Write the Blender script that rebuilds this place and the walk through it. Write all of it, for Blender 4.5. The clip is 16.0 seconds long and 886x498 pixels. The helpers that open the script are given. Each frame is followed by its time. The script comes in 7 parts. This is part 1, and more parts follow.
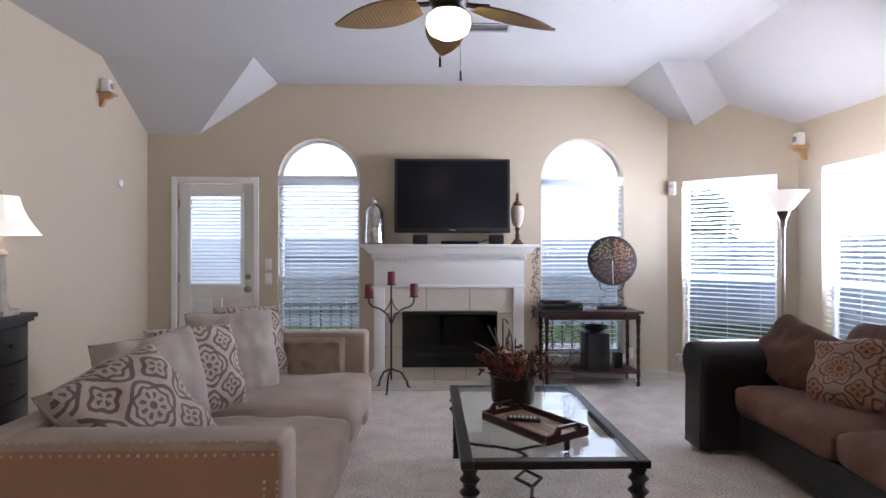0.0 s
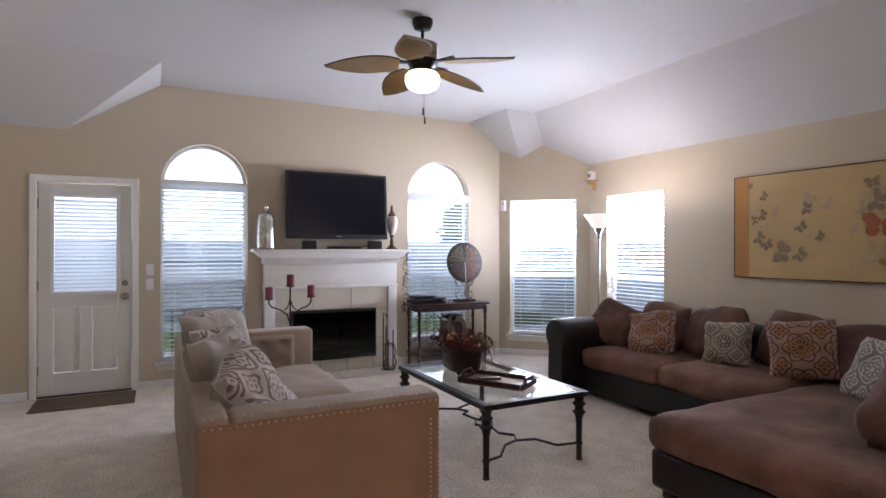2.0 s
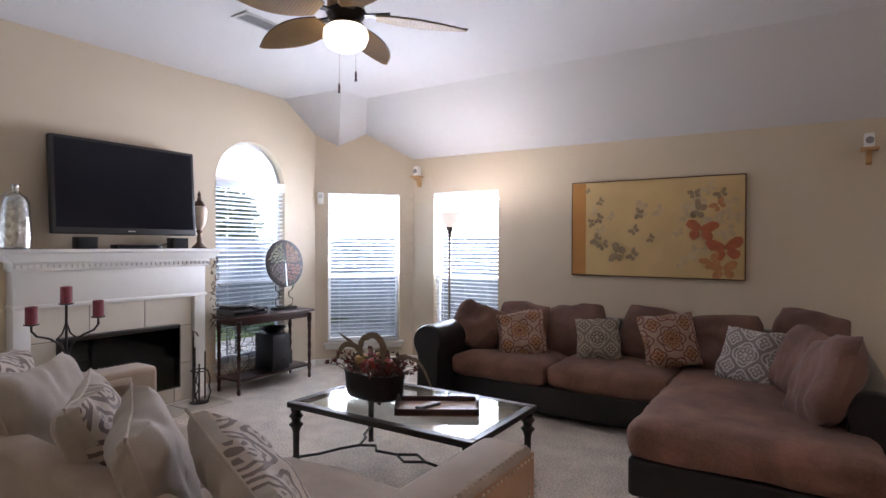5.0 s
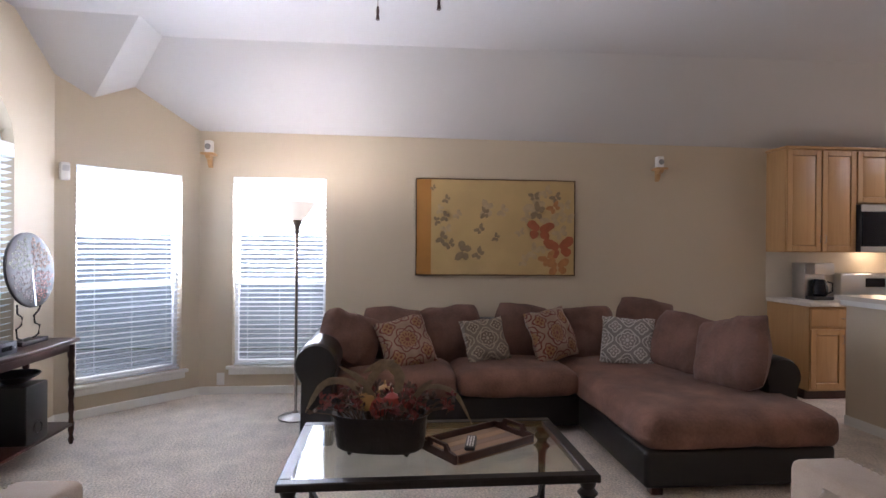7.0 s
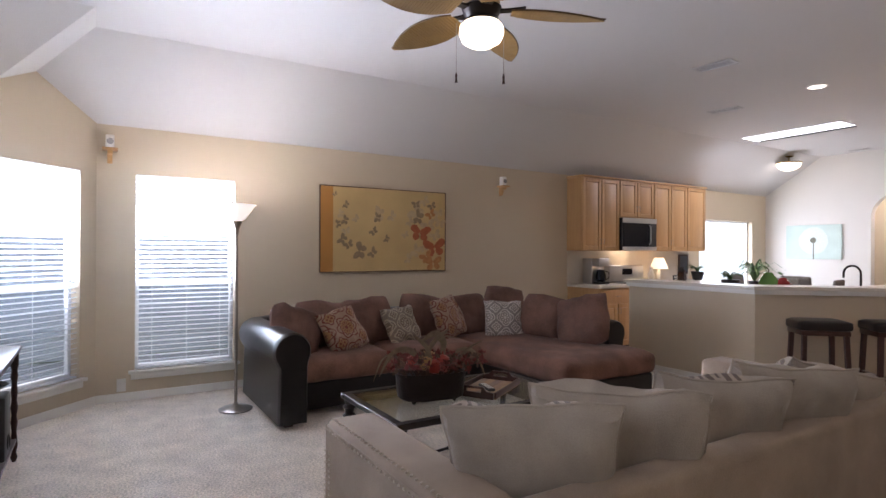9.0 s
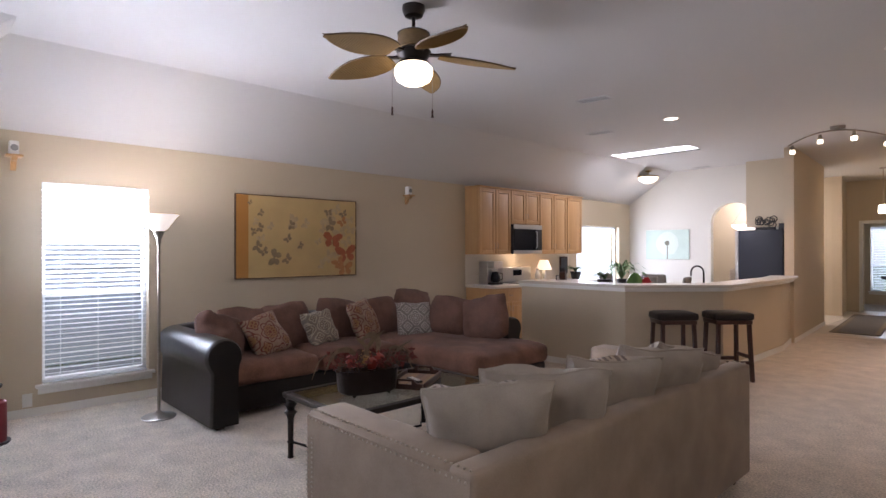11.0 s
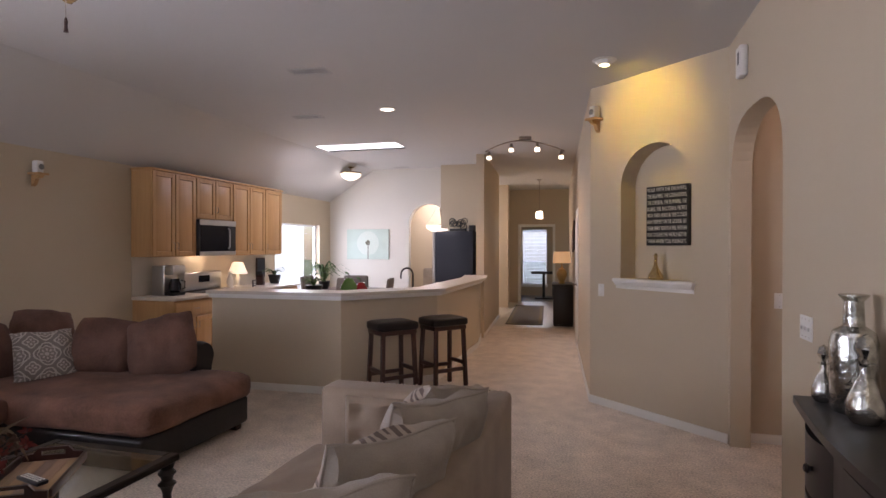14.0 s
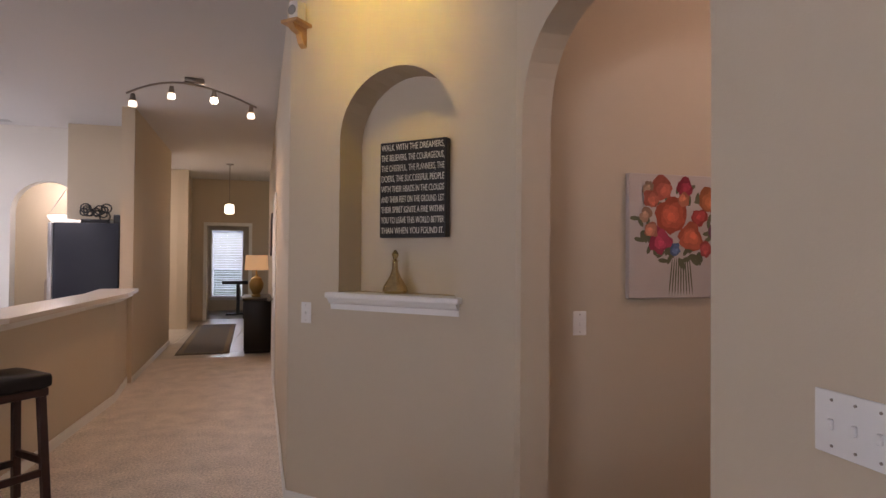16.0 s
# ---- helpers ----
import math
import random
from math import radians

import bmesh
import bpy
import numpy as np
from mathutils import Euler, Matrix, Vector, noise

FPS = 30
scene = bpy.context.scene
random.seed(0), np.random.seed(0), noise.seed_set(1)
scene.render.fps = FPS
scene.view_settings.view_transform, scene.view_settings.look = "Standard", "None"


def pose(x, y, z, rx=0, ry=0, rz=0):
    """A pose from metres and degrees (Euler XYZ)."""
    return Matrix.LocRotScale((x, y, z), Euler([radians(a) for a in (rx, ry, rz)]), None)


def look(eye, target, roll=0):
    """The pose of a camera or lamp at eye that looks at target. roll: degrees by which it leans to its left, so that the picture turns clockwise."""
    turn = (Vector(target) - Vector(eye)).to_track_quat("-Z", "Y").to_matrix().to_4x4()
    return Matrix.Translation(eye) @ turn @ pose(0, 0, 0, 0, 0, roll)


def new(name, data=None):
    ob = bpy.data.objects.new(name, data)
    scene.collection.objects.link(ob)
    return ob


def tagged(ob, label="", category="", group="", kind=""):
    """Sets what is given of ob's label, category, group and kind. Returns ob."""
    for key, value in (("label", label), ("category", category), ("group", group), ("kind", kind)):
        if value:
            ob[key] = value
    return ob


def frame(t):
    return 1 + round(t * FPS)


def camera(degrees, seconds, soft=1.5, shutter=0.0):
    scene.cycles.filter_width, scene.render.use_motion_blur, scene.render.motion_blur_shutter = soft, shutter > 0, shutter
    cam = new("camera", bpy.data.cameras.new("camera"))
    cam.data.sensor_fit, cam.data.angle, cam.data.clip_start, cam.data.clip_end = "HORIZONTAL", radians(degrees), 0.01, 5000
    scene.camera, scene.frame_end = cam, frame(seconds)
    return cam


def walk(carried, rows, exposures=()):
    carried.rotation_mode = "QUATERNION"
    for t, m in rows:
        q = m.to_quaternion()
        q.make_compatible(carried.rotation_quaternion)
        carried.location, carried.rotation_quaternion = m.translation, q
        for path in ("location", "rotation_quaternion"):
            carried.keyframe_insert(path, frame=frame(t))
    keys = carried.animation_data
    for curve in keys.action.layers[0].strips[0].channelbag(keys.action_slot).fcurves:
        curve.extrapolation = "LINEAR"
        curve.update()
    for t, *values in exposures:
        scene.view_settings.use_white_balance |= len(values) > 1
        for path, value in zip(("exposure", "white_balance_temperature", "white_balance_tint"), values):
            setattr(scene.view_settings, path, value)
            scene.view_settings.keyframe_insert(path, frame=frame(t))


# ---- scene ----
cam = camera(76.68, 16.0)
# seconds, place, yaw, pitch, roll
ROWS = [
    (0.0, 0.314, 0.276, 1.345, -1.38, 0.03, -0.03),
    (0.5, -0.195, 0.228, 1.327, -7.67, 0.32, -0.07),
    (1.0, -0.659, 0.021, 1.361, -14.80, 0.17, 0.01),
    (1.5, -1.021, -0.143, 1.362, -21.84, 0.34, 0.00),
    (2.0, -1.296, -0.248, 1.387, -27.19, 0.11, -0.05),
    (2.5, -1.487, -0.216, 1.383, -31.57, 0.23, -0.01),
    (3.0, -1.649, -0.135, 1.393, -35.25, 0.11, -0.08),
    (5.5, -1.962, 1.753, 1.447, -65.27, -0.51, -0.28),
    (6.0, -1.846, 2.292, 1.449, -74.59, -0.47, -0.35),
    (6.5, -1.841, 2.863, 1.428, -85.48, -0.29, -0.37),
    (7.0, -1.812, 3.477, 1.400, -95.25, -0.11, -0.43),
    (7.5, -1.882, 4.004, 1.397, -103.58, 0.07, -0.44),
    (8.0, -1.948, 4.480, 1.385, -111.83, -0.01, -0.45),
    (8.5, -2.022, 4.956, 1.383, -117.90, 0.08, -0.42),
    (9.0, -2.172, 5.265, 1.378, -121.63, 0.14, -0.30),
    (11.5, -2.379, 5.829, 1.468, -136.30, 0.04, 0.13),
    (12.0, -2.304, 5.824, 1.479, -139.44, -0.07, 0.15),
    (12.5, -2.147, 5.829, 1.492, -144.14, -0.16, 0.10),
    (13.0, -1.950, 5.679, 1.497, -150.89, -0.23, 0.08),
    (13.5, -1.765, 5.416, 1.497, -158.79, -0.31, 0.01),
    (14.0, -1.588, 4.996, 1.510, -164.83, -0.22, -0.09),
    (14.5, -1.549, 4.423, 1.513, -172.19, 0.12, -0.20),
    (15.0, -1.559, 3.844, 1.480, -178.50, 0.68, -0.37),
    (15.5, -1.586, 3.248, 1.453, -186.40, 0.67, -0.44),
    (16.0, -1.617, 2.708, 1.423, -194.19, 0.77, -0.45),
]
walk(cam, [(t, pose(x, y, z, 90 + pitch, roll, yaw)) for t, x, y, z, yaw, pitch, roll in ROWS],
     exposures=[(0.0, -0.2, 5950, 24), (3.0, -0.2, 6200, 24), (6.0, -0.17, 6200, 24), (9.0, -0.18, 6250, 24), (11.5, -0.3, 6300, 26), (13.0, -0.44, 6450, 28), (16.0, -0.64, 6600, 30)])
# ---- world, sun, large lights ----
world = bpy.data.worlds.new("world")
scene.world = world
world.use_nodes = True
wn = world.node_tree.nodes
sky = wn.new("ShaderNodeTexSky")
sky.sky_type, sky.sun_disc = "NISHITA", False
sky.sun_elevation, sky.sun_rotation = radians(43), radians(113)
world.node_tree.links.new(sky.outputs[0], wn["Background"].inputs[0])
wn["Background"].inputs[1].default_value = 0.15


def lamp(name, kind, m, power, colour=(1, 1, 1), **kw):
    data = bpy.data.lights.new(name, kind)
    data.energy, data.color = power, colour
    if kind == "AREA":
        data.shape, data.size, data.size_y = "RECTANGLE", kw["size"], kw["size_y"]
    elif kind == "SUN":
        data.angle = radians(kw.get("angle", 0.5))
    elif kind == "SPOT":
        data.spot_size, data.spot_blend, data.shadow_soft_size = radians(kw["cone"]), 0.7, 0.04
    else:
        data.shadow_soft_size = kw.get("radius", 0.05)
    ob = new(name, data)
    ob.matrix_world = m
    return ob


lamp("sun", "SUN", look((6, -2.6, 6.2), (0, 0, 0)), 5, (1, 0.95, 0.86), angle=0.6)
DAY = (0.86, 0.93, 1.0)
WINPOW = 62


# ---- materials ----
def mat(name, colour, rough=0.6, metal=0.0, var=0.08, scale=6.0, bump=0.0, bscale=60.0, spec=0.5, fine=0.0, **kw):
    m = bpy.data.materials.new(name)
    m.use_nodes = True
    nt = m.node_tree
    b = nt.nodes["Principled BSDF"]
    b.inputs["Roughness"].default_value = rough
    b.inputs["Metallic"].default_value = metal
    b.inputs["Specular IOR Level"].default_value = spec
    tc = nt.nodes.new("ShaderNodeTexCoord")
    n1 = nt.nodes.new("ShaderNodeTexNoise")
    n1.inputs["Scale"].default_value, n1.inputs["Detail"].default_value = scale, 5
    nt.links.new(tc.outputs["Object"], n1.inputs["Vector"])
    n2 = nt.nodes.new("ShaderNodeTexNoise")
    n2.inputs["Scale"].default_value, n2.inputs["Detail"].default_value = bscale, 3
    nt.links.new(tc.outputs["Object"], n2.inputs["Vector"])
    mix = nt.nodes.new("ShaderNodeMix")
    mix.data_type = "RGBA"
    mix.inputs[6].default_value = tuple(max(0, c * (1 - var)) for c in colour) + (1,)
    mix.inputs[7].default_value = tuple(min(1, c * (1 + var)) for c in colour) + (1,)
    add = nt.nodes.new("ShaderNodeMath")
    add.operation = "MULTIPLY_ADD"
    nt.links.new(n2.outputs[0], add.inputs[0])
    add.inputs[1].default_value = fine
    sub = nt.nodes.new("ShaderNodeMath")
    sub.operation = "SUBTRACT"
    nt.links.new(n1.outputs[0], sub.inputs[0])
    sub.inputs[1].default_value = fine * 0.5
    nt.links.new(sub.outputs[0], add.inputs[2])
    nt.links.new(add.outputs[0], mix.inputs[0])
    nt.links.new(mix.outputs[2], b.inputs["Base Color"])
    if bump:
        bp = nt.nodes.new("ShaderNodeBump")
        bp.inputs["Strength"].default_value, bp.inputs["Distance"].default_value = bump, kw.get("dist", 0.01)
        nt.links.new(n2.outputs[0], bp.inputs["Height"])
        nt.links.new(bp.outputs[0], b.inputs["Normal"])
    if "emit" in kw:
        b.inputs["Emission Color"].default_value = (*kw.get("ecol", colour), 1)
        b.inputs["Emission Strength"].default_value = kw["emit"]
    if "sheen" in kw:
        b.inputs["Sheen Weight"].default_value = kw["sheen"]
        b.inputs["Sheen Roughness"].default_value = 0.4
    if "coat" in kw:
        b.inputs["Coat Weight"].default_value = kw["coat"]
    if "trans" in kw:
        b.inputs["Transmission Weight"].default_value = kw["trans"]
    return m


def glass_mat(name, tint=(1, 1, 1), gloss=0.08):
    m = bpy.data.materials.new(name)
    m.use_nodes = True
    nt = m.node_tree
    nt.nodes.remove(nt.nodes["Principled BSDF"])
    tr, gl, mx, lw, pw = (nt.nodes.new("ShaderNode" + k) for k in ("BsdfTransparent", "BsdfGlossy", "MixShader", "LayerWeight", "Math"))
    tr.inputs[0].default_value = (*tint, 1)
    gl.inputs["Roughness"].default_value = 0.03
    lw.inputs["Blend"].default_value = 0.5
    pw.operation = "MULTIPLY_ADD"
    p4 = nt.nodes.new("ShaderNodeMath")
    p4.operation = "POWER"
    nt.links.new(lw.outputs["Facing"], p4.inputs[0])
    p4.inputs[1].default_value = 3.5
    nt.links.new(p4.outputs[0], pw.inputs[0])
    pw.inputs[1].default_value, pw.inputs[2].default_value = 0.5, gloss * 0.4
    nt.links.new(pw.outputs[0], mx.inputs[0])
    nt.links.new(tr.outputs[0], mx.inputs[1])
    nt.links.new(gl.outputs[0], mx.inputs[2])
    nt.links.new(mx.outputs[0], nt.nodes["Material Output"].inputs[0])
    return m


def wood_mat(name, dark, light, rough=0.4, scale=3.0, along="Z", coat=0.0):
    m = mat(name, light, rough, coat=coat)
    nt = m.node_tree
    tc = nt.nodes.new("ShaderNodeTexCoord")
    mp = nt.nodes.new("ShaderNodeMapping")
    mp.inputs["Scale"].default_value = {"X": (0.6, 9, 9), "Y": (9, 0.6, 9), "Z": (9, 9, 0.6)}[along]
    nz = nt.nodes.new("ShaderNodeTexNoise")
    nz.inputs["Scale"].default_value, nz.inputs["Detail"].default_value, nz.inputs["Distortion"].default_value = scale, 8, 1.2
    rp = nt.nodes.new("ShaderNodeMix")
    rp.data_type = "RGBA"
    rp.inputs[6].default_value, rp.inputs[7].default_value = (*dark, 1), (*light, 1)
    nt.links.new(tc.outputs["Object"], mp.inputs[0])
    nt.links.new(mp.outputs[0], nz.inputs["Vector"])
    nt.links.new(nz.outputs[0], rp.inputs[0])
    b = nt.nodes["Principled BSDF"]
    nt.links.new(rp.outputs[2], b.inputs["Base Color"])
    return m


def ornament_mat(name, ground, ink, fill, tile=0.22, rough=0.8, across=2, fold=4, weight=1.0):
    """Woven cloth with scalloped medallions and smaller rosettes between them, drawn in the cloth's own plane."""
    m = mat(name, ground, rough, bump=0.3, bscale=350, sheen=0.2)
    nt = m.node_tree
    N, L = nt.nodes.new, nt.links.new

    def mth(op, a, b=None, c=None):
        n = N("ShaderNodeMath")
        n.operation = op
        for i, v in enumerate((a, b, c)):
            if v is None:
                continue
            if isinstance(v, (int, float)):
                n.inputs[i].default_value = v
            else:
                L(v, n.inputs[i])
        return n.outputs[0]

    tc = N("ShaderNodeTexCoord")
    nz = N("ShaderNodeTexNoise")
    nz.inputs["Scale"].default_value, nz.inputs["Detail"].default_value = 34, 3
    L(tc.outputs["Object"], nz.inputs["Vector"])
    wob = mth("MULTIPLY", mth("SUBTRACT", nz.outputs[0], 0.5), 0.06)
    sp = N("ShaderNodeSeparateXYZ")
    L(tc.outputs["Object"], sp.inputs[0])

    def polar(shift):
        u, v = (mth("SUBTRACT", mth("FRACT", mth("ADD", mth("DIVIDE", sp.outputs[k], tile), shift)), 0.5) for k in (0, across))
        r = mth("SQRT", mth("ADD", mth("MULTIPLY", u, u), mth("MULTIPLY", v, v)))
        return mth("ADD", r, wob), mth("ARCTAN2", v, u)

    def lobes(th, n):
        return mth("COSINE", mth("MULTIPLY", th, n))

    def band(r, th, mid, n, amp, w):
        edge = mth("ADD", mth("MULTIPLY", lobes(th, n), amp), mid)
        return mth("LESS_THAN", mth("ABSOLUTE", mth("SUBTRACT", r, edge)), w * weight)

    def petals(r, th, r0, r1, n):
        inside = mth("MULTIPLY", mth("GREATER_THAN", r, r0), mth("LESS_THAN", r, r1))
        return mth("MULTIPLY", inside, mth("GREATER_THAN", lobes(th, n), 0.15))

    r, th = polar(0.5)
    q, ph = polar(0.0)
    lines = [band(r, th, 0.40, fold, 0.045, 0.022), band(r, th, 0.30, 2 * fold, 0.022, 0.018), petals(r, th, 0.12, 0.22, 2 * fold), mth("LESS_THAN", r, 0.07),
             band(q, ph, 0.20, 4, 0.035, 0.024), petals(q, ph, 0.03, 0.125, 4)]
    drawn = lines[0]
    for x in lines[1:]:
        drawn = mth("MAXIMUM", drawn, x)
    filled = mth("MAXIMUM", mth("LESS_THAN", r, 0.27), mth("LESS_THAN", q, 0.17))
    m1, m2 = N("ShaderNodeMix"), N("ShaderNodeMix")
    for x in (m1, m2):
        x.data_type = "RGBA"
    b = nt.nodes["Principled BSDF"].inputs["Base Color"]
    L(b.links[0].from_socket, m1.inputs[6])
    m1.inputs[7].default_value = (*fill, 1)
    L(filled, m1.inputs[0])
    L(m1.outputs[2], m2.inputs[6])
    m2.inputs[7].default_value = (*ink, 1)
    L(drawn, m2.inputs[0])
    L(m2.outputs[2], b)
    return m


WALL = mat("wall_paint", (0.545, 0.46, 0.34), 0.75, var=0.03, scale=1.3, bump=0.12, bscale=130, dist=0.003)
# the wall paint again, paled to carry the skylight's brightness in the nook
WALLPALE = mat("nook_wall_brightened", (0.68, 0.655, 0.60), 0.75, var=0.03, scale=1.3, bump=0.12, bscale=130, dist=0.003)
CEIL = mat("ceiling_paint", (0.56, 0.548, 0.535), 0.85, var=0.025, scale=1.1, bump=0.35, bscale=90, dist=0.004)
WHITE = mat("white_trim_paint", (0.78, 0.77, 0.73), 0.4, var=0.03, scale=4)
CARPET = mat("beige_carpet", (0.74, 0.655, 0.565), 0.95, var=0.34, scale=5.5, bump=1.0, bscale=70, fine=2.1, dist=0.012, sheen=0.25)
TILE = mat("floor_tile", (0.55, 0.50, 0.42), 0.3, var=0.12, scale=5)
GROUT = mat("grout", (0.35, 0.31, 0.26), 0.9)
BLIND = mat("blind_slat_white", (0.80, 0.82, 0.84), 0.45, var=0.02, trans=0.0)
bnt = BLIND.node_tree
btr, bmx = bnt.nodes.new("ShaderNodeBsdfTranslucent"), bnt.nodes.new("ShaderNodeMixShader")
btr.inputs[0].default_value = (0.86, 0.91, 0.95, 1)
bmx.inputs[0].default_value = 0.45
bnt.links.new(bnt.nodes["Principled BSDF"].outputs[0], bmx.inputs[1])
bnt.links.new(btr.outputs[0], bmx.inputs[2])
bnt.links.new(bmx.outputs[0], bnt.nodes["Material Output"].inputs[0])
VINYL = mat("white_vinyl", (0.75, 0.77, 0.79), 0.4, var=0.02)
GLASS = glass_mat("window_glass", (0.93, 0.96, 0.97))
TABLEGLASS = glass_mat("table_glass", (0.93, 0.97, 0.95), gloss=0.2)
SCREENMESH = mat("insect_screen_mesh", (0.05, 0.055, 0.06), 0.6, var=0.1)
snt = SCREENMESH.node_tree
strn, smx = snt.nodes.new("ShaderNodeBsdfTransparent"), snt.nodes.new("ShaderNodeMixShader")
smx.inputs[0].default_value = 0.14
snt.links.new(strn.outputs[0], smx.inputs[1])
snt.links.new(snt.nodes["Principled BSDF"].outputs[0], smx.inputs[2])
snt.links.new(smx.outputs[0], snt.nodes["Material Output"].inputs[0])
SUEDE = mat("brown_microfibre", (0.155, 0.076, 0.052), 0.9, var=0.95, scale=4.5, bump=0.25, bscale=60, fine=0.3, sheen=0.05)
SUEDE2 = mat("brown_pillow_microfibre", (0.125, 0.062, 0.044), 0.9, var=0.8, scale=5, bump=0.25, bscale=60, fine=0.3, sheen=0.05)
LEATHER = mat("black_brown_leather", (0.012, 0.010, 0.0105), 0.33, var=0.3, scale=9, spec=0.35, bump=0.15, bscale=160, dist=0.003)
LINEN = mat("beige_velvet", (0.35, 0.27, 0.205), 0.85, var=0.38, scale=5, bump=0.2, bscale=220, fine=0.5, sheen=0.15)
LINENP = mat("beige_linen_pillow", (0.40, 0.345, 0.29), 0.9, var=0.3, scale=7, bump=0.35, bscale=260, fine=0.5, sheen=0.2)
LINENOUT = mat("tan_sofa_side_cloth", (0.35, 0.20, 0.115), 0.85, var=0.25, scale=4, bump=0.2, bscale=260, fine=0.4, sheen=0.1)
DAMASK = ornament_mat("cream_damask", (0.47, 0.385, 0.31), (0.15, 0.108, 0.092), (0.43, 0.35, 0.28), 0.25, fold=4, weight=1.5)
GREYDAM = ornament_mat("grey_damask", (0.19, 0.165, 0.15), (0.45, 0.41, 0.37), (0.22, 0.19, 0.17), 0.205, weight=1.15)
REDDAM = ornament_mat("rust_medallion", (0.29, 0.195, 0.135), (0.15, 0.032, 0.02), (0.27, 0.145, 0.06), 0.25, fold=6)
OLIVEDAM = ornament_mat("olive_medallion", (0.17, 0.135, 0.10), (0.33, 0.275, 0.205), (0.13, 0.095, 0.065), 0.21, fold=4, weight=1.2)
NAIL = mat("nailhead_metal", (0.58, 0.50, 0.40), 0.3, 1.0)
IRON = mat("dark_iron", (0.030, 0.024, 0.021), 0.42, 0.6, var=0.3, scale=30, bump=0.2, bscale=120, dist=0.003)
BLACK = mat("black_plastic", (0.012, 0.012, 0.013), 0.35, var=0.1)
SCREEN = mat("tv_screen", (0.006, 0.006, 0.010), 0.22, var=0.05, spec=0.22)
STEEL = mat("brushed_steel", (0.55, 0.55, 0.55), 0.28, 1.0, var=0.06, scale=20)
NICKEL = mat("brushed_nickel", (0.34, 0.30, 0.26), 0.3, 1.0, var=0.1, scale=30)
DARKWOOD = wood_mat("dark_cherry_wood", (0.020, 0.007, 0.006), (0.060, 0.018, 0.013), 0.3)
BLACKWOOD = wood_mat("black_painted_wood", (0.008, 0.008, 0.009), (0.022, 0.018, 0.018), 0.35)
OAK = wood_mat("honey_oak", (0.38, 0.20, 0.075), (0.56, 0.34, 0.15), 0.4, scale=2.2)
TRAYWOOD = wood_mat("tray_wood", (0.10, 0.045, 0.022), (0.42, 0.26, 0.13), 0.45, along="X", scale=4)
COUNTER = mat("pale_laminate", (0.62, 0.57, 0.50), 0.3, var=0.06, scale=40)
MARBLE = mat("cream_marble_tile", (0.70, 0.64, 0.54), 0.25, var=0.08, scale=6)
MERCURY = mat("mercury_glass", (0.62, 0.57, 0.50), 0.2, 1.0, var=0.9, scale=28, bump=0.4, bscale=50)
GOLDGLASS = mat("gold_mercury_glass", (0.55, 0.42, 0.22), 0.2, 1.0, var=0.4, scale=30, bump=0.3, bscale=50)
PLASTIC = mat("white_plastic", (0.75, 0.74, 0.71), 0.45, var=0.02)
CANDLE = mat("burgundy_wax", (0.19, 0.022, 0.035), 0.5, var=0.2, scale=20)
GRASS = mat("lawn_grass", (0.08, 0.13, 0.03), 0.9, var=0.5, scale=4, bump=0.5, bscale=30)
# fence boards and tree trunk: outdoor haze put into a pale, bluish colour
FENCEW = wood_mat("hazed_fence_wood", (0.44, 0.49, 0.55), (0.58, 0.63, 0.69), 0.8)
LEAF = mat("green_leaf", (0.06, 0.12, 0.035), 0.5, var=0.4, scale=10)
# leaf green lightened so the tree looks hazy through the windows
TREELEAF = mat("hazy_tree_leaf", (0.20, 0.25, 0.15), 0.6, var=0.4, scale=3)


def glow(name, colour, strength, base=(0.85, 0.82, 0.75)):
    return mat(name, base, 0.4, emit=strength, ecol=colour, var=0.01)


GLOBE = glow("fan_globe_glass", (1.0, 0.86, 0.60), 5.0)


# ---- mesh helpers ----
def bm_box(x0, y0, z0, x1, y1, z1, bevel=0.0, seg=2, bm=None):
    bm = bm or bmesh.new()
    m = Matrix.LocRotScale(((x0 + x1) / 2, (y0 + y1) / 2, (z0 + z1) / 2), None, (abs(x1 - x0), abs(y1 - y0), abs(z1 - z0)))
    r = bmesh.ops.create_cube(bm, size=1, matrix=m)
    if bevel:
        es = list({e for v in r["verts"] for e in v.link_edges})
        bmesh.ops.bevel(bm, geom=es, offset=bevel, segments=seg, profile=0.5, affect="EDGES")
    return bm


def bm_lathe(profile, n=24, bm=None, at=(0, 0, 0)):
    bm = bm or bmesh.new()
    rings = []
    for r, z in profile:
        if r < 1e-5:
            rings.append([bm.verts.new((at[0], at[1], at[2] + z))])
        else:
            rings.append([bm.verts.new((at[0] + r * math.cos(2 * math.pi * i / n), at[1] + r * math.sin(2 * math.pi * i / n), at[2] + z)) for i in range(n)])
    for a, b in zip(rings, rings[1:]):
        for i in range(n):
            j = (i + 1) % n
            if len(a) == 1 and len(b) > 1:
                bm.faces.new((a[0], b[i], b[j]))
            elif len(b) == 1 and len(a) > 1:
                bm.faces.new((a[i], a[j], b[0]))
            elif len(a) > 1:
                bm.faces.new((a[i], a[j], b[j], b[i]))
    if len(rings[0]) > 1:
        bm.faces.new(list(reversed(rings[0])))
    if len(rings[-1]) > 1:
        bm.faces.new(rings[-1])
    bmesh.ops.recalc_face_normals(bm, faces=bm.faces)
    return bm


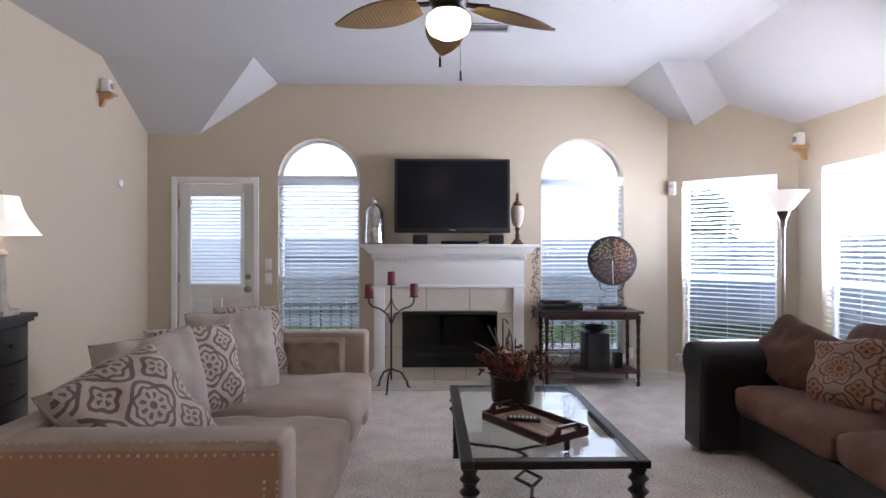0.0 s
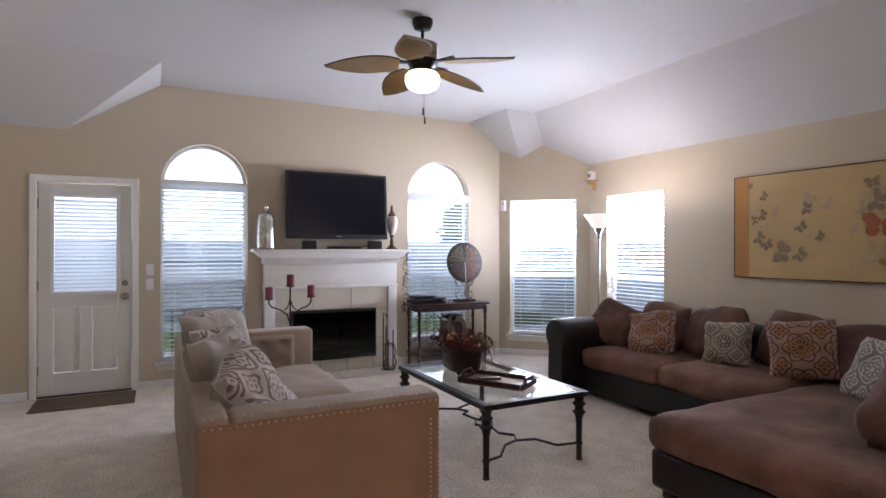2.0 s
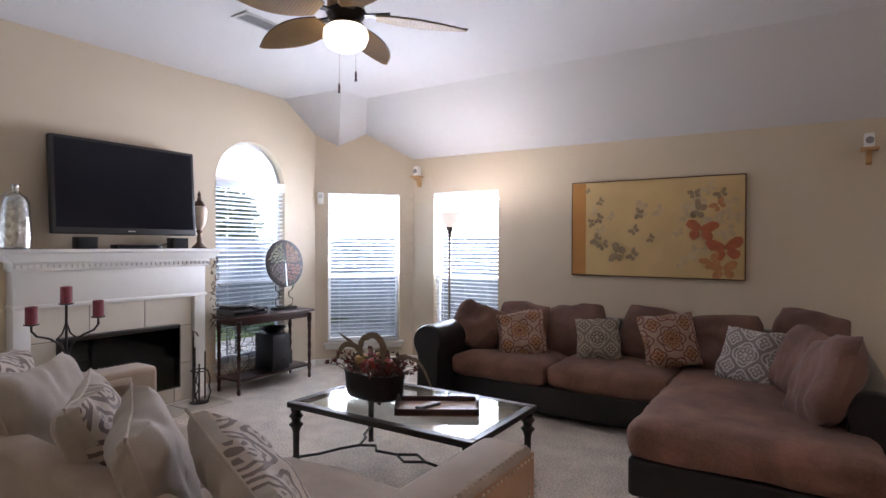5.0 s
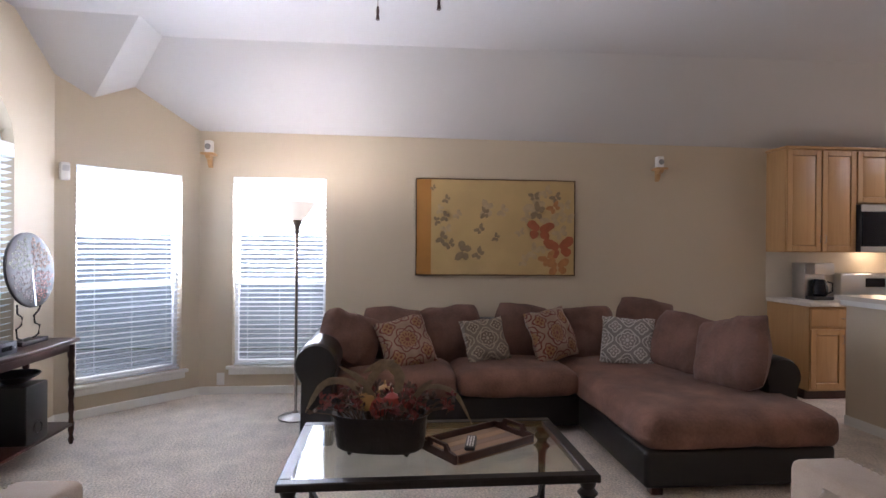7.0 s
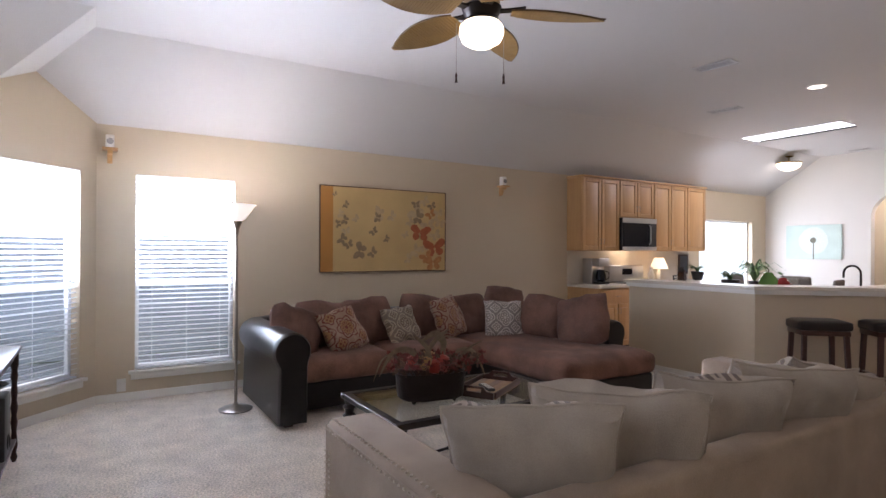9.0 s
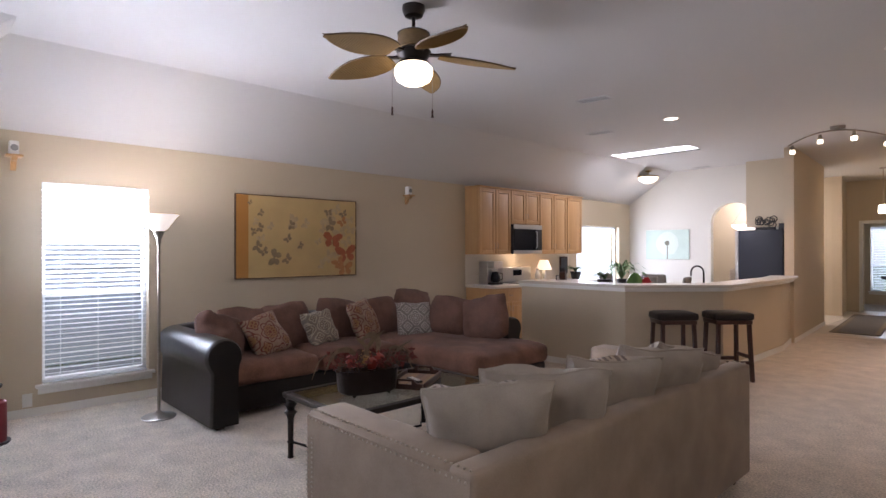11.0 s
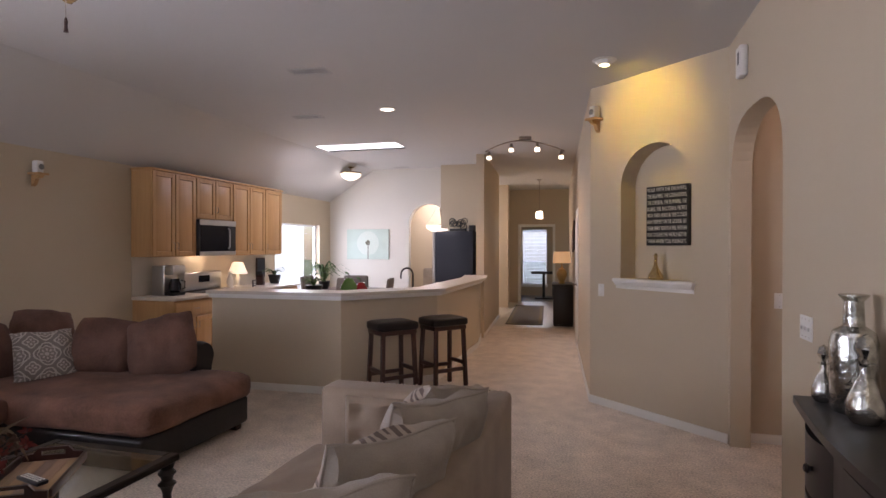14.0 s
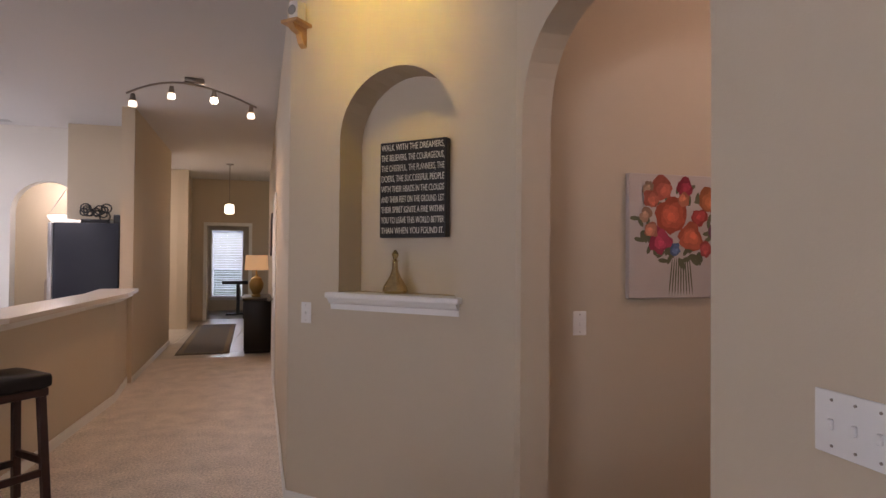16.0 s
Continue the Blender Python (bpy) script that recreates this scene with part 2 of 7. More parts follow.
def bm_tube(pts, r, n=8, bm=None, taper=None):
    bm = bm or bmesh.new()
    pts = [Vector(p) for p in pts]
    rings = []
    ref = Vector((0.13, 0.21, 0.97))
    for i, p in enumerate(pts):
        d = (pts[min(i + 1, len(pts) - 1)] - pts[max(i - 1, 0)]).normalized()
        a = d.cross(ref)
        if a.length < 0.05:
            a = d.cross(Vector((1, 0, 0)))
        a.normalize()
        b = d.cross(a)
        rr = r if taper is None else r * (1 + (taper - 1) * i / (len(pts) - 1))
        rings.append([bm.verts.new(p + (a * math.cos(2 * math.pi * k / n) + b * math.sin(2 * math.pi * k / n)) * rr) for k in range(n)])
    for a, b in zip(rings, rings[1:]):
        for k in range(n):
            bm.faces.new((a[k], a[(k + 1) % n], b[(k + 1) % n], b[k]))
    bm.faces.new(list(reversed(rings[0])))
    bm.faces.new(rings[-1])
    bmesh.ops.recalc_face_normals(bm, faces=bm.faces)
    return bm


def bm_soft(sx, sy, sz, r=0.05, bulge=0.0, wob=0.0, cuts=9, seed=0):
    """A rounded, stuffed block centred on its own middle."""
    bm = bmesh.new()
    bmesh.ops.create_cube(bm, size=2)
    bmesh.ops.subdivide_edges(bm, edges=bm.edges[:], cuts=cuts, use_grid_fill=True)
    h = Vector((sx / 2, sy / 2, sz / 2))
    for v in bm.verts:
        p = Vector(v.co)
        q = Vector((p.x * h.x, p.y * h.y, p.z * h.z))
        inner = Vector([max(-h[i] + r, min(h[i] - r, q[i])) for i in range(3)])
        d = q - inner
        if d.length > 1e-6:
            q = inner + d.normalized() * r
        if bulge:
            q.z += bulge * p.z * max(0, 1 - p.x ** 2) * max(0, 1 - p.y ** 2)
            q.y += 0.5 * bulge * p.y * max(0, 1 - p.x ** 2) * max(0, 1 - p.z ** 2)
            q.x += 0.5 * bulge * p.x * max(0, 1 - p.y ** 2) * max(0, 1 - p.z ** 2)
        if wob:
            q += noise.noise_vector(q * 5 + Vector((seed, seed * 2.1, 0))) * wob
        v.co = q
    return bm


def bm_pillow(w, h, t, seed=0, n=22, pinch=0.10, wob=0.026, soft=0.0):
    """A scatter cushion standing in its XZ plane, with pinched corners, its middle at the origin."""
    bm = bmesh.new()
    grid = {}
    for side in (1, -1):
        for i in range(n + 1):
            for j in range(n + 1):
                u, v = 2 * i / n - 1, 2 * j / n - 1
                edge = i in (0, n) or j in (0, n)
                if side == -1 and edge:
                    grid[side, i, j] = grid[1, i, j]
                    continue
                x = u * w / 2 * (1 - pinch * (1 - v * v) * abs(u) ** 2)
                z = v * h / 2 * (1 - pinch * (1 - u * u) * abs(v) ** 2)
                x, z = x * (1 - soft * u * u * v * v), z * (1 - soft * u * u * v * v)
                d = ((1 - u ** 4) * (1 - v ** 4)) ** 0.55 * t / 2 * side
                p = Vector((x, d, z))
                k = noise.noise_vector(Vector((u * 1.7 + seed, v * 1.7, side * 0.6 + seed)))
                crease = noise.noise(Vector((u * 5 + seed, v * 2.5, side)))
                p += Vector((k.x * wob * 0.6, 0 if edge else k.y * wob + crease * wob * 0.5, k.z * wob))
                grid[side, i, j] = bm.verts.new(p)
    for side in (1, -1):
        for i in range(n):
            for j in range(n):
                f = [grid[side, i, j], grid[side, i + 1, j], grid[side, i + 1, j + 1], grid[side, i, j + 1]]
                bm.faces.new(f if side == -1 else f[::-1])
    bmesh.ops.recalc_face_normals(bm, faces=bm.faces)
    return bm


def bm_poly(pts2, y0, y1, bm=None):
    """A prism: a polygon in XZ run from y0 to y1."""
    bm = bm or bmesh.new()
    a = [bm.verts.new((x, y0, z)) for x, z in pts2]
    b = [bm.verts.new((x, y1, z)) for x, z in pts2]
    bm.faces.new(a)
    bm.faces.new(b[::-1])
    for i in range(len(a)):
        j = (i + 1) % len(a)
        bm.faces.new((a[j], a[i], b[i], b[j]))
    bmesh.ops.recalc_face_normals(bm, faces=bm.faces)
    return bm


def mesh_of(name, bm, material, smooth=True):
    me = bpy.data.meshes.new(name)
    bm.normal_update()
    bm.to_mesh(me)
    bm.free()
    me.materials.append(material)
    if smooth:
        me.shade_smooth()
        me.set_sharp_from_angle(angle=radians(38))
    return me


def part(name, bm, material, parent=None, label="", m=None, smooth=True):
    me = bm if isinstance(bm, bpy.types.Mesh) else mesh_of(name, bm, material, smooth)
    ob = new(name, me)
    if parent is not None:
        ob.parent = parent
    if m is not None:
        ob.matrix_basis = m
    return tagged(ob, label) if label else ob


def thing(name, m, label, category, group="", kind=""):
    ob = new(name)
    ob.empty_display_size = 0.1
    ob.matrix_basis = m
    return tagged(ob, label, category, group, kind)


def single(name, bm, material, m, label, category, group="", kind="", smooth=True):
    ob = part(name, bm, material, None, "", m, smooth)
    return tagged(ob, label, category, group, kind)


def frame_along(p0, p1):
    """x runs from p0 to p1 along a wall, y points to its left, z up."""
    a = math.atan2(p1[1] - p0[1], p1[0] - p0[0])
    return pose(p0[0], p0[1], 0, 0, 0, math.degrees(a)), math.hypot(p1[0] - p0[0], p1[1] - p0[1])


def wall_bm(length, z0, z1, thick, openings, arch_seg=20, square=2.0):
    """Wall in x from 0 to length; its room face is y=0 and it goes back to y=thick. openings: x0, x1, z0, z1, arch radius or 0."""
    bm = bmesh.new()

    def bx(a, c, b, d):
        if b - a > 1e-4 and d - c > 1e-4:
            bm_box(a, 0, c, b, thick, d, bm=bm)

    x = 0
    for a, b, c, d, arch in sorted(openings):
        bx(x, z0, a, z1)
        bx(a, z0, b, c)
        if arch:
            cx, n = (a + b) / 2, arch_seg
            cs_ = [(math.cos(math.pi * i / n), max(0.0, math.sin(math.pi * i / n))) for i in range(n + 1)]
            pts = [(cx - (b - a) / 2 * math.copysign(abs(c_) ** (2 / square), c_), d + arch * s_ ** (2 / square)) for c_, s_ in cs_]
            for p, q in zip(pts, pts[1:]):
                bm_poly([p, q, (q[0], z1), (p[0], z1)], 0, thick, bm)
        else:
            bx(a, d, b, z1)
        x = b
    bx(x, z0, length, z1)
    return bm


def wall(name, p0, p1, openings=(), z0=0.0, z1=3.2, thick=0.14, material=None, label="tan painted plaster wall", square=2.0):
    m, ln = frame_along(p0, p1)
    ob = part(name, wall_bm(ln, z0, z1, thick, openings, square=square), material or WALL, None, "", m, smooth=False)
    return tagged(ob, label, "wall", kind="structure"), m, ln


# ---- the room's shell ----
LX, RX, BY, CZ = -2.58, 3.66, 6.095, 3.05
# runs are laid so that the room lies to the right of each run
wall_n, M_N, LEN_N = wall("wall_north", (LX, BY), (2.81, BY), [(LX * -1 - 2.275, LX * -1 - 1.50, 0.0, 2.03, 0), (LX * -1 - 1.25, LX * -1 - 0.41, 0.25, 2.07, 0.42), (LX * -1 + 1.475, LX * -1 + 2.345, 0.25, 2.07, 0.435)])
wall_b, M_B, LEN_B = wall("wall_bay", (2.81, BY), (RX, 5.28), [(0.15, 1.01, 0.27, 2.05, 0)])
wall_e, M_E, LEN_E = wall("wall_east", (RX, 5.28), (RX, -5.5), [(5.28 - 4.975, 5.28 - 4.105, 0.27, 2.06, 0), (5.28 + 3.45, 5.28 + 5.05, 0.62, 1.93, 0)])
wall_k, M_K, LEN_K = wall("wall_nook", (RX + 0.14, -5.5), (0.42, -5.5), [(RX + 0.14 - 1.96, RX + 0.14 - 1.16, 0.0, 1.95, 0.40)], material=WALLPALE, label="nook wall with skylight brightness in its colour and an arched opening")
wall_w, M_W, LEN_W = wall("wall_west", (LX, 0.27), (LX, BY), [(0.07, 1.28, 0.0, 1.94, 0.50)], square=2.8)
wall_d, M_D, LEN_D = wall("wall_niche", (-1.545, -0.66), (LX, 0.27), [(0.365, 1.08, 1.22, 2.06, 0.357)], thick=0.16)
wall_h, M_H, LEN_H = wall("wall_hall_west", (-0.95, -9.6), (-1.545, -0.66))
wall_hl, M_HL, LEN_HL = wall("wall_hall_east", (0.185, -4.13), (0.40, -6.95), thick=0.13)
wall("wall_hall_east_far", (0.55, -8.9), (0.66, -10.2), thick=0.13)
wall_f, M_F, LEN_F = wall("wall_foyer_end", (0.75, -10.2), (-1.1, -10.2), [(0.40, 1.25, 0.0, 2.05, 0)])
# the passage behind the arch and rooms beyond openings, closed by plain walls
wall("wall_passage_south", (-2.72, 0.19), (-5.2, 0.19))
wall("wall_passage_west", (-5.2, 0.19), (-5.2, 2.2))
wall("wall_passage_north", (-5.2, 1.75), (-2.72, 1.75))
wall("wall_foyer_side", (0.42, -7.0), (2.6, -7.0))
wall("wall_foyer_side_far", (2.6, -8.9), (0.5, -8.9))
wall("wall_study_east", (1.6, -10.34), (1.6, -12.6))
wall("wall_study_end", (1.6, -12.6), (-1.8, -12.6), [(1.0, 1.75, 0.35, 2.05, 0)])
wall("wall_study_west", (-1.8, -12.6), (-1.8, -10.2))
wall("wall_dining_end", (3.78, -6.9), (0.42, -6.9))
wall("wall_dining_east", (3.64, -5.64), (3.64, -6.9), [(0.2, 1.1, 0.6, 2.1, 0)])
wall("wall_fridge_block", (1.22, -5.2), (0.33, -5.2), z0=1.86, thick=0.29)

floor = part("floor", bm_box(-5.4, -5.62, -0.12, 4.8, 6.3, 0.0), CARPET, smooth=False)
tagged(floor, "beige cut-pile carpet with worn traffic marks", "carpet", kind="structure")
floor2 = part("floor_tiles", bm_box(-5.4, -13.0, -0.12, 4.8, -5.62, -0.012), GROUT, smooth=False)
tagged(floor2, "pale stone tile floor with grey grout", "floor", kind="structure")

PITCH = 0.65
DROP = CZ - PITCH * 0.91
cb = bmesh.new()


def face(*pts):
    cb.faces.new([cb.verts.new(p) for p in pts])


def flat(x0, y0, x1, y1, z=CZ):
    face((x0, y0, z), (x1, y0, z), (x1, y1, z), (x0, y1, z))


SK = (1.26, -3.29, 2.55, -2.79)
flat(-5.4, -13, -1.25, 5.29)
flat(-1.25, -13, SK[0], 6.2)
flat(SK[0], -13, 2.33, SK[1])
flat(SK[0], SK[3], 2.33, 6.2)
flat(2.33, -13, 2.70, SK[1])
flat(2.33, SK[3], 2.70, 5.29)
flat(SK[2], SK[1], 2.70, SK[3])
flat(2.70, -13, 4.8, -5.55)
# hips over the back door and the bay
HIP, BAYX, SLX = 0.72, 2.39, 2.80
HZ = CZ - HIP * 0.91
face((-2.8, 5.29, CZ), (-1.25, 5.29, CZ), (-2.16, 6.2, DROP), (-2.8, 6.2, DROP))
face((-1.25, 5.29, CZ), (-1.25, 6.2, CZ), (-2.16, 6.2, DROP))
face((2.33, 5.29, CZ), (BAYX, 5.29, CZ), (2.33, 6.2, CZ))
face((BAYX, 5.29, CZ), (BAYX + 0.91, 6.2, HZ), (2.33, 6.2, CZ))
VX = SLX + 0.91 * HIP / PITCH
face((BAYX, 5.29, CZ), (SLX, 5.29, CZ), (VX, 6.2, HZ), (BAYX + 0.91, 6.2, HZ))
face((2.70, 5.29, CZ), (2.70, -5.55, CZ), (SLX, 5.29, CZ))
ZR = CZ - PITCH * 1.1
face((SLX, 5.29, CZ), (2.70, -5.55, CZ), (3.8, -5.55, ZR), (VX, 6.2, HZ))
bmesh.ops.remove_doubles(cb, verts=cb.verts, dist=0.0005)
bmesh.ops.recalc_face_normals(cb, faces=cb.faces)
for f_ in cb.faces:
    if f_.normal.z < 0:
        f_.normal_flip()
ceiling = part("ceiling", cb, CEIL, smooth=False)
sol = ceiling.modifiers.new("thick", "SOLIDIFY")
sol.thickness, sol.offset = 0.08, 1.0
tagged(ceiling, "white textured ceiling, vaulted at its edges", "ceiling", kind="structure")
# skylight shaft and diffuser
shaft = thing("skylight", pose(0, 0, 0), "rectangular skylight with a bright white diffuser", "skylight", kind="structure")
part("shaft", wall_bm(SK[2] - SK[0], CZ, CZ + 0.5, 0.03, []), WHITE, shaft, m=pose(SK[0], SK[3], 0), smooth=False)
part("shaft", wall_bm(SK[2] - SK[0], CZ, CZ + 0.5, 0.03, []), WHITE, shaft, m=pose(SK[0], SK[1] - 0.03, 0), smooth=False)
part("diffuser", bm_box(SK[0], SK[1], CZ + 0.015, SK[2], SK[3], CZ + 0.03), glow("skylight_diffuser", (0.92, 0.97, 1.0), 4.0), shaft)


# ---- windows and doors ----
def window(name, M, u0, u1, z0, z1, arch, label, blind=True, power=None, rail=1.05, lampz=None, upward=0, level=0.0):
    w = thing(name, M, label, "window", kind="structure")
    fb = bmesh.new()
    for a, c, b, d in ((u0, z0, u0 + 0.035, z1), (u1 - 0.035, z0, u1, z1), (u0, z0, u1, z0 + 0.04), (u0, z1 - 0.035, u1, z1 + 0.01)):
        bm_box(a, 0.085, c, b, 0.13, d, 0.004, 1, bm=fb)
    if arch:
        cx, n = (u0 + u1) / 2, 24
        for k in range(n):
            a0, a1 = math.pi * k / n, math.pi * (k + 1) / n
            pts = [(cx - arch * math.cos(a0), z1 + arch * math.sin(a0)), (cx - arch * math.cos(a1), z1 + arch * math.sin(a1)),
                   (cx - (arch - 0.035) * math.cos(a1), z1 + (arch - 0.035) * math.sin(a1)), (cx - (arch - 0.035) * math.cos(a0), z1 + (arch - 0.035) * math.sin(a0))]
            bm_poly(pts, 0.085, 0.13, fb)
    fr = part("window_frame", fb, VINYL, w, smooth=False)
    if arch:
        part("transom_bar", bm_box(u0, 0.0, z1 - 0.005, u1, 0.085, z1 + 0.035, 0.004, 1), WHITE, w)
    if blind:
        part("meeting_rail", bm_box(u0, 0.08, rail - 0.02, u1, 0.125, rail + 0.02, 0.004, 1), VINYL, w)
    for a, b in ((z0 + 0.04, rail - 0.02), (rail + 0.02, z1 - 0.03)) if blind else ((z0 + 0.04, z1 - 0.03),):
        p = part("pane", bm_box(u0 + 0.03, 0.104, a, u1 - 0.03, 0.108, b), GLASS, w)
        p.visible_shadow = False
    if arch:
        cx, n = (u0 + u1) / 2, 24
        pts = [(cx - (arch - 0.03) * math.cos(math.pi * k / n), z1 + (arch - 0.03) * math.sin(math.pi * k / n)) for k in range(n + 1)]
        p = part("arched_pane", bm_poly(pts, 0.104, 0.108), GLASS, w)
        p.visible_shadow = False
    if blind:
        part("insect_screen", bm_box(u0 + 0.03, 0.114, z0 + 0.04, u1 - 0.03, 0.1155, rail - 0.02), SCREENMESH, w, "grey insect screen").visible_shadow = False
    part("window_sill", bm_box(u0 - 0.05, -0.045, z0 - 0.03, u1 + 0.05, 0.09, z0, 0.008), WHITE, w)
    part("sill_apron", bm_box(u0 - 0.03, -0.014, z0 - 0.085, u1 + 0.03, 0.001, z0 - 0.03, 0.004), WHITE, w)
    if blind:
        part("headrail", bm_box(u0 + 0.004, -0.004, z1 - 0.065, u1 - 0.004, 0.06, z1 - 0.004, 0.004), BLIND, w, "white blind valance")
        sb = bm_box(-(u1 - u0) / 2 + 0.012, -0.025, -0.0015, (u1 - u0) / 2 - 0.012, 0.025, 0.0015)
        sm = mesh_of("slat", sb, BLIND, False)
        z, i = z0 + 0.035, 0
        while z < z1 - 0.075:
            part("slat", sm, None, w, m=pose((u0 + u1) / 2, 0.034, z, -17 + 3 * math.sin(i * 2.3) + random.uniform(-2, 2), random.uniform(-0.25, 0.25), 0))
            z += 0.0435
            i += 1
        part("bottom_rail", bm_box(u0 + 0.012, 0.01, z0 + 0.004, u1 - 0.012, 0.058, z0 + 0.02, 0.004), BLIND, w)
        for k in (0.16, 0.5, 0.84):
            part("ladder_cord", bm_tube([((u0 + (u1 - u0) * k), 0.006, z0 + 0.01), ((u0 + (u1 - u0) * k), 0.006, z1 - 0.06)], 0.0022, 5), BLIND, w)
    if power:
        za, zb = lampz or (rail + 0.01, z1 + (arch or 0))
        if upward:
            # sky and sunlit paving: two strips that throw the light up through the slats
            for k in range(2):
                lamp("daylight", "AREA", M @ pose((u0 + u1) / 2, 0.31, za + (zb - za) * (0.2 + 0.5 * k), -90 - upward, 0, 0), power / 2, DAY, size=u1 - u0 + 0.1, size_y=(zb - za) * 0.62)
            # the clear sky above the fence, level with the opening
            lamp("daylight", "AREA", M @ pose((u0 + u1) / 2, 0.148, (za + zb) / 2, -90, 0, 0), WINPOW * level, DAY, size=u1 - u0, size_y=zb - za)
        else:
            lamp("daylight", "AREA", M @ pose((u0 + u1) / 2, 0.148, (za + zb) / 2, -90, 0, 0), power, DAY, size=u1 - u0 + 0.1, size_y=zb - za)
    return w


window("window_1", M_N, 1.33, 2.17, 0.25, 2.07, 0.42, "tall arched white window with half-open white slatted blinds", power=WINPOW * 0.22)
window("window_2", M_N, 4.055, 4.925, 0.25, 2.07, 0.435, "tall arched white window behind a media table, blinds half open", power=WINPOW * 0.4)
window("window_3", M_B, 0.15, 1.01, 0.27, 2.05, 0, "white sash window in the angled bay wall, blinds open", power=WINPOW * 1.7, upward=20, level=1.0)
window("window_4", M_E, 0.305, 1.175, 0.27, 2.06, 0, "sunlit white sash window beside the corner, blinds open", power=WINPOW * 2.6, upward=24, level=1.8)
window("window_5", M_E, 8.73, 10.33, 0.62, 1.93, 0, "wide bright kitchen window without blinds", blind=False, power=WINPOW * 1.6, lampz=(0.55, 2.0))

# entry door with its own blind
door = thing("door_1", M_N @ pose(0.305, 0, 0), "white half-glazed back door with a slatted blind, closed", "door", kind="structure")
DW = 0.775
db = bmesh.new()
for a, c, b, d in ((0.004, 0.01, 0.125, 2.02), (DW - 0.125, 0.01, DW - 0.004, 2.02), (0.125, 0.01, DW - 0.125, 0.22), (0.125, 0.84, DW - 0.125, 0.98), (0.125, 1.90, DW - 0.125, 2.02), (DW / 2 - 0.05, 0.22, DW / 2 + 0.05, 0.84)):
    bm_box(a, 0.03, c, b, 0.07, d, 0.003, 1, bm=db)
part("door_leaf", db, WHITE, door, smooth=False)
for x in (0.125, DW / 2 + 0.05):
    part("door_panel", bm_box(x + 0.004, 0.045, 0.224, x + DW / 2 - 0.179, 0.06, 0.836, 0.014, 2), WHITE, door)
pg = part("door_pane", bm_box(0.125, 0.055, 0.98, DW - 0.125, 0.06, 1.90), GLASS, door)
pg.visible_shadow = False
bf = bmesh.new()
for a, c, b, d in ((0.10, 0.955, 0.135, 1.925), (DW - 0.135, 0.955, DW - 0.10, 1.925), (0.135, 0.955, DW - 0.135, 0.99), (0.135, 1.885, DW - 0.135, 1.925)):
    bm_box(a, 0.0, c, b, 0.03, d, 0.003, 1, bm=bf)
part("blind_frame", bf, WHITE, door, smooth=False)
dsl = mesh_of("door_slat", bm_box(-DW / 2 + 0.137, -0.02, -0.0015, DW / 2 - 0.137, 0.02, 0.0015), BLIND, False)
for i in range(24):
    part("slat", dsl, None, door, m=pose(DW / 2, 0.012, 1.005 + i * 0.0368, 46 + random.uniform(-3, 3), 0, 0))
for z, r in ((0.93, 0.028), (1.06, 0.024)):
    k = part("door_knob" if z < 1 else "deadbolt", bm_lathe([(0.034, 0), (0.034, 0.006), (0.014, 0.012), (0.012, 0.03), (r, 0.038), (r, 0.052), (0.0, 0.062)] if z < 1 else [(0.03, 0), (0.03, 0.01), (0.024, 0.02), (0, 0.022)], 20), NICKEL, door, m=pose(DW - 0.062, 0.03, z, 90, 0, 0))
for z in (0.25, 1.05, 1.82):
    part("hinge", bm_box(-0.006, 0.018, z - 0.045, 0.012, 0.034, z + 0.045, 0.003, 1), NICKEL, door)
cs = bmesh.new()
for a, c, b, d in ((-0.058, 0, 0.0, 2.09), (DW, 0, DW + 0.058, 2.09), (0, 2.03, DW, 2.09)):
    bm_box(a, -0.018, c, b, -0.001, d, 0.005, 1, bm=cs)
part("door_casing", cs, WHITE, door, smooth=False)
part("threshold", bm_box(0, -0.01, 0, DW, 0.13, 0.015, 0.004), DARKWOOD, door)
lamp("daylight", "AREA", M_N @ pose(0.69, 0.30, 1.45, -90, 0, 0), WINPOW * 0.12, DAY, size=0.5, size_y=0.85)
mat_ = single("door_mat", bm_box(-0.40, -0.24, 0.0, 0.40, 0.24, 0.012, 0.006), mat("brown_mat", (0.16, 0.115, 0.08), 0.95, var=0.3, scale=20, bump=0.8, bscale=150), pose(-1.86, 5.78, 0.001), "small brown woven door mat on the carpet", "mat")


# skirting
def skirting(p0, p1, cuts=()):
    m, ln = frame_along(p0, p1)
    bm = bmesh.new()
    x = 0
    for a, b in list(cuts) + [(ln, ln)]:
        if a - x > 0.02:
            bm_box(x, -0.013, 0, a, -0.001, 0.075, 0.004, 1, bm=bm)
        x = b
    tagged(part("baseboard", bm, WHITE, None, "", m), "low white painted baseboard", "baseboard", kind="structure")


skirting((LX, BY), (2.81, BY), [(0.24, 1.14), (2.3, 3.9)])
skirting((2.81, BY), (RX, 5.28))
skirting((RX, 5.28), (RX, -0.4))
skirting((LX, 1.56), (LX, BY))
skirting((-1.545, -0.66), (LX, 0.27))
skirting((-1.30, -4.2), (-1.545, -0.66))
skirting((-2.72, 0.19), (-5.2, 0.19))
skirting((0.185, -4.13), (0.40, -6.95))

# ---- outside ----
ground = part("ground", bm_box(-60, -60, -0.5, 60, 60, -0.18), GRASS, smooth=False)
tagged(ground, "green lawn outside the windows", "lawn", kind="structure")


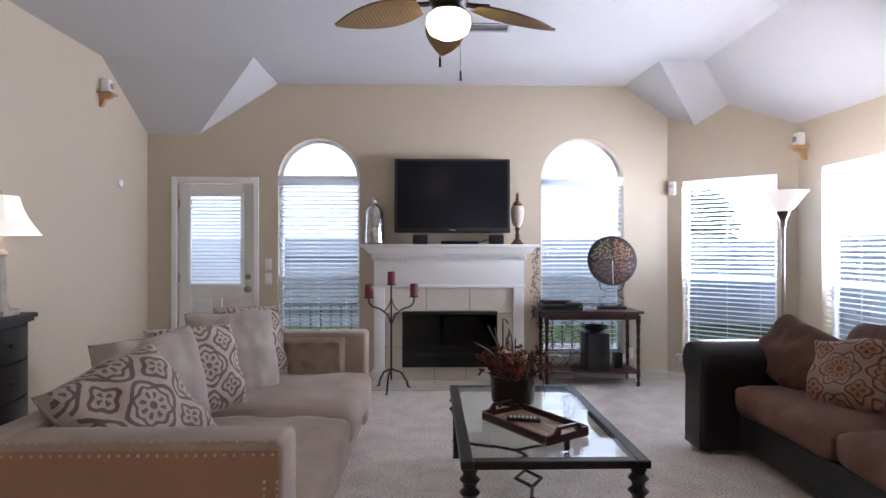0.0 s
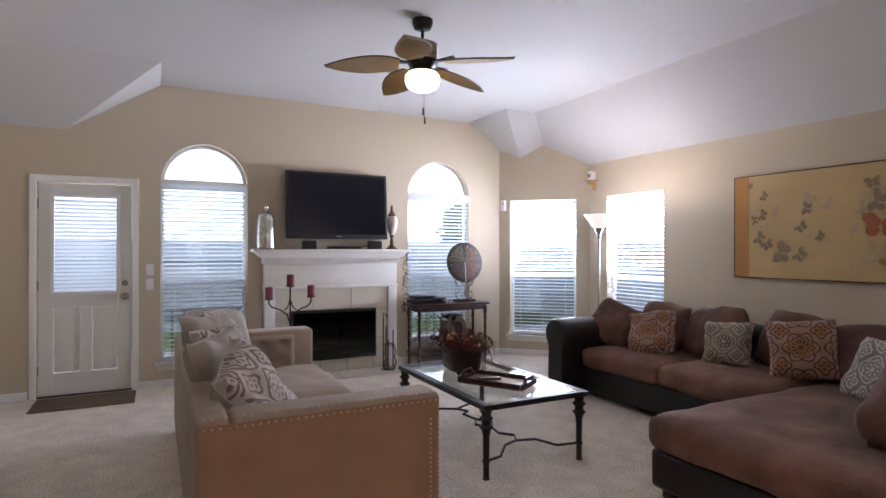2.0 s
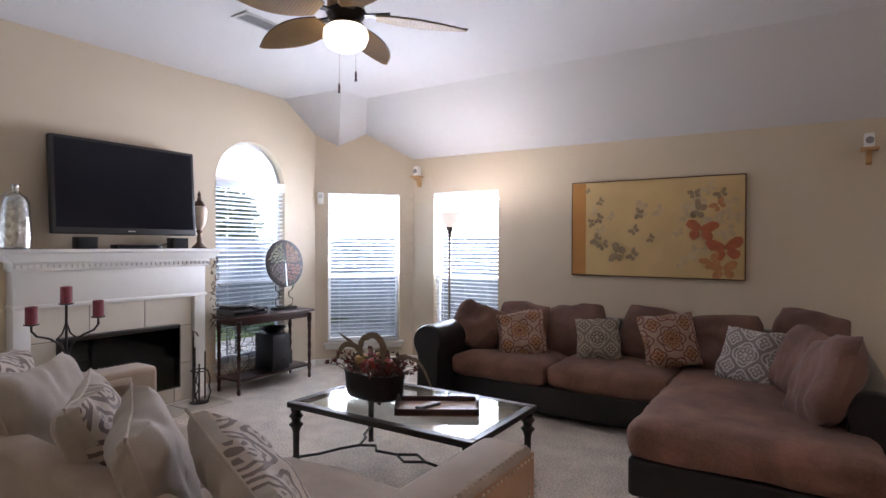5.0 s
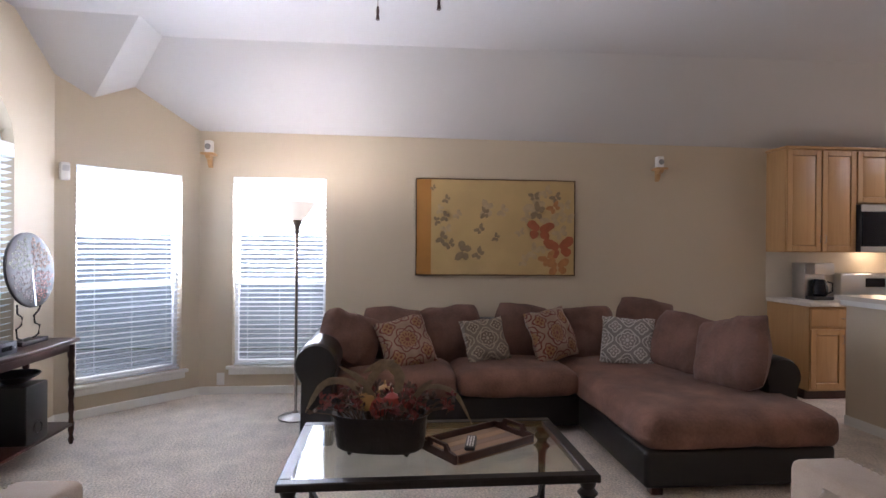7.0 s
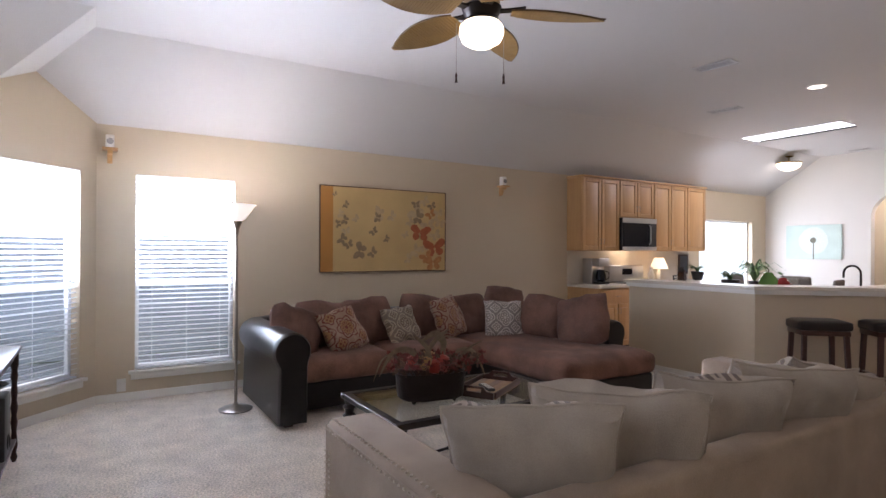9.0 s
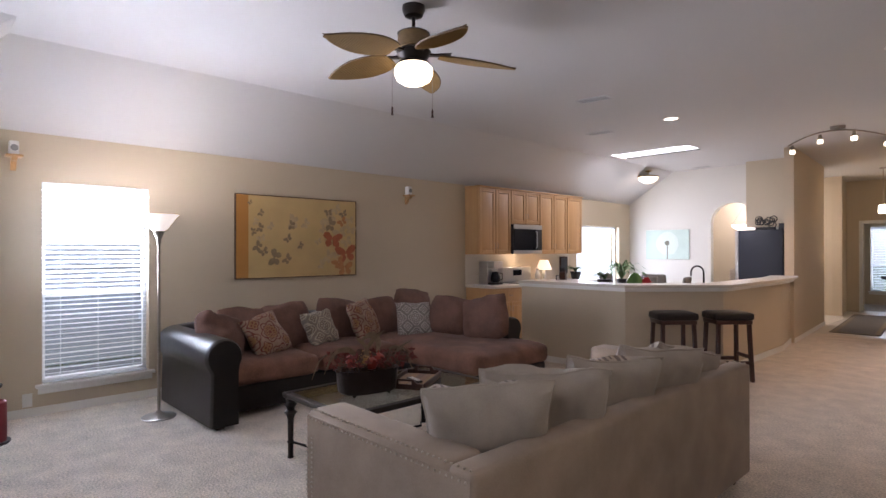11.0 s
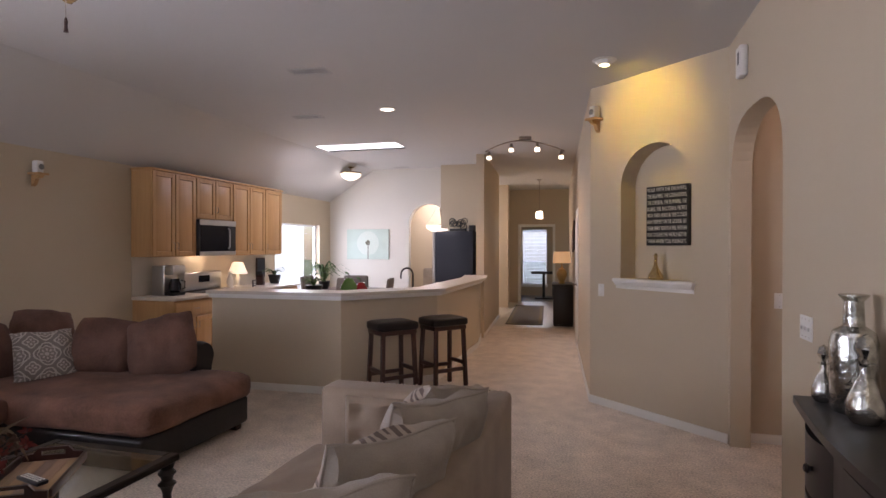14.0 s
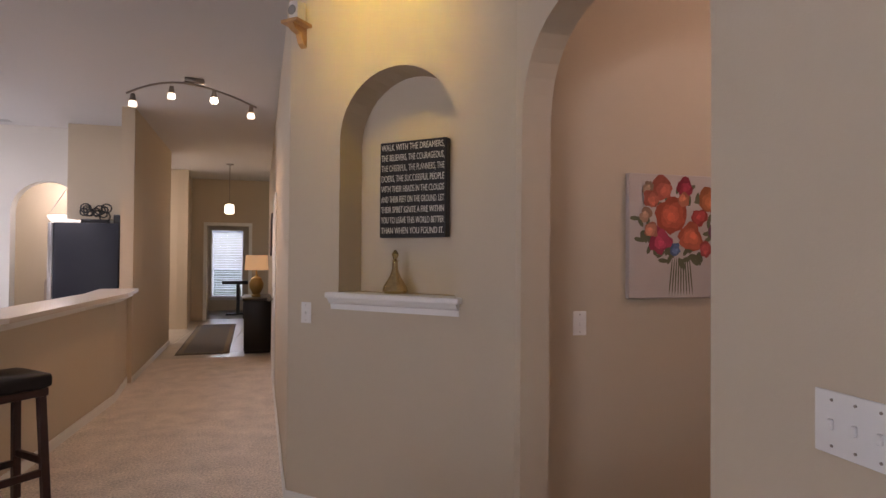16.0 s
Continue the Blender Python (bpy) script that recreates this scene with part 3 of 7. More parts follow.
def fence(p0, p1, label):
    m, ln = frame_along(p0, p1)
    f = thing("fence", m, label, "fence")
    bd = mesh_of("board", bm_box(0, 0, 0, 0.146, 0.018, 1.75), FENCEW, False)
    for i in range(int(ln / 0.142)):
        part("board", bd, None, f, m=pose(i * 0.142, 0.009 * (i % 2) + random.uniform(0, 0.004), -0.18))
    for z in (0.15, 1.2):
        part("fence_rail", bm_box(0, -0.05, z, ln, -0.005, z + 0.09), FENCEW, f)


fence((-6, 11.5), (8, 11.5), "wooden board fence behind the lawn, paled bluish with haze")
fence((7.2, 11), (7.2, -7), "wooden fence along the side of the house, paled bluish with haze")
RAILM = mat("patio_rail", (0.02, 0.02, 0.022), 0.5)
rail = thing("patio_railing", pose(-2.3, 7.6, -0.18), "low black metal patio railing outside the window", "railing")
part("top_rail", bm_box(0, 0, 0.78, 5.2, 0.04, 0.82, 0.006), RAILM, rail)
for i in range(40):
    part("baluster", bm_box(i * 0.132, 0.01, 0, i * 0.132 + 0.018, 0.028, 0.78), RAILM, rail)


def tree(x, y, h, seed):
    rnd = random.Random(seed)
    t = thing("tree", pose(x, y, -0.2), "leafy green garden tree behind the fence", "tree")
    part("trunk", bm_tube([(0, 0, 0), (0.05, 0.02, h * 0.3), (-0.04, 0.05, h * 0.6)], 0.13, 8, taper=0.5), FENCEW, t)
    cr = bmesh.new()
    for k in range(420):
        a, b, r = rnd.uniform(0, 6.28), rnd.uniform(-0.9, 1), rnd.uniform(0.5, 1) * h * 0.33
        c = Vector((math.cos(a) * r * math.sqrt(1 - b * b * 0.8), math.sin(a) * r * math.sqrt(1 - b * b * 0.8), h * 0.72 + b * h * 0.3))
        s = rnd.uniform(0.12, 0.26)
        q = Euler((rnd.uniform(0, 6), rnd.uniform(0, 6), rnd.uniform(0, 6))).to_matrix()
        cr.faces.new([cr.verts.new(c + q @ Vector(o) * s) for o in ((-1, 0, 0), (0, -0.5, 0.1), (1, 0, 0), (0, 0.5, 0.1))])
    part("crown", cr, TREELEAF, t, smooth=False)


for i, (x, y, h) in enumerate(((6.0, 12.3, 2.7),)):
    tree(x, y, h, i)

patio = part("pavement", bm_box(-6, 6.3, -0.19, 7.0, 9.2, -0.16), mat("patio_concrete", (0.45, 0.45, 0.45), 0.85, var=0.1, scale=3, bump=0.2, bscale=60), smooth=False)
tagged(patio, "pale concrete patio outside the windows", "patio", kind="structure")
side = part("pavement", bm_box(3.85, -7, -0.19, 7.0, 6.25, -0.16), bpy.data.materials["patio_concrete"], smooth=False)
tagged(side, "pale concrete path along the house", "path", kind="structure")
HAZE = glow("bright_hazy_sky", (0.90, 0.96, 1.0), 1.9)
for name_, b_ in (("backdrop_north", bm_box(-16, 13.4, -0.2, 9, 13.5, 6)), ("backdrop_east", bm_box(9.0, -14, -0.2, 9.1, 13.5, 4.2))):
    tagged(part(name_, b_, HAZE, smooth=False), "plain bright hazy sky beyond the fence", "sky", kind="structure")

# ---- fireplace and television ----
fp = thing("fireplace", pose(0.515, BY, 0), "white painted fireplace mantel with cream tile surround and dark firebox", "fireplace")
part("mantel_shelf", bm_box(-0.90, -0.25, 1.365, 0.90, -0.001, 1.395, 0.008), WHITE, fp)
part("cornice", bm_poly([(-0.87, 1.365), (0.87, 1.365), (0.80, 1.30), (-0.80, 1.30)], -0.21, -0.001), WHITE, fp, smooth=False)
part("bed_mould", bm_box(-0.785, -0.165, 1.235, 0.785, -0.001, 1.30, 0.006), WHITE, fp)
dm = mesh_of("dentil", bm_box(-0.011, -0.012, -0.013, 0.011, 0.0, 0.013, 0.002, 1), WHITE, False)
for i in range(38):
    part("dentil", dm, None, fp, m=pose(-0.76 + i * 0.041, -0.165, 1.268))
part("frieze", bm_box(-0.765, -0.12, 0.965, 0.765, -0.001, 1.235, 0.004), WHITE, fp)
part("frieze_bead", bm_box(-0.775, -0.135, 0.955, 0.775, -0.001, 0.985, 0.006), WHITE, fp)
for s in (-1, 1):
    part("pilaster", bm_box(s * 0.765, -0.12, 0, s * 0.655, -0.001, 0.955, 0.005), WHITE, fp)
    part("pilaster_base", bm_box(s * 0.78, -0.135, 0, s * 0.645, -0.001, 0.12, 0.006), WHITE, fp)
FX0, FX1, FZ0, FZ1 = -0.465, 0.475, 0.165, 0.685
part("surround_backing", bm_box(-0.655, -0.068, 0.0, 0.655, -0.001, 0.955), GROUT, fp)
for a, b, c, d in ((-0.655, -0.235, 0.69, 0.955), (-0.235, 0.21, 0.69, 0.955), (0.21, 0.655, 0.69, 0.955), (-0.655, -0.47, 0.345, 0.69), (-0.655, -0.47, 0.0, 0.345), (0.48, 0.655, 0.345, 0.69), (0.48, 0.655, 0.0, 0.345), (-0.47, -0.15, 0.0, 0.16), (-0.15, 0.17, 0.0, 0.16), (0.17, 0.48, 0.0, 0.16)):
    part("surround_tile", bm_box(a + 0.003, -0.078, c + 0.003, b - 0.003, -0.069, d - 0.003, 0.003, 1), MARBLE, fp, smooth=False)
# no hollow here: a flat black sheet gives the firebox its dark inside
part("firebox", bm_box(FX0, -0.083, FZ0, FX1, -0.0795, FZ1), BLACK, fp, "flat black sheet standing for the dark firebox hollow")
fbm = bmesh.new()
for a, c, b, d in ((FX0 - 0.012, FZ0 - 0.012, FX1 + 0.012, FZ0), (FX0 - 0.012, FZ1, FX1 + 0.012, FZ1 + 0.03), (FX0 - 0.012, FZ0, FX0, FZ1), (FX1, FZ0, FX1 + 0.012, FZ1)):
    bm_box(a, -0.1, c, b, -0.081, d, 0.003, 1, bm=fbm)
part("firebox_frame", fbm, IRON, fp, smooth=False)
for i, (x, z, r) in enumerate(((-0.15, 0.25, 0.035), (0.1, 0.26, 0.04), (-0.02, 0.32, 0.033))):
    part("log", bm_tube([(x - 0.16, -0.11, z), (x, -0.108, z + 0.01), (x + 0.17, -0.11, z - 0.005)], r, 9), mat("ceramic_log", (0.10, 0.065, 0.045), 0.9, var=0.4, scale=20), fp)
part("firebox_glass", bm_box(FX0, -0.162, FZ0, FX1, -0.158, FZ1), glass_mat("smoked_glass", (0.30, 0.30, 0.31)), fp).visible_shadow = False
for s, a, b in ((0, FX0 - 0.012, FX0), (1, FX1, FX1 + 0.012)):
    part("glass_frame", bm_box(a, -0.166, FZ0 - 0.012, b, -0.081, FZ1 + 0.03, 0.003), IRON, fp)
part("glass_frame", bm_box(FX0, -0.166, FZ1, FX1, -0.081, FZ1 + 0.03, 0.003), IRON, fp)
part("glass_frame", bm_box(FX0, -0.166, FZ0 - 0.012, FX1, -0.081, FZ0, 0.003), IRON, fp)
hearth = thing("hearth", pose(0.515, BY, 0), "flush cream tile hearth on the carpet", "hearth", kind="structure")
for i in range(4):
    part("hearth_tile", bm_box(-0.78 + i * 0.39 + 0.003, -0.50, 0.002, -0.39 + i * 0.39 - 0.003, -0.14, 0.012, 0.003, 1), MARBLE, hearth, smooth=False)

tv = thing("television", pose(0.545, BY - 0.16, 1.885, -4, 0, 0), "large black flat-screen television mounted above the mantel", "television")
part("bezel", bm_box(-0.585, -0.025, -0.375, 0.585, 0.03, 0.375, 0.012, 3), BLACK, tv)
part("screen", bm_box(-0.555, -0.028, -0.325, 0.555, -0.0255, 0.35), SCREEN, tv, "dark glossy screen")
part("maker_mark", bm_box(-0.03, -0.0275, -0.353, 0.03, -0.0255, -0.345), STEEL, tv)
part("wall_bracket", bm_box(-0.2, 0.03, -0.15, 0.2, 0.13, 0.15, 0.01), BLACK, tv)
for x in (0.22, 0.99):
    sp = thing("mantel_speaker", pose(x, BY - 0.14, 1.396), "small black satellite loudspeaker on the mantel", "loudspeaker", "mantel loudspeakers")
    part("cabinet", bm_box(-0.075, -0.05, 0, 0.075, 0.05, 0.095, 0.008), BLACK, sp)
    part("grille", bm_box(-0.066, -0.054, 0.008, 0.066, -0.051, 0.087, 0.002), mat("grille_cloth", (0.02, 0.02, 0.02), 0.95), sp)
cb_ = thing("sensor_bar", pose(0.62, BY - 0.15, 1.396), "flat black set-top box on the mantel", "set-top box")
part("case", bm_box(-0.19, -0.06, 0, 0.19, 0.06, 0.035, 0.006), BLACK, cb_)
part("front_strip", bm_box(-0.17, -0.063, 0.01, 0.17, -0.061, 0.024), SCREEN, cb_)
part("cable", bm_tube([(0.2, 0.03, 0.02), (0.3, 0.02, 0.05), (0.36, 0.04, 0.02), (0.45, 0.04, 0.03)], 0.006, 6), BLACK, cb_)
vs = thing("silver_bottle", pose(-0.24, BY - 0.14, 1.396), "tall hammered mercury-glass bottle in a wire holder", "bottle")
part("bottle_body", bm_lathe([(0.075, 0.0), (0.095, 0.012), (0.098, 0.06), (0.085, 0.33), (0.07, 0.37), (0.035, 0.395), (0.022, 0.41), (0.022, 0.45), (0.03, 0.455), (0.03, 0.463), (0, 0.463)], 28), MERCURY, vs)
part("wire_handle", bm_tube([(-0.108, 0, 0.01), (-0.125, 0, 0.05), (-0.11, 0, 0.2), (-0.09, 0, 0.36), (-0.05, 0, 0.41), (-0.03, 0, 0.42)], 0.005, 6), NICKEL, vs)
ur = thing("lidded_urn", pose(1.21, BY - 0.13, 1.396), "cream and bronze lidded urn with a tall finial", "urn")
part("urn_foot", bm_lathe([(0.06, 0), (0.065, 0.012), (0.045, 0.03), (0.02, 0.06), (0.024, 0.09), (0.014, 0.13), (0.03, 0.16), (0.02, 0.175)], 20), mat("bronze_resin", (0.12, 0.07, 0.045), 0.4, 0.3, var=0.4, scale=30), ur)
part("urn_body", bm_lathe([(0.02, 0.175), (0.05, 0.215), (0.066, 0.29), (0.07, 0.345), (0.06, 0.38), (0.035, 0.395)], 24), mat("crackle_cream", (0.55, 0.45, 0.36), 0.35, var=0.3, scale=14), ur)
part("urn_lid", bm_lathe([(0.045, 0.393), (0.05, 0.402), (0.035, 0.43), (0.016, 0.45), (0.02, 0.465), (0.01, 0.485), (0.018, 0.50), (0, 0.535)], 20), bpy.data.materials["bronze_resin"], ur)
gl = thing("garland", pose(1.40, BY - 0.1, 0), "hanging twig and dried-flower garland beside the mantel", "garland")
gb = bmesh.new()
rnd = random.Random(5)
for i in range(70):
    z = 0.55 + i * 0.0117
    a = Vector((rnd.uniform(-0.03, 0.03) + 0.02 * math.sin(i * 0.3), rnd.uniform(-0.03, 0.03), z))
    bm_tube([a, a + Vector((rnd.uniform(-0.04, 0.04), rnd.uniform(-0.03, 0.03), rnd.uniform(-0.07, 0.02)))], 0.006, 5, bm=gb, taper=0.3)
part("garland_twig", gb, mat("dried_twig", (0.10, 0.055, 0.035), 0.85, var=0.5, scale=20), gl)

# ---- candle stand ----
cd = thing("candle_stand", pose(-0.05, 5.64, 0), "black wrought-iron three-arm candle stand on the carpet", "candelabra")
part("stem", bm_tube([(0, 0, 0.10), (0, 0, 1.0)], 0.009, 8), IRON, cd)
for a in (20, 140, 260):
    c, s = math.cos(radians(a)), math.sin(radians(a))
    part("foot", bm_tube([(0, 0, 0.20), (0.03 * c, 0.03 * s, 0.19), (0.10 * c, 0.10 * s, 0.16), (0.15 * c, 0.15 * s, 0.08), (0.17 * c, 0.17 * s, 0.012), (0.2 * c, 0.2 * s, 0.008)], 0.009, 7), IRON, cd)
for x, z0 in ((-0.215, 0.885), (0.0, 1.01), (0.215, 0.895)):
    if x:
        part("arm", bm_tube([(0, 0, 0.62), (x * 0.15, 0, 0.72), (x * 0.5, 0, 0.775), (x * 0.85, 0, 0.80), (x, 0, 0.84), (x, 0, z0)], 0.008, 7), IRON, cd)
        part("brace", bm_tube([(0, 0, 0.88), (x * 0.12, 0, 0.8), (x * 0.3, 0, 0.76)], 0.006, 6), IRON, cd)
    part("drip_pan", bm_lathe([(0.012, z0 - 0.012), (0.045, z0 - 0.004), (0.047, z0 + 0.004), (0, z0 + 0.002)], 18, at=(x, 0, 0)), IRON, cd)
    part("candle", bm_lathe([(0.037, z0 + 0.004), (0.037, z0 + 0.118), (0.03, z0 + 0.122), (0.02, z0 + 0.112), (0, z0 + 0.11)], 20, at=(x, 0, 0)), CANDLE, cd, "burgundy pillar candle")
ft = thing("fire_tools", pose(1.10, 5.80, 0), "black iron fireplace tool set on a scrolled stand", "fire tools")
part("tool_base", bm_lathe([(0.085, 0), (0.09, 0.01), (0.07, 0.02), (0, 0.022)], 20), IRON, ft)
part("stand_stem", bm_tube([(0, 0, 0.02), (0, 0, 0.36)], 0.008), IRON, ft)
part("tool_ring", bm_tube([(0.07 * math.cos(i * 0.524), 0.07 * math.sin(i * 0.524), 0.30) for i in range(13)], 0.006, 6), IRON, ft)
for x, y, h in ((-0.06, 0.0, 0.66), (0.065, 0.01, 0.46), (0.0, 0.065, 0.5)):
    part("poker", bm_tube([(x, y, 0.03), (x, y, h - 0.06), (x, y, h), (x + 0.03, y, h - 0.015), (x + 0.05, y, h - 0.05)] if h > 0.6 else [(x, y, 0.03), (x, y, h)], 0.007, 6), IRON, ft)
part("scroll", bm_tube([(0.05, -0.05, 0.02), (0.075, -0.06, 0.10), (0.05, -0.07, 0.16), (0.07, -0.06, 0.22), (0.05, -0.05, 0.30)], 0.006, 6), IRON, ft)
part("scroll", bm_tube([(-0.05, -0.05, 0.02), (-0.075, -0.06, 0.10), (-0.05, -0.07, 0.16), (-0.07, -0.06, 0.22), (-0.05, -0.05, 0.30)], 0.006, 6), IRON, ft)

# ---- media table ----
TURNLEG = [(0.011, 0), (0.02, 0.03), (0.012, 0.06), (0.02, 0.10), (0.018, 0.14), (0.013, 0.20), (0.02, 0.25), (0.014, 0.30), (0.021, 0.35), (0.014, 0.40), (0.02, 0.45), (0.014, 0.50), (0.022, 0.55), (0.016, 0.59), (0.024, 0.62), (0.024, 0.70)]
mt = thing("media_table", pose(1.91, 5.87, 0), "dark cherry console table with turned legs and a low shelf", "console table")
part("tabletop", bm_box(-0.50, -0.185, 0.715, 0.50, 0.185, 0.742, 0.008), DARKWOOD, mt)
part("apron", bm_box(-0.46, -0.15, 0.655, 0.46, 0.15, 0.715, 0.004), DARKWOOD, mt)
part("shelf", bm_box(-0.47, -0.165, 0.13, 0.47, 0.165, 0.15, 0.005), DARKWOOD, mt)
for sx in (-0.45, 0.45):
    for sy in (-0.15, 0.15):
        part("leg", bm_lathe(TURNLEG, 14, at=(sx, sy, 0)), DARKWOOD, mt)
for i, (x, y, z, w, d, h) in enumerate(((1.60, 5.88, 0.743, 0.36, 0.26, 0.055), (1.585, 5.90, 0.799, 0.27, 0.22, 0.04), (1.74, 5.84, 0.743, 0.16, 0.2, 0.075))):
    pl = thing("media_player", pose(x, y, z), "flat black disc player with cables on the media table", "disc player", "stacked media boxes")
    part("case", bm_box(-w / 2, -d / 2, 0, w / 2, d / 2, h, 0.005), BLACK, pl)
    part("display", bm_box(-w / 2 + 0.02, -d / 2 - 0.002, h * 0.35, w / 2 - 0.05, -d / 2 + 0.001, h * 0.7), SCREEN, pl)
    part("button", bm_lathe([(0.006, 0), (0.006, 0.004), (0, 0.005)], 10), STEEL, pl, m=pose(w / 2 - 0.025, -d / 2, h * 0.5, 90, 0, 0))
dk = thing("mosaic_disc", pose(2.15, 5.88, 0.743), "round amber and olive mosaic plate on an iron stand", "decorative plate")
part("stand_base", bm_box(-0.14, -0.05, 0, 0.14, 0.05, 0.03, 0.006), IRON, dk)
for s in (-1, 1):
    part("stand_scroll", bm_tube([(s * 0.05, 0, 0.03), (s * 0.11, 0, 0.05), (s * 0.12, 0, 0.11), (s * 0.07, 0, 0.13), (s * 0.06, 0, 0.18), (s * 0.11, 0, 0.21), (s * 0.13, -0.01, 0.27)], 0.006, 6), IRON, dk)
DISC = pose(0, -0.01, 0.49, 84, 0, 0)
part("disc_rim", bm_lathe([(0.235, -0.012), (0.25, -0.008), (0.25, 0.008), (0.235, 0.012), (0, 0.012), (0, -0.012)][:4], 48), IRON, dk, m=DISC)
for q, col in enumerate(((0.25, 0.10, 0.035), (0.16, 0.16, 0.075), (0.09, 0.05, 0.04), (0.22, 0.06, 0.035))):
    qb = bmesh.new()
    pts = [(0.004, 0.004)] + [(0.232 * math.cos(a), 0.232 * math.sin(a)) for a in [0.02 + (math.pi / 2 - 0.04) * k / 10 for k in range(11)]]
    lo, hi = [qb.verts.new((x, y, -0.009)) for x, y in pts], [qb.verts.new((x, y, 0.009)) for x, y in pts]
    qb.faces.new(lo[::-1]), qb.faces.new(hi)
    for i in range(len(pts)):
        j = (i + 1) % len(pts)
        qb.faces.new((lo[i], lo[j], hi[j], hi[i]))
    rnd = random.Random(q)
    qm = mat("mosaic_%d" % q, col, 0.5, var=0.8, scale=45)
    qp = part("disc_quarter", qb, qm, dk, m=DISC @ pose(0, 0, 0, 0, 0, 90 * q))
    relief = mat("mosaic_relief_%d" % q, tuple(min(1, c * 2.0 + 0.04) for c in col), 0.45)
    for k in range(30):
        r, a = 0.215 * math.sqrt((k + 0.7) / 30.5), 0.10 + 1.37 * ((k * 0.618) % 1)
        cx, cy, tw, sz = r * math.cos(a), r * math.sin(a), rnd.uniform(0, 6), rnd.uniform(0.012, 0.019)
        part("scroll_relief", bm_tube([(cx + sz * (1 - i / 9) * math.cos(tw + i * 0.75), cy + sz * (1 - i / 9) * math.sin(tw + i * 0.75), 0.0105) for i in range(8)], 0.0033, 5), relief, qp)
part("disc_bar", bm_box(-0.006, -0.24, 0.009, 0.006, 0.0, 0.014), STEEL, dk, m=DISC)
sw = thing("subwoofer", pose(1.97, 5.86, 0.151), "black subwoofer cabinet on the low shelf", "subwoofer")
part("cabinet", bm_box(-0.11, -0.15, 0, 0.11, 0.13, 0.37, 0.012), BLACK, sw)
part("port", bm_lathe([(0.045, 0), (0.05, 0.006), (0.035, 0.008), (0.03, 0.002), (0, 0.002)], 24), BLACK, sw, m=pose(0, -0.151, 0.09, 90, 0, 0))
single("black_bowl", bm_lathe([(0.05, 0), (0.07, 0.01), (0.13, 0.045), (0.142, 0.058), (0.135, 0.062), (0.07, 0.022), (0, 0.018)], 30), BLACK, pose(1.97, 5.85, 0.522), "shallow glossy black bowl on the subwoofer", "bowl")
rt = thing("router_box", pose(2.22, 5.92, 0.151), "small black upright box on the low shelf", "box")
part("case", bm_box(-0.04, -0.05, 0, 0.04, 0.05, 0.15, 0.006), BLACK, rt)
cbm = bmesh.new()
rnd = random.Random(9)
for k in range(9):
    x = 1.52 + k * 0.04
    pts = [(x, 5.99, 0.74)]
    for i in range(7):
        pts.append((x + rnd.uniform(-0.09, 0.09), 5.97 + rnd.uniform(-0.05, 0.03), 0.66 - i * 0.085))
    bm_tube(pts, 0.0035, 5, bm=cbm)
single("cable_tangle", cbm, BLACK, pose(0, 0, 0), "tangle of thin black cables hanging behind the media table", "cables", kind="stuff")


# ---- beige sofa ----
SX0, SX1, SY0, SY1, SZ = -1.165, -0.14, 2.02, 4.53, 0.745
so = thing("beige_sofa", pose(0, 0, 0), "beige velvet sofa with button-tufted arms and nailhead trim", "sofa")
part("base_rail", bm_box(SX0 + 0.02, SY0 + 0.02, 0.07, SX1 - 0.03, SY1 - 0.02, 0.27, 0.015), LINEN, so)


def tufted(w, h, nx, nz, depth=0.045, t=0.11):
    """An upholstered slab facing -y with a grid of sunken buttons; x from 0 to w, z from 0 to h."""
    bm = bmesh.new()
    n, k = 44, 20
    bt = [((i + 0.5) * w / nx, (j + 0.5) * h / nz) for i in range(nx) for j in range(nz)]
    front = []
    for i in range(n + 1):
        row = []
        for j in range(k + 1):
            x, z = w * i / n, h * j / k
            d = min(math.hypot(x - a, z - b) for a, b in bt)
            edge = min(x, w - x, z, h - z)
            y = -t + depth * math.exp(-(d / 0.045) ** 2) + 0.04 * max(0, 1 - edge / 0.04) ** 2
            row.append(bm.verts.new((x, y, z)))
        front.append(row)
    for i in range(n):
        for j in range(k):
            bm.faces.new((front[i][j], front[i + 1][j], front[i + 1][j + 1], front[i][j + 1]))
    rim = [front[i][0] for i in range(n + 1)] + [front[n][j] for j in range(1, k + 1)] + [front[i][k] for i in range(n - 1, -1, -1)] + [front[0][j] for j in range(k - 1, 0, -1)]
    back = [bm.verts.new((v.co.x, 0, v.co.z)) for v in rim]
    for i in range(len(rim)):
        j = (i + 1) % len(rim)
        bm.faces.new((rim[j], rim[i], back[i], back[j]))
    bm.faces.new(back)
    bmesh.ops.recalc_face_normals(bm, faces=bm.faces)
    return bm, bt


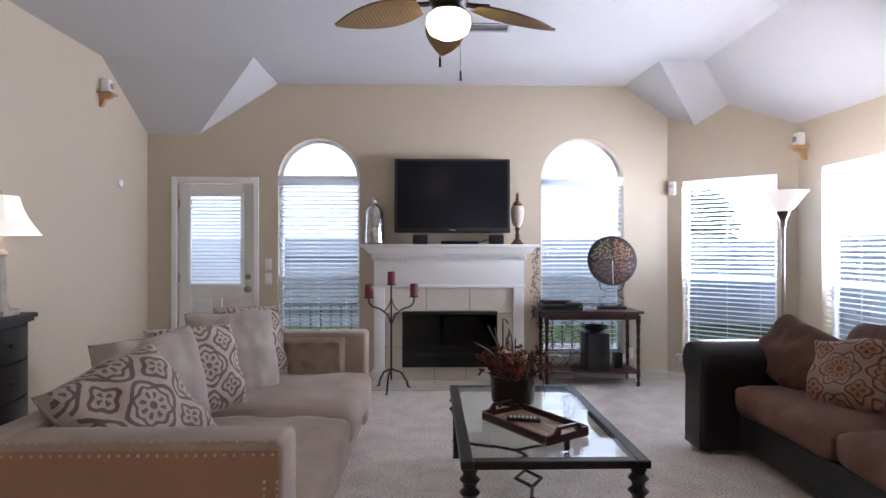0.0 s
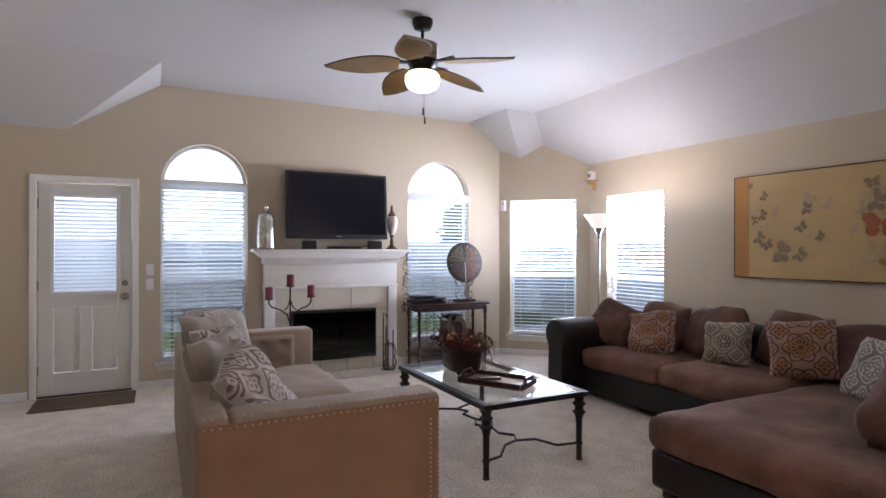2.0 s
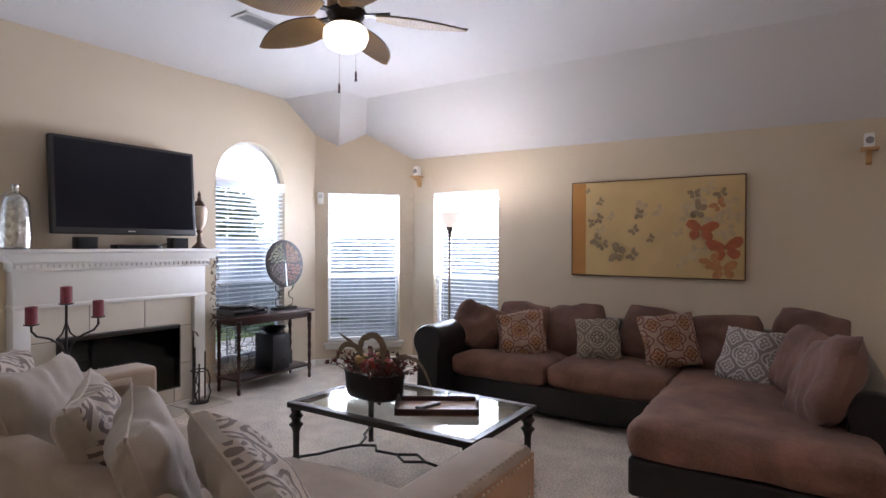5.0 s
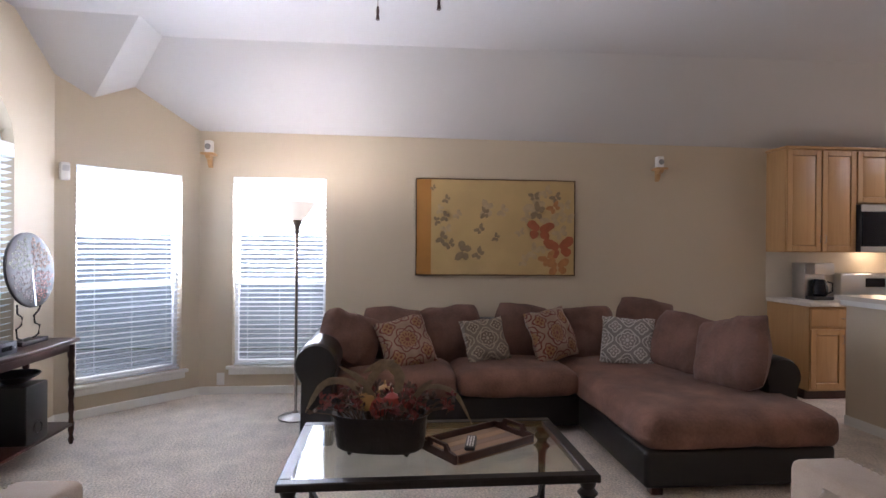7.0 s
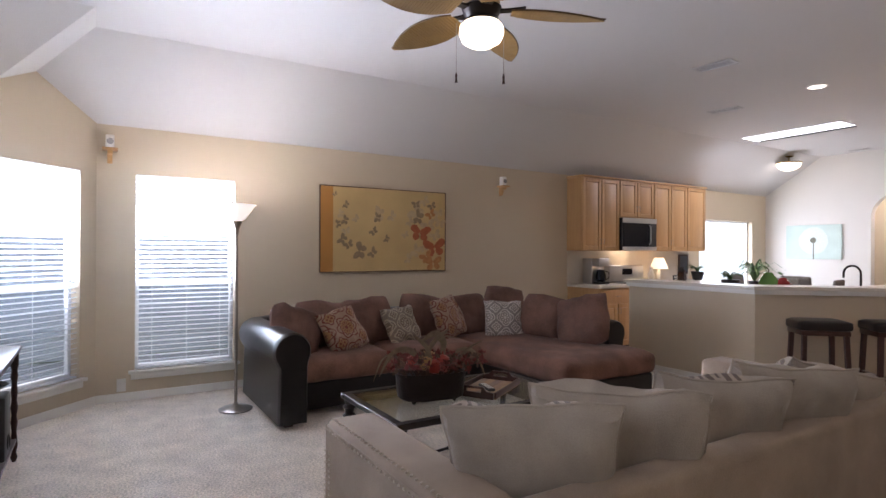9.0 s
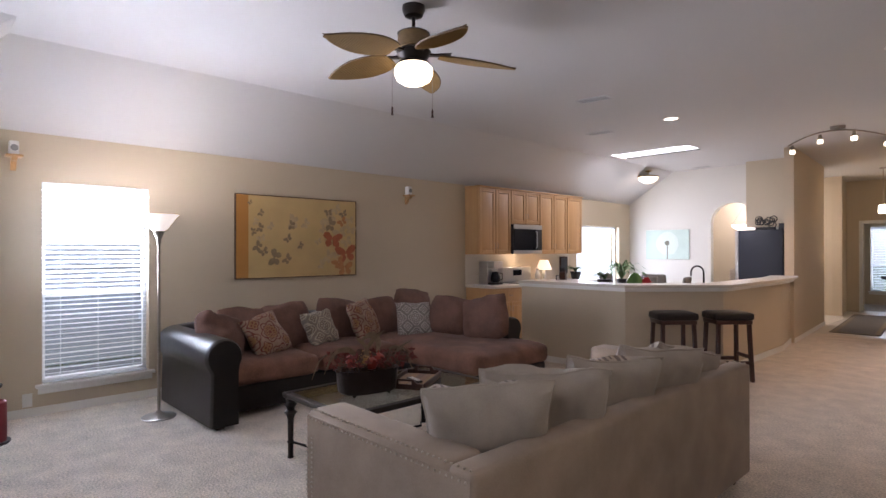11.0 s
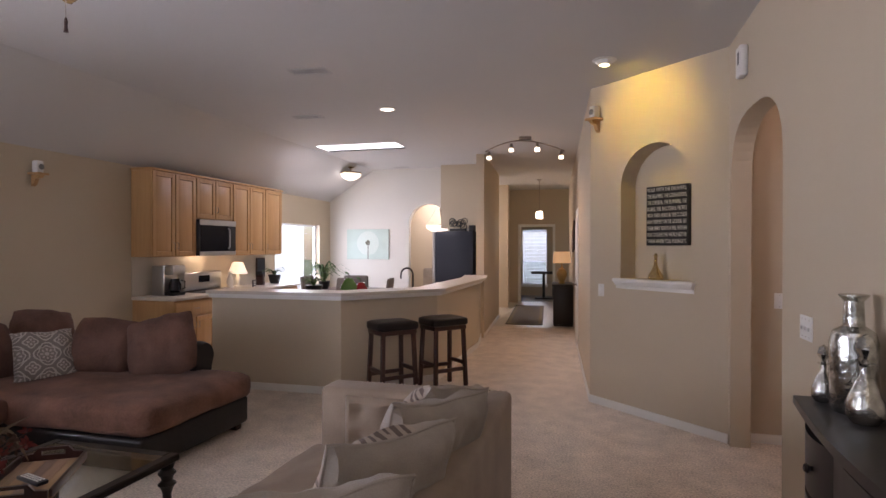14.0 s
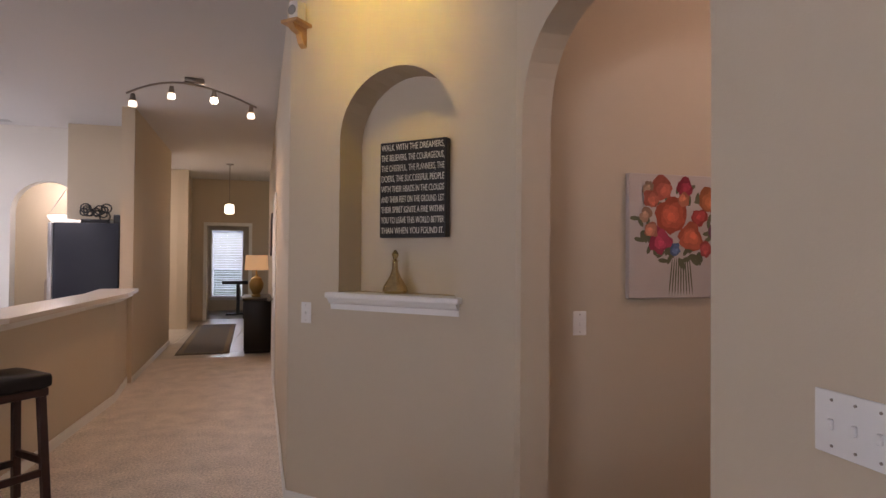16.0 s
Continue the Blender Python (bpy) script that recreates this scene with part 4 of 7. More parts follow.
part("back_frame", bm_box(SX0, SY0 + 0.001, 0.06, SX0 + 0.13, SY1 - 0.001, SZ, 0.03, 3), LINEN, so)
bk, bt = tufted(SY1 - SY0 - 0.4, 0.32, 9, 2, t=0.06)
bko = part("tufted_back", bk, LINEN, so, m=pose(SX0 + 0.12, SY0 + 0.2, 0.39, 0, 0, 90))
for nm, y0, y1, side in (("arm", SY0, SY0 + 0.2, -1), ("arm", SY1 - 0.2, SY1, 1)):
    a = part(nm, bm_box(SX0 + 0.13, y0, 0.07, SX1, y1, SZ, 0.03, 3), LINEN, so)
    yo = y0 if side < 0 else y1
    part("side_panel", bm_box(SX0 + 0.01, yo - 0.004 * (side < 0), 0.075, SX1 - 0.012, yo + 0.004 * (side > 0), SZ - 0.02, 0.002, 1), LINENOUT if side < 0 else LINEN, a, "flat outer arm panel")
    tb, bts = tufted(0.72, 0.30, 4, 2, t=0.05)
    part("tufted_arm_face", tb, LINEN, a, m=pose(SX0 + 0.15, y1 - 0.002, 0.41, 0, 0, 180) @ pose(-0.72, 0, 0) if side < 0 else pose(SX0 + 0.15, y0 + 0.002, 0.41))
    nb = bmesh.new()
    for k in range(34):
        x = SX0 + 0.03 + k * (SX1 - SX0 - 0.06) / 33
        for inset, z in ((-0.019, SZ - 0.002), (0.004, SZ - 0.034)):
            bmesh.ops.create_icosphere(nb, subdivisions=1, radius=0.0058, matrix=Matrix.Translation((x, yo + inset * side, z)))
    for k in range(26):
        z = 0.09 + k * 0.0215
        for x in (SX1 - 0.055, SX1 - 0.016):
            bmesh.ops.create_icosphere(nb, subdivisions=1, radius=0.0058, matrix=Matrix.Translation((x, yo + 0.005 * side, z)))
    tagged(part("nailhead_trim", nb, NAIL, a, "rows of bright nailheads"), kind="stuff")
for y0, y1, s in ((SY0 + 0.205, 3.29, 1), (3.30, SY1 - 0.205, 2)):
    part("seat_cushion", bm_soft(SX1 - SX0 - 0.16 + 0.04, y1 - y0, 0.19, 0.055, 0.03, 0.016, 17, s), LINEN, so, m=pose((SX0 + 0.16 + SX1 + 0.03) / 2, (y0 + y1) / 2, 0.365))
for x in (SX0 + 0.08, SX1 - 0.1):
    for y in (SY0 + 0.1, SY1 - 0.1):
        part("foot", bm_lathe([(0.02, 0), (0.032, 0.03), (0.03, 0.075)], 12, at=(x, y, 0)), DARKWOOD, so)


def pillow_rim(w, h, seed, soft, pinch, n=22, wob=0.026):
    """The closed outline of bm_pillow, for the piping."""
    edge = [(i, 0) for i in range(n)] + [(n, j) for j in range(n)] + [(i, n) for i in range(n, 0, -1)] + [(0, j) for j in range(n, -1, -1)]
    pts = []
    for i, j in edge:
        u, v = 2 * i / n - 1, 2 * j / n - 1
        x = u * w / 2 * (1 - pinch * (1 - v * v) * abs(u) ** 2) * (1 - soft * u * u * v * v)
        z = v * h / 2 * (1 - pinch * (1 - u * u) * abs(v) ** 2) * (1 - soft * u * u * v * v)
        k = noise.noise_vector(Vector((u * 1.7 + seed, v * 1.7, 0.6 + seed)))
        pts.append((x + k.x * wob * 0.6, 0, z + k.z * wob))
    return pts


def pillow(name, w, h, t, material, at, tilt, turn, label, group, spin=0, seed=0, soft=0.04):
    """A cushion whose face looks along -y before the turn; it leans back by tilt degrees."""
    return single(name, bm_pillow(w, h, t, seed, soft=soft, pinch=0.03 if soft > 0.1 else 0.10), material, pose(*at) @ pose(0, 0, 0, 0, 0, turn) @ pose(0, 0, 0, -tilt, 0, 0) @ pose(0, 0, 0, 0, spin, 0), label, "pillow", group)


# turn 90: the face looks along +x; the pillows stand half turned, each overlapping the next
BEIGEL, DAML = "plain beige linen pillow with piped edges leaning on the sofa back", "cream pillow with brown damask scrolls and a plain beige back"
for i, (x, y, z, w, tilt, turn, spin, dam) in enumerate(((-0.90, 4.165, 0.70, 0.53, 18, 53, 3, True), (-0.90, 3.80, 0.69, 0.58, 20, 42, 1, False), (-0.93, 3.32, 0.70, 0.52, 18, 56, -1, True), (-0.97, 2.93, 0.71, 0.52, 18, 59, -3, False), (-0.85, 2.545, 0.67, 0.56, 36, 66, -16, True))):
    p = pillow("patterned_pillow" if dam else "beige_pillow", w, w, 0.19, DAMASK if dam else LINENP, (x, y, z), tilt, turn, DAML if dam else BEIGEL, "pillows on the beige sofa", spin, i * 2.3 + 4)
    p.data.materials.append(LINENP)
    if dam:
        for f_ in p.data.polygons:
            f_.material_index = 1 if f_.center.y > -0.022 else 0
    part("piping", bm_tube(pillow_rim(w, w, i * 2.3 + 4, 0.04, 0.10), 0.0055, 6), LINENP, p)

# ---- brown sectional ----
se = thing("sectional_sofa", pose(0, 0, 0), "brown microfibre and dark leather sectional sofa with a chaise", "sectional sofa")
KX0, KX1, KY0, KY1 = 2.13, 3.42, 0.86, 4.06
part("sofa_base", bm_box(2.33, 2.03, 0.05, KX1, KY1 - 0.1, 0.29, 0.03, 3), LEATHER, se)
part("chaise_base", bm_box(1.205, 0.90, 0.05, KX1, 2.05, 0.27, 0.03, 3), LEATHER, se)
part("sofa_back", bm_soft(0.26, KY1 - KY0 - 0.06, 0.66, 0.09, 0.01), LEATHER, se, m=pose(KX1 - 0.1, (KY0 + KY1) / 2, 0.42))


def roll_arm(length, h, r):
    """A rolled leather arm along x, its roll on top, outside towards +y."""
    pts = [(-0.10, 0.04), (0.13, 0.04)]
    pts += [(0.12, h - 2 * r + 0.02)] + [(0.02 + r * math.cos(a), h - r + r * math.sin(a)) for a in [radians(-30 + 240 * k / 14) for k in range(15)]] + [(-0.10, h - 2 * r)]
    bm = bmesh.new()
    rings = []
    for x, s in ((0, 0.9), (0.025, 0.98), (0.05, 1.0), (length - 0.04, 1.0), (length, 0.95)):
        c = Vector((0, 0.02, h - r))
        rings.append([bm.verts.new((x, c.y + (py - c.y) * s, c.z + (pz - c.z) * s if pz > 0.1 else pz)) for py, pz in pts])
    for a, b in zip(rings, rings[1:]):
        for i in range(len(pts)):
            j = (i + 1) % len(pts)
            bm.faces.new((a[i], a[j], b[j], b[i]))
    bm.faces.new(rings[0][::-1]), bm.faces.new(rings[-1])
    bmesh.ops.recalc_face_normals(bm, faces=bm.faces)
    return bm


part("arm", roll_arm(1.24, 0.74, 0.15), LEATHER, se, m=pose(KX0 - 0.06, KY1 - 0.09, 0))
part("arm", roll_arm(1.82, 0.70, 0.13), LEATHER, se, m=Matrix.Translation((1.62, 0.94, 0)) @ Matrix.Diagonal((1, -1, 1, 1)))
for y0, y1, s in ((2.05, 2.98, 3), (2.985, 3.88, 4)):
    part("seat_cushion", bm_soft(0.98, y1 - y0, 0.20, 0.07, 0.02, 0.01, 11, s), SUEDE, se, m=pose(2.77, (y0 + y1) / 2, 0.375))
part("chaise_cushion", bm_soft(2.10, 1.17, 0.21, 0.075, 0.02, 0.014, 20, 5), SUEDE, se, m=pose(2.21, 1.475, 0.365))
for x, y in ((2.18, KY1 - 0.06), (3.3, KY1 - 0.06), (1.28, 0.98), (1.28, 1.96), (3.3, 0.95)):
    part("foot", bm_box(x - 0.035, y - 0.035, 0, x + 0.035, y + 0.035, 0.055, 0.006), DARKWOOD, se)
# loose back pillows; the face looks along -x at turn -90
for i, (x, y, z, w, h, tilt, turn, spin) in enumerate(((2.66, 3.80, 0.675, 0.50, 0.46, 26, -62, 14), (2.92, 3.47, 0.665, 0.54, 0.50, 24, -86, 3), (2.98, 2.97, 0.66, 0.58, 0.52, 24, -95, -5),
                                                      (3.03, 2.32, 0.665, 0.56, 0.52, 22, -92, 6), (3.00, 1.76, 0.66, 0.60, 0.50, 24, -88, -3), (3.05, 1.20, 0.73, 0.52, 0.48, 18, -104, 5),
                                                      (2.36, 1.22, 0.675, 0.52, 0.50, 22, -148, 6), (1.87, 1.13, 0.68, 0.58, 0.56, 24, -166, -10))):
    pillow("brown_pillow", w, h, 0.21, SUEDE2, (x, y, z), tilt, turn, "brown microfibre back pillow on the sectional sofa", "back pillows on the sectional", spin * 1.6, i * 2.7 + 11, 0.13)
for i, (x, y, z, w, mt_, tilt, turn, spin, lab) in enumerate((
        (2.66, 3.36, 0.645, 0.45, REDDAM, 30, -76, -12, "cream pillow with rust-red medallions on the sectional"),
        (2.78, 2.70, 0.635, 0.40, OLIVEDAM, 26, -80, -6, "olive and cream patterned pillow on the sectional"),
        (2.80, 2.13, 0.675, 0.46, REDDAM, 22, -66, -7, "cream pillow with rust-red medallions on the sectional"),
        (2.61, 1.55, 0.64, 0.45, GREYDAM, 24, -112, 3, "grey pillow with white damask scrolls on the chaise"))):
    pillow("throw_pillow", w, w, 0.16, mt_, (x, y, z), tilt, turn, lab, "throw pillows on the sectional", spin, i * 1.9 + 31)

# ---- coffee table ----
ct = thing("coffee_table", pose(0.845, 3.265, 0), "iron coffee table with a glass top and turned legs", "coffee table")
TW, TL, TZ = 0.40, 0.665, 0.46
fb = bmesh.new()
for a, c, b, d in ((-TW, -TL, -TW + 0.055, TL), (TW - 0.055, -TL, TW, TL), (-TW + 0.055, -TL, TW - 0.055, -TL + 0.055), (-TW + 0.055, TL - 0.055, TW - 0.055, TL)):
    bm_box(a, c, TZ - 0.035, b, d, TZ, 0.005, 1, bm=fb)
part("top_frame", fb, IRON, ct, smooth=False)
part("glass_top", bm_box(-TW + 0.05, -TL + 0.05, TZ - 0.012, TW - 0.05, TL - 0.05, TZ - 0.002), TABLEGLASS, ct).visible_shadow = False
legp = [(0.018, 0), (0.024, 0.006), (0.018, 0.012), (0.019, 0.10), (0.026, 0.112), (0.019, 0.124), (0.021, 0.27), (0.03, 0.30), (0.045, 0.318), (0.026, 0.336), (0.03, 0.355), (0.044, 0.372), (0.027, 0.392), (0.034, 0.41), (0.036, 0.426)]
for sx in (-1, 1):
    for sy in (-1, 1):
        part("leg", bm_lathe(legp, 12, at=(sx * (TW - 0.04), sy * (TL - 0.045), 0)), IRON, ct)
for s in (-1, 1):
    part("stretcher", bm_tube([(-TW + 0.04, s * (TL - 0.045), 0.112), (-0.22, s * (TL - 0.1), 0.10), (-0.12, s * (TL - 0.2), 0.125), (0.0, s * (TL - 0.25), 0.12), (0.12, s * (TL - 0.2), 0.125), (0.22, s * (TL - 0.1), 0.10), (TW - 0.04, s * (TL - 0.045), 0.112)], 0.009, 7), IRON, ct)
    part("stretcher", bm_tube([(0, s * (TL - 0.25), 0.12), (0.05, s * 0.32, 0.12), (-0.03, s * 0.25, 0.125), (0, s * 0.11, 0.12)], 0.009, 7), IRON, ct)
part("diamond", bm_tube([(0, -0.11, 0.12), (0.07, 0, 0.12), (0, 0.11, 0.12), (-0.07, 0, 0.12), (0, -0.11, 0.12)], 0.009, 7), IRON, ct)

pn = thing("flower_planter", pose(0.80, 3.52, TZ + 0.001, 0, 0, 80), "dark footed planter of dried flowers, gourds and pheasant feathers", "flower arrangement")
pb = bmesh.new()
n = 32
prof = [(0.88, 0.02), (0.94, 0.03), (0.97, 0.08), (1.0, 0.155), (1.03, 0.17), (1.03, 0.18), (0.95, 0.177), (0.93, 0.15), (0, 0.15)]
rings = []
for s, z in prof:
    if s == 0:
        rings.append([pb.verts.new((0, 0, z))])
    else:
        rings.append([pb.verts.new((0.215 * s * math.copysign(abs(math.cos(2 * math.pi * i / n)) ** 0.7, math.cos(2 * math.pi * i / n)), 0.13 * s * math.copysign(abs(math.sin(2 * math.pi * i / n)) ** 0.7, math.sin(2 * math.pi * i / n)), z)) for i in range(n)])
for a, b in zip(rings, rings[1:]):
    for i in range(n):
        j = (i + 1) % n
        pb.faces.new((a[i], a[j], b[j], b[i]) if len(b) > 1 else (a[i], a[j], b[0]))
pb.faces.new(rings[0][::-1])
bmesh.ops.recalc_face_normals(pb, faces=pb.faces)
part("planter_pot", pb, mat("dark_bronze_pot", (0.025, 0.016, 0.014), 0.4, 0.5, var=0.5, scale=15, bump=0.4, bscale=40), pn)
for sx, sy in ((-0.13, -0.07), (0.13, -0.07), (-0.13, 0.07), (0.13, 0.07)):
    part("pot_foot", bm_lathe([(0.008, 0), (0.014, 0.01), (0.01, 0.03)], 10, at=(sx, sy, 0)), IRON, pn)
rnd = random.Random(21)
RUST = mat("dried_rust_petals", (0.13, 0.022, 0.016), 0.8, var=0.6, scale=30)
BROWNF = mat("dried_brown_stems", (0.075, 0.042, 0.026), 0.85, var=0.5, scale=20)
FEATHER = mat("pheasant_feather", (0.20, 0.145, 0.09), 0.7, var=0.5, scale=35)
REDB = mat("red_gourd", (0.30, 0.035, 0.02), 0.35, var=0.3, scale=12)
GOLDB = mat("gold_gourd", (0.42, 0.24, 0.08), 0.4, var=0.4, scale=18)
for k in range(120):
    a, r = rnd.uniform(0, 6.28), rnd.uniform(0.03, 1)
    x, y = 0.21 * r * math.cos(a), 0.125 * r * math.sin(a)
    hgt = rnd.uniform(0.05, 0.13)
    ln = (x * 0.5, y * 0.6)
    part("dried_stem", bm_tube([(x, y, 0.15), (x + ln[0] * 0.6, y + ln[1] * 0.6, 0.15 + hgt * 0.7), (x + ln[0] * 1.4, y + ln[1] * 1.4, 0.15 + hgt)], 0.004, 5, taper=0.4), BROWNF, pn)
    fbm_ = bmesh.new()
    for q in range(9):
        d = Vector((rnd.gauss(0, 1), rnd.gauss(0, 1), rnd.gauss(0.5, 0.8))).normalized() * rnd.uniform(0.02, 0.045)
        o = Vector((x + ln[0] * 1.4, y + ln[1] * 1.4, 0.15 + hgt))
        e = d.cross(Vector((rnd.random(), rnd.random(), rnd.random()))).normalized() * 0.008
        fbm_.faces.new([fbm_.verts.new(p) for p in (o, o + d * 0.6 + e, o + d, o + d * 0.6 - e)])
    part("dried_flower", fbm_, RUST if k % 3 else BROWNF, pn, smooth=False)
for x, y, z, r, m_ in ((-0.01, -0.04, 0.245, 0.05, GOLDB), (0.09, -0.04, 0.225, 0.052, REDB), (-0.10, -0.03, 0.215, 0.05, REDB), (0.06, 0.05, 0.24, 0.05, GOLDB), (-0.06, 0.05, 0.235, 0.047, REDB), (0.0, 0.06, 0.215, 0.045, REDB)):
    part("gourd", bm_lathe([(0, -r), (r * 0.7, -r * 0.75), (r, -0.1 * r), (r * 0.85, r * 0.6), (r * 0.3, r * 0.9), (0.005, r), (0.004, r * 1.4), (0, r * 1.4)], 16, at=(x, y, z)), m_, pn)


def feather(pts, w):
    bm = bmesh.new()
    pts = [Vector(p) for p in pts]
    fine = []
    for i in range(len(pts) - 1):
        for k in range(5):
            fine.append(pts[i].lerp(pts[i + 1], k / 5))
    fine.append(pts[-1])
    for _ in range(4):
        fine = [fine[0]] + [(fine[i - 1] + fine[i] * 2 + fine[i + 1]) / 4 for i in range(1, len(fine) - 1)] + [fine[-1]]
    n = len(fine)
    L_, R_ = [], []
    for i, p in enumerate(fine):
        d = (fine[min(i + 1, n - 1)] - fine[max(i - 1, 0)]).normalized()
        s = d.cross(Vector((0.3, -0.9, 0.2))).normalized()
        k = w * math.sin(math.pi * min(1, 0.08 + 0.92 * i / (n - 1))) ** 0.7 + 0.0015
        jag = 1 + 0.18 * (i % 2)
        L_.append((p + s * k * jag, p, p - s * k * jag))
    vs_ = [[bm.verts.new(q + Vector((0, 0.002 * (j == 1), 0))) for j, q in enumerate(t)] for t in L_]
    for a, b in zip(vs_, vs_[1:]):
        bm.faces.new((a[0], a[1], b[1], b[0]))
        bm.faces.new((a[1], a[2], b[2], b[1]))
    return bm


for pts, w in (([(-0.05, 0, 0.15), (-0.10, 0.0, 0.33), (-0.02, 0.02, 0.40), (0.08, 0.03, 0.34)], 0.022), ([(0.05, 0, 0.15), (0.12, 0.02, 0.30), (0.26, 0.05, 0.31), (0.34, 0.06, 0.16)], 0.016),
               ([(-0.08, 0, 0.15), (-0.2, -0.05, 0.28), (-0.34, -0.08, 0.25), (-0.42, -0.1, 0.08)], 0.010), ([(0.0, 0.03, 0.15), (0.05, 0.1, 0.32), (0.16, 0.16, 0.40)], 0.012),
               ([(-0.03, -0.04, 0.15), (-0.05, -0.12, 0.24), (-0.05, -0.17, 0.14), (-0.05, -0.18, 0.02)], 0.014), ([(0.1, 0.04, 0.15), (0.02, 0.1, 0.36), (-0.08, 0.1, 0.42)], 0.016),
               ([(0.02, -0.05, 0.15), (0.13, -0.2, 0.26), (0.22, -0.32, 0.2), (0.26, -0.38, 0.03)], 0.008), ([(-0.12, 0.03, 0.15), (-0.2, 0.1, 0.30), (-0.26, 0.2, 0.36)], 0.012)):
    part("feather", feather([(x, y, z + 0.02) for x, y, z in pts], w), FEATHER, pn)

tr = thing("serving_tray", pose(0.83, 3.06, TZ + 0.001, 0, 0, -58), "rectangular wooden serving tray with cut-out handles", "tray")
part("tray_base", bm_box(-0.23, -0.145, 0, 0.23, 0.145, 0.012, 0.003), TRAYWOOD, tr)
for k in range(5):
    part("inlay_plank", bm_box(-0.21, -0.125 + k * 0.05, 0.0125, 0.21, -0.077 + k * 0.05, 0.0155, 0.001, 1), wood_mat("inlay_%d" % k, (0.18 + 0.05 * (k % 2), 0.10, 0.05), (0.5 - 0.1 * (k % 3), 0.34 - 0.06 * (k % 3), 0.19), 0.5, along="X"), tr)
for s in (-1, 1):
    part("tray_side", bm_box(-0.23, s * 0.145, 0, 0.23, s * 0.131, 0.042, 0.004), DARKWOOD, tr)
    eb = bmesh.new()
    for pts in ([(-0.131, 0), (0.131, 0), (0.131, 0.036), (-0.131, 0.036)], [(-0.131, 0.036), (-0.05, 0.036), (-0.05, 0.058), (-0.062, 0.072), (-0.085, 0.046), (-0.131, 0.04)], [(0.131, 0.036), (0.131, 0.04), (0.085, 0.046), (0.062, 0.072), (0.05, 0.058), (0.05, 0.036)], [(-0.062, 0.072), (-0.05, 0.058), (0.05, 0.058), (0.062, 0.072)]):
        bm_poly(pts, -0.007, 0.007, eb)
    part("tray_handle", eb, DARKWOOD, tr, m=pose(s * 0.237, 0, 0, 0, 0, 90), smooth=False)
rc = thing("remote_control", pose(0.79, 3.10, TZ + 0.018, 0, 0, -12), "black television remote lying in the wooden tray", "remote control")
part("case", bm_box(-0.085, -0.024, 0, 0.085, 0.024, 0.018, 0.006), BLACK, rc)
bmesh_b = bmesh.new()
for i in range(7):
    for j in range(3):
        bm_box(-0.068 + i * 0.02, -0.016 + j * 0.0125, 0.018, -0.056 + i * 0.02, -0.009 + j * 0.0125, 0.0205, bm=bmesh_b)
part("buttons", bmesh_b, PLASTIC, rc)

# ---- floor lamp ----
fl = thing("floor_lamp", pose(2.86, 4.25, 0), "brushed nickel torchiere floor lamp with white glass bowl", "floor lamp")
part("lamp_base", bm_lathe([(0.135, 0), (0.14, 0.012), (0.12, 0.022), (0.06, 0.032), (0.025, 0.045), (0.018, 0.06)], 32), NICKEL, fl)
part("pole", bm_tube([(0, 0, 0.04), (0, 0, 1.56)], 0.0125, 12), NICKEL, fl)
part("collar", bm_lathe([(0.0125, 1.50), (0.02, 1.52), (0.018, 1.55), (0.04, 1.60), (0.045, 1.62), (0.02, 1.63)], 20), NICKEL, fl)
part("bowl", bm_lathe([(0.035, 1.615), (0.07, 1.64), (0.105, 1.69), (0.148, 1.752), (0.162, 1.762), (0.155, 1.762), (0.105, 1.70), (0.06, 1.655), (0, 1.64)], 36), glow("torchiere_glass", (1, 0.93, 0.80), 0.9), fl)

lamp("torchiere_bulb", "POINT", pose(2.86, 4.25, 1.735), 44, (1, 0.95, 0.88), radius=0.05)

# ---- ceiling fan ----
fn = thing("ceiling_fan", pose(0.42, 3.42, 0), "bronze ceiling fan with five wicker leaf blades, globe lit", "ceiling fan")
BRONZE = mat("dark_bronze", (0.022, 0.017, 0.015), 0.35, 0.7, var=0.2)
RATTAN = mat("woven_rattan_blade", (0.28, 0.17, 0.055), 0.6, var=0.25, scale=8, bump=0.5, bscale=120)
RIM = mat("blade_rim", (0.10, 0.055, 0.02), 0.55)
part("canopy", bm_lathe([(0.075, 3.049), (0.075, 3.02), (0.06, 2.985), (0.03, 2.975), (0.015, 2.975)], 28), BRONZE, fn)
part("down_rod", bm_tube([(0, 0, 2.98), (0, 0, 2.86)], 0.012, 12), BRONZE, fn)
part("motor_band", bm_lathe([(0.05, 2.885), (0.095, 2.875), (0.105, 2.855), (0.105, 2.775), (0.09, 2.765)], 32), mat("rattan_band", (0.22, 0.14, 0.06), 0.6, var=0.3, scale=20, bump=0.5, bscale=140), fn)
part("motor_housing", bm_lathe([(0.035, 2.885), (0.07, 2.89), (0.108, 2.87), (0.05, 2.87)], 32), BRONZE, fn)
part("switch_housing", bm_lathe([(0.09, 2.768), (0.115, 2.75), (0.10, 2.715), (0.075, 2.69), (0.10, 2.68), (0.108, 2.665), (0.06, 2.66)], 32), BRONZE, fn)
part("globe", bm_lathe([(0.10, 2.668), (0.122, 2.645), (0.126, 2.605), (0.11, 2.565), (0.07, 2.54), (0, 2.532)], 36), GLOBE, fn, "lit opal glass globe")


